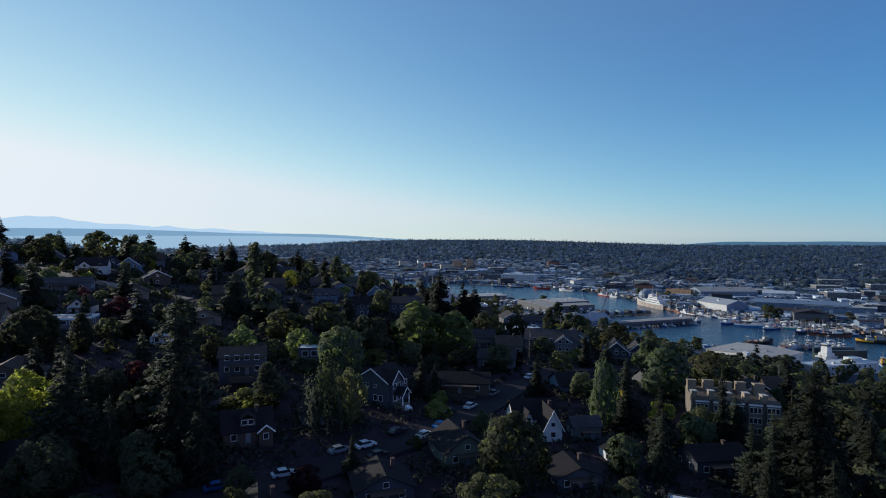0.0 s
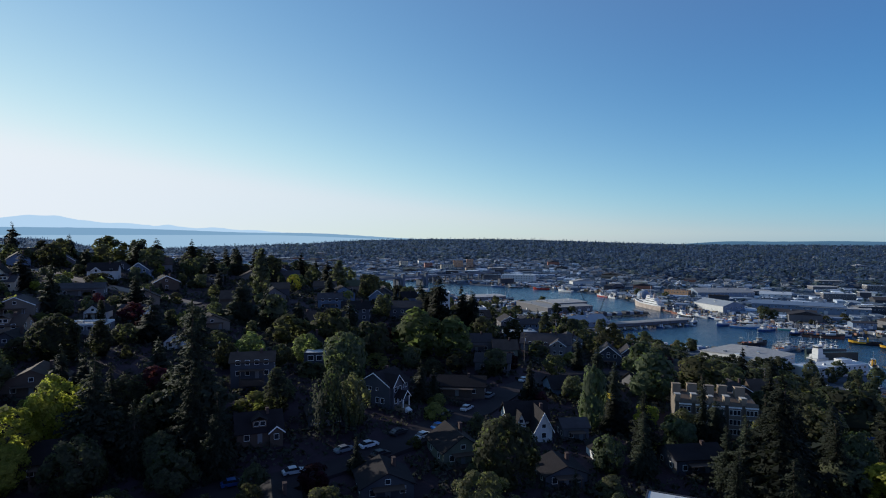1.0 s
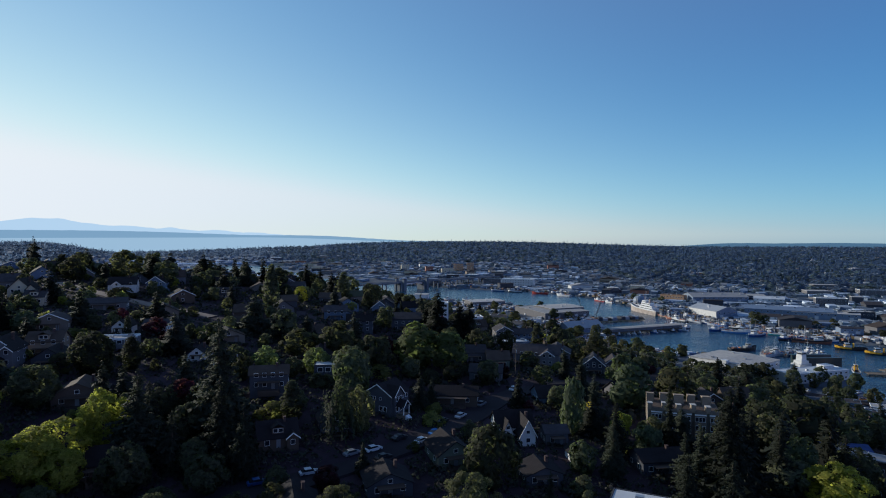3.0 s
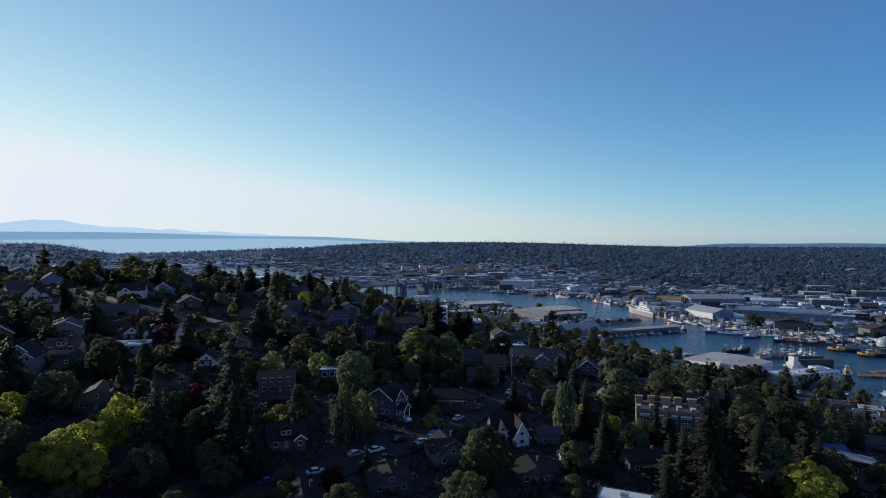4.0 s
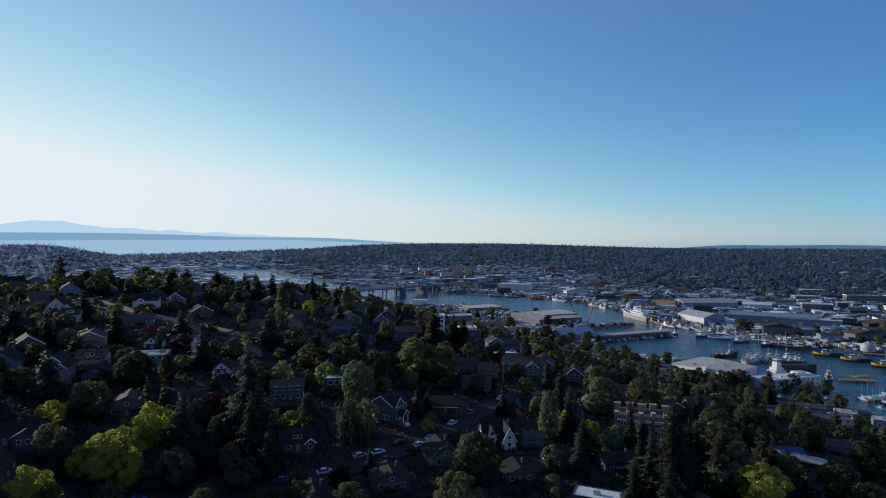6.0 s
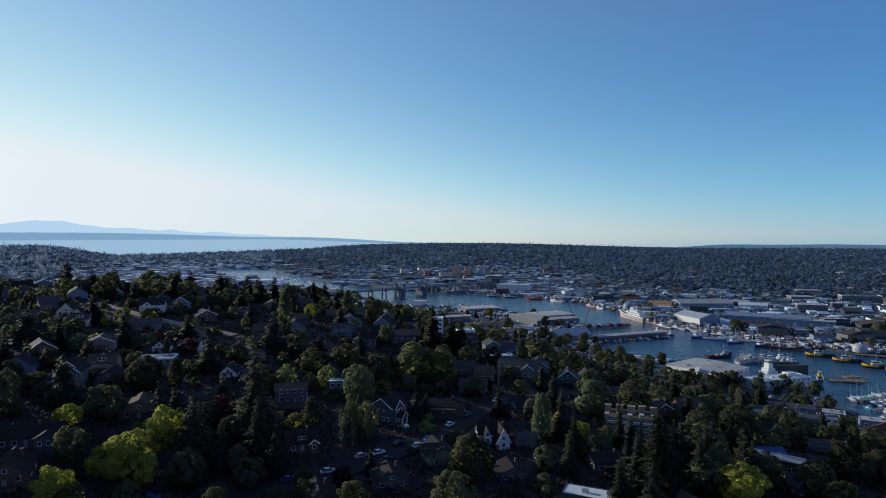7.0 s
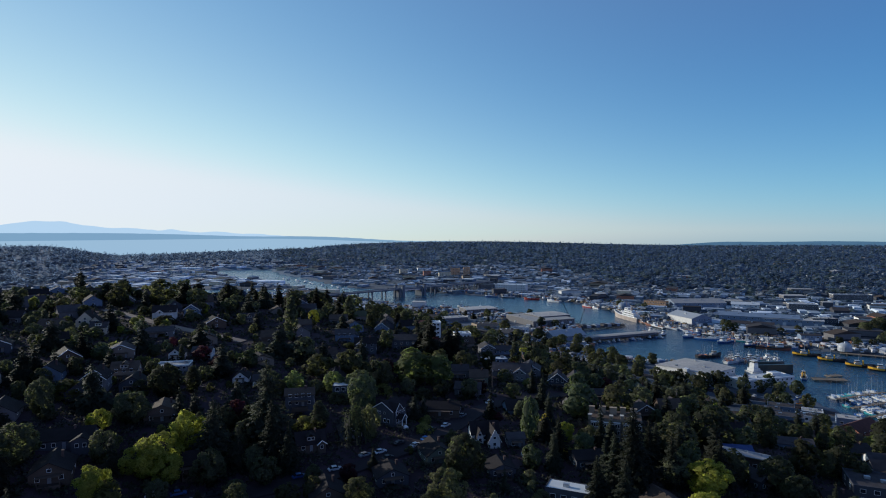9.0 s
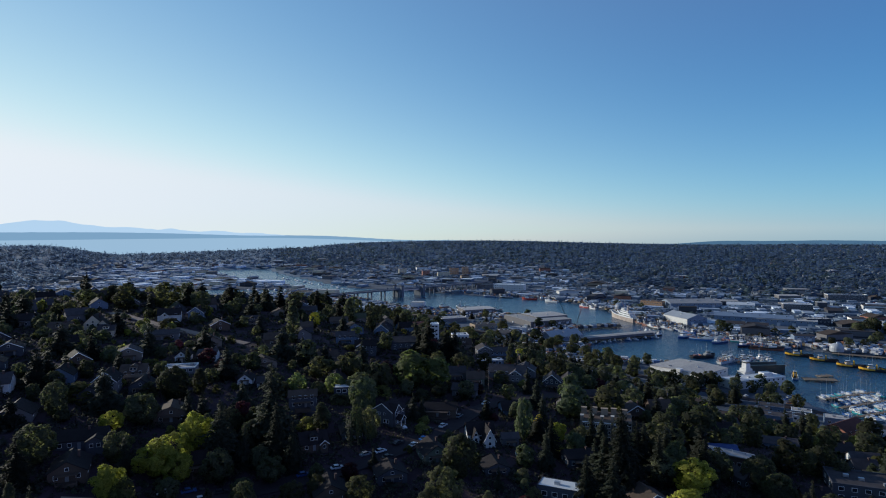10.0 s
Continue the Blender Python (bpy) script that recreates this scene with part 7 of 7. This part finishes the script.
# ---- trees on the near bank of the canal ----
nb = np.random.default_rng(21)
count = 0
for k in range(1500):
    x, y = nb.uniform(-110, 170), nb.uniform(400, 800)
    if count >= 66:
        break
    if float(shore(x, y)) < 14 or any(math.hypot(x - a, y - b) < r + 2 for a, b, r in HOUSED) or (y > 600 and nb.uniform() < 0.5) or any(math.hypot(x - a, y - b) < 7 for a, b, r in PLANTED[-count:] if count):
        continue
    tree(["broad", "broad", "fir", "broad", "grey"][nb.integers(5)], x, y, nb.uniform(8, 13), nb.uniform(1.0, 1.4), "green tree on the near bank of the canal")
    count += 1


# ---- buildings of the far bank, as far as they can be told apart ----
UNIT_WALL = {k: Shape().box(-0.5, 0.5, -0.5, 0.5, -0.5, 1).mesh("wall", WALLS[k]) for k in WALLS}
UNIT_ROOF = {k: Shape().box(-0.5, 0.5, -0.5, 0.5, 0, 1).mesh("roof", m) for k, m in (("white", WHITE_METAL), ("pale", ROOFS["pale"]), ("grey", ROOFS["grey"]), ("black", ROOFS["black"]))}
UNIT_GABLE = {k: Shape().prism([(-0.53, 0), (0.53, 0), (0, 1)], -0.53, 0.53, "y").mesh("roof", ROOFS[k]) for k in ROOFS}
STRIP = Shape().box(-0.47, 0.47, -0.505, -0.495, 0, 1).mesh("window_band", GLASS)
fr = np.random.default_rng(17)
placed = []
for k in range(4000):
    if len(placed) > 150:
        break
    y = 560 + 1700 * fr.uniform() ** 1.3
    x = fr.uniform(-0.80, 0.82) * (y + 90)
    z = h(x, y)
    w, d, ht = fr.uniform(14, 46), fr.uniform(12, 28), fr.uniform(4.5, 10)
    rad = 0.55 * max(w, d)
    if not (1.5 < z < 16) or float(shore(x, y)) < 0.6 * max(w, d) or any(math.hypot(x - a, y - b) < rad + r for a, b, r in HOUSED):
        continue
    if y + 93 > float(wood_edge(x, y)) and fr.uniform() < 0.85:
        continue
    HOUSED.append((x, y, rad))
    placed.append((x, y))
    wall = ["grey", "white", "blue", "tan", "slate", "cream", "brick", "grey", "white"][fr.integers(9)]
    if wall in ("tan", "cream") and y < 900:
        wall = "slate"
    rot = fr.choice([-22, 68, -8, 10]) + fr.uniform(-3, 3)
    roof_k = ["white", "pale", "grey", "grey", "pale", "black"][fr.integers(6)]
    ob = thing("commercial_building", x, y, z, rot, f"low {wall} commercial building with a {roof_k} flat roof", "building", "far bank buildings")
    ob.matrix_basis = pose(x, y, z, 0, 0, rot)
    child("wall", UNIT_WALL[wall], ob, Matrix.Diagonal((w, d, ht, 1)))
    if fr.uniform() < 0.65:
        child("roof", UNIT_ROOF[roof_k], ob, pose(0, 0, ht) @ Matrix.Diagonal((w + 0.6, d + 0.6, 0.5, 1)))
    else:
        child("roof", UNIT_GABLE[["grey", "pale", "black", "grey", "brown"][fr.integers(5)]], ob, pose(0, 0, ht) @ Matrix.Diagonal((w, d, min(w, 20) * 0.18, 1)))
    child("window_band", STRIP, ob, pose(0, 0, 1.4) @ Matrix.Diagonal((w, d, 1.4, 1)))


# ---- far houses and far woods ----
def scatter_stuff(name, label, category, places, unit_v, unit_f, scales, material, turn=True, jitter=0.0, grid=False, facing=None):
    """Many small copies of one shape joined into one mesh of kind stuff; facing: a direction for each corner."""
    g = np.random.default_rng(len(places))
    uv = np.asarray(unit_v, float)
    n, m = len(places), len(uv)
    a = g.uniform(0, 2 * math.pi, n) if turn else np.zeros(n)
    if grid:              # built along the streets
        a = np.radians(-20 + 90 * g.integers(0, 2, n) + g.normal(0, 4, n))
    c, s = np.cos(a)[:, None], np.sin(a)[:, None]
    P = np.repeat(uv[None], n, 0)
    if jitter:
        P = P * (1 + g.normal(0, jitter, (n, m, 1))) + g.normal(0, jitter * 0.15, (n, m, 3))
    x, y = P[:, :, 0] * c - P[:, :, 1] * s, P[:, :, 0] * s + P[:, :, 1] * c
    V = np.stack([x * scales[:, :1], y * scales[:, :1], P[:, :, 2] * scales[:, 1:2]], -1) + np.asarray(places)[:, None, :]
    F = (np.asarray(unit_f)[None] + (np.arange(n) * m)[:, None, None]).reshape(-1, len(unit_f[0]))
    me = bpy.data.meshes.new(name)
    me.vertices.add(n * m)
    me.vertices.foreach_set("co", V.astype(np.float32).ravel())
    k = F.shape[1]
    me.loops.add(F.size)
    me.loops.foreach_set("vertex_index", F.astype(np.int32).ravel())
    me.polygons.add(len(F))
    me.polygons.foreach_set("loop_start", np.arange(0, F.size, k, dtype=np.int32))
    me.materials.append(material)
    me.update(calc_edges=True)
    if facing is None:
        me.shade_flat()
    else:
        fx, fy = facing[None, :, 0] * c - facing[None, :, 1] * s, facing[None, :, 0] * s + facing[None, :, 1] * c
        me.shade_smooth()
        me.normals_split_custom_set_from_vertices(np.stack([fx, fy, np.broadcast_to(facing[None, :, 2], fx.shape)], -1).reshape(-1, 3).tolist())
    return tagged(new(name, me), label, category, kind="stuff")


def woods_places(n, seed, test):
    g = np.random.default_rng(seed)
    y = 600 + 3500 * g.uniform(size=n * 4) ** 1.25
    x = g.uniform(-0.86, 0.86, n * 4) * (y + 110)
    z, s = land(x, y), shore(x, y)
    keep = (s > 12) & test(x, y, z, g.uniform(size=n * 4))
    for a, b, r in HOUSED:
        keep &= np.hypot(x - a, y - b) > r + 1
    x, y, z = x[keep][:n], y[keep][:n], z[keep][:n]
    return np.stack([x, y, z - 0.3], 1)


def cover(x, y, z, r):
    """How thickly the far land is wooded."""
    patch = 0.5 + 0.5 * np.sin(x * 0.013 + 2 * np.sin(y * 0.006)) * np.sin(y * 0.009 + 1)
    inland = smooth(-160, 120, y + 93 - wood_edge(x, y))
    belt = smooth(-700, -100, y + 93 - wood_edge(x, y)) * (1 - 0.75 * smooth(-0.24, -0.3, x / (y + 93)))
    return r < np.clip(0.12 + 0.42 * belt * (0.3 + 0.7 * patch) + 0.75 * inland * (0.75 + 0.25 * patch), 0, 1)


def tuft(seed, n, conifer):
    """A small tree of bent leaf cards, of height 1, for woods far off."""
    rnd = np.random.default_rng(seed)
    u = (np.arange(n) + 0.5) / n
    ang = np.arange(n) * 2.4 + rnd.uniform(-0.4, 0.4, n)
    if conifer:
        r, z, size = 0.20 * (1 - u) + 0.02, 0.10 + 0.80 * u, 0.17 - 0.10 * u
    else:
        r, z, size = 0.36 * np.sqrt(np.clip(1 - (1.5 * u - 0.6) ** 2, 0.04, 1)), 0.12 + 0.74 * u, 0.29 - 0.06 * u
    r = r * rnd.uniform(0.7, 1.15, n)
    c = np.stack([r * np.cos(ang), r * np.sin(ang), z], 1)
    out = np.stack([np.cos(ang), np.sin(ang), np.full(n, 2.4)], 1)
    q = leaf_cards(c, out, size, rnd)
    turned = (np.cross(q[:, 1] - q[:, 0], q[:, 2] - q[:, 0]) * out).sum(1) < 0
    q[turned] = q[turned][:, ::-1]
    facing = np.repeat(out + rnd.normal(0, 0.15, out.shape), 4, 0)
    v = q.reshape(-1, 3)
    if conifer:
        v = np.concatenate([v, [(-0.10, 0, 0.62), (0.10, 0, 0.62), (0.012, 0, 0.97), (-0.012, 0, 0.97)]])
        facing = np.concatenate([facing, [(0.2, -0.3, 1.0)] * 4])
    return v, np.arange(len(v)).reshape(-1, 4), facing / np.linalg.norm(facing, axis=1)[:, None]


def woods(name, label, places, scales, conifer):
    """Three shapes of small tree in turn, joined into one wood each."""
    # trees left of this line of sight take the leaf with more painted haze
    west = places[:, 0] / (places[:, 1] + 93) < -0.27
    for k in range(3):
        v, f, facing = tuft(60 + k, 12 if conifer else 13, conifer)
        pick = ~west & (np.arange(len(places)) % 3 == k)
        scatter_stuff(name, label, "woods", places[pick], v, f, scales[pick], LEAF["far" if conifer or k < 2 else "hazed_green"], True, 0.06, facing=facing)
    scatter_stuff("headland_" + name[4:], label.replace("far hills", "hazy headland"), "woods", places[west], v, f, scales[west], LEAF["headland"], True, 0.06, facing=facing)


g = np.random.default_rng(9)
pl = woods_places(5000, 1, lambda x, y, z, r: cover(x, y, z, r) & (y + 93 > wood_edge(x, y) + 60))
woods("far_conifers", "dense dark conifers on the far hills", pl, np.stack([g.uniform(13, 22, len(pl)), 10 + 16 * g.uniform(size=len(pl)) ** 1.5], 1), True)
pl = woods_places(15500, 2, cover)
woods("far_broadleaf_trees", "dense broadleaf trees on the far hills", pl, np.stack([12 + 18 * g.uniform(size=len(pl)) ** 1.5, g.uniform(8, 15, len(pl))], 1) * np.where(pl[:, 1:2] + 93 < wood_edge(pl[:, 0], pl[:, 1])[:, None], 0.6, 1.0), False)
box_v = [(-0.5, -0.5, -0.3), (0.5, -0.5, -0.3), (0.5, 0.5, -0.3), (-0.5, 0.5, -0.3), (-0.5, -0.5, 0.6), (0.5, -0.5, 0.6), (0.5, 0.5, 0.6), (-0.5, 0.5, 0.6), (0, -0.5, 1), (0, 0.5, 1)]
box_f = [(0, 1, 5), (0, 5, 4), (4, 5, 8), (1, 2, 6), (1, 6, 5), (2, 3, 7), (2, 7, 6), (6, 7, 9), (3, 0, 4), (3, 4, 7), (4, 8, 9), (4, 9, 7), (5, 6, 9), (5, 9, 8)]
pl = woods_places(3000, 4, lambda x, y, z, r: (y > 1000) & (y + 93 > wood_edge(x, y) - 450) & ((x / (y + 93) > -0.3) | (y + 93 < wood_edge(x, y))) & (r < 1.25 - smooth(100, 900, y + 93 - wood_edge(x, y))))
scatter_stuff("far_houses", "countless small houses among the far woods", "houses", pl, box_v, box_f, np.stack([g.uniform(8, 13, len(pl)), g.uniform(5, 9, len(pl))], 1), HAZED_HOUSES, grid=True)
pl = woods_places(2200, 6, lambda x, y, z, r: (z < 12) & (y < 2100) & (y > 620) & ~((x > -120) & (x < 210) & (y < 900)) & (y + 93 < wood_edge(x, y) + 40))
scatter_stuff("far_sheds", "countless low sheds and workshops along the far bank", "sheds", pl, [(a * 2.2, b2 * 1.0, c * (1 if c < 0.7 else 0.61)) for a, b2, c in box_v], box_f, np.stack([g.uniform(6, 15, len(pl)), g.uniform(4, 7.5, len(pl))], 1), HAZED_SHEDS, grid=True)

pl = woods_places(520, 8, lambda x, y, z, r: (z < 9.5) & (y < 2450) & (y > 1180) & (x / (y + 93) < -0.27) & (x / (y + 93) > -0.66))
scatter_stuff("terminal_sheds", "pale sheds and boat stores of the fishing harbour", "sheds", pl, [(a * 2.0, b2, c * (1 if c < 0.7 else 0.64)) for a, b2, c in box_v], box_f, np.stack([g.uniform(9, 24, len(pl)), g.uniform(5, 9, len(pl))], 1), HAZED_PALE, grid=True)


# ---- gear lying about the quays ----
CLUTTER = mixed_roofs("quay_gear_paint", [(0.06, 0.07, 0.08), (0.5, 0.5, 0.5), (0.20, 0.09, 0.05), (0.05, 0.10, 0.22), (0.28, 0.28, 0.29), (0.13, 0.09, 0.04), (0.10, 0.10, 0.11), (0.50, 0.50, 0.52)], 0.6)
g = np.random.default_rng(33)
y = g.uniform(470, 1230, 26000)
x = g.uniform(-0.3, 0.80, 26000) * (y + 90)
s_, z = shore(x, y), land(x, y)
keep = (s_ > 2) & (s_ < 70) & (z < 5)
for a, b, r in HOUSED:
    keep &= np.hypot(x - a, y - b) > r * 0.8
x, y, z = x[keep][:3200], y[keep][:3200], z[keep][:3200]
pl = np.stack([x, y, z + 0.2], 1)
scatter_stuff("quay_gear", "crates, nets, skips and gear stacked along the quays", "gear", pl, [(a * 1.6, b2, c if c < 0.7 else 0.6) for a, b2, c in box_v], box_f, np.stack([g.uniform(1.2, 4.5, len(pl)), g.uniform(1.5, 4.5, len(pl))], 1), CLUTTER)


# ---- cars and vans on the lots of the far bank ----
CAR_PAINT = mixed_roofs("far_car_paint", [(0.65, 0.65, 0.66), (0.05, 0.05, 0.055), (0.35, 0.36, 0.38), (0.70, 0.70, 0.70), (0.10, 0.02, 0.02), (0.03, 0.06, 0.16), (0.15, 0.16, 0.17)], 0.35)
g = np.random.default_rng(44)
rows_x, rows_y, n = [], [], 0
for k in range(900):
    y0 = g.uniform(540, 1350)
    x0 = g.uniform(-0.35, 0.80) * (y0 + 93)
    if float(shore(x0, y0)) < 12 or not 1.5 < h(x0, y0) < 6 or any(math.hypot(x0 - a, y0 - b) < r + 5 for a, b, r in HOUSED):
        continue
    for j in range(int(g.integers(4, 11))):
        rows_x.append(x0 + j * 2.9 * 0.94)
        rows_y.append(y0 - j * 2.9 * 0.34)
    n += 1
    if n > 110:
        break
x, y = np.array(rows_x), np.array(rows_y)
keep = (shore(x, y) > 6) & (land(x, y) < 7)
for a, b, r in HOUSED:
    keep &= np.hypot(x - a, y - b) > r + 2
x, y = x[keep], y[keep]
pl = np.stack([x, y, land(x, y) + 0.55], 1)
van = [(-2.2, -0.9, -0.4), (2.2, -0.9, -0.4), (2.2, 0.9, -0.4), (-2.2, 0.9, -0.4), (-2.2, -0.9, 0.35), (2.2, -0.9, 0.25), (2.2, 0.9, 0.25), (-2.2, 0.9, 0.35), (-1.4, -0.75, 0.95), (0.7, -0.75, 0.95), (0.7, 0.75, 0.95), (-1.4, 0.75, 0.95)]
van_f = [(0, 1, 5, 4), (1, 2, 6, 5), (2, 3, 7, 6), (3, 0, 4, 7), (4, 5, 9, 8), (5, 6, 10, 9), (6, 7, 11, 10), (7, 4, 8, 11), (8, 9, 10, 11)]
scatter_stuff("parked_cars", "rows of parked cars on the far bank lots", "cars", pl, van, van_f, np.stack([g.uniform(0.95, 1.15, len(pl)), g.uniform(0.9, 1.5, len(pl))], 1), CAR_PAINT, grid=True)
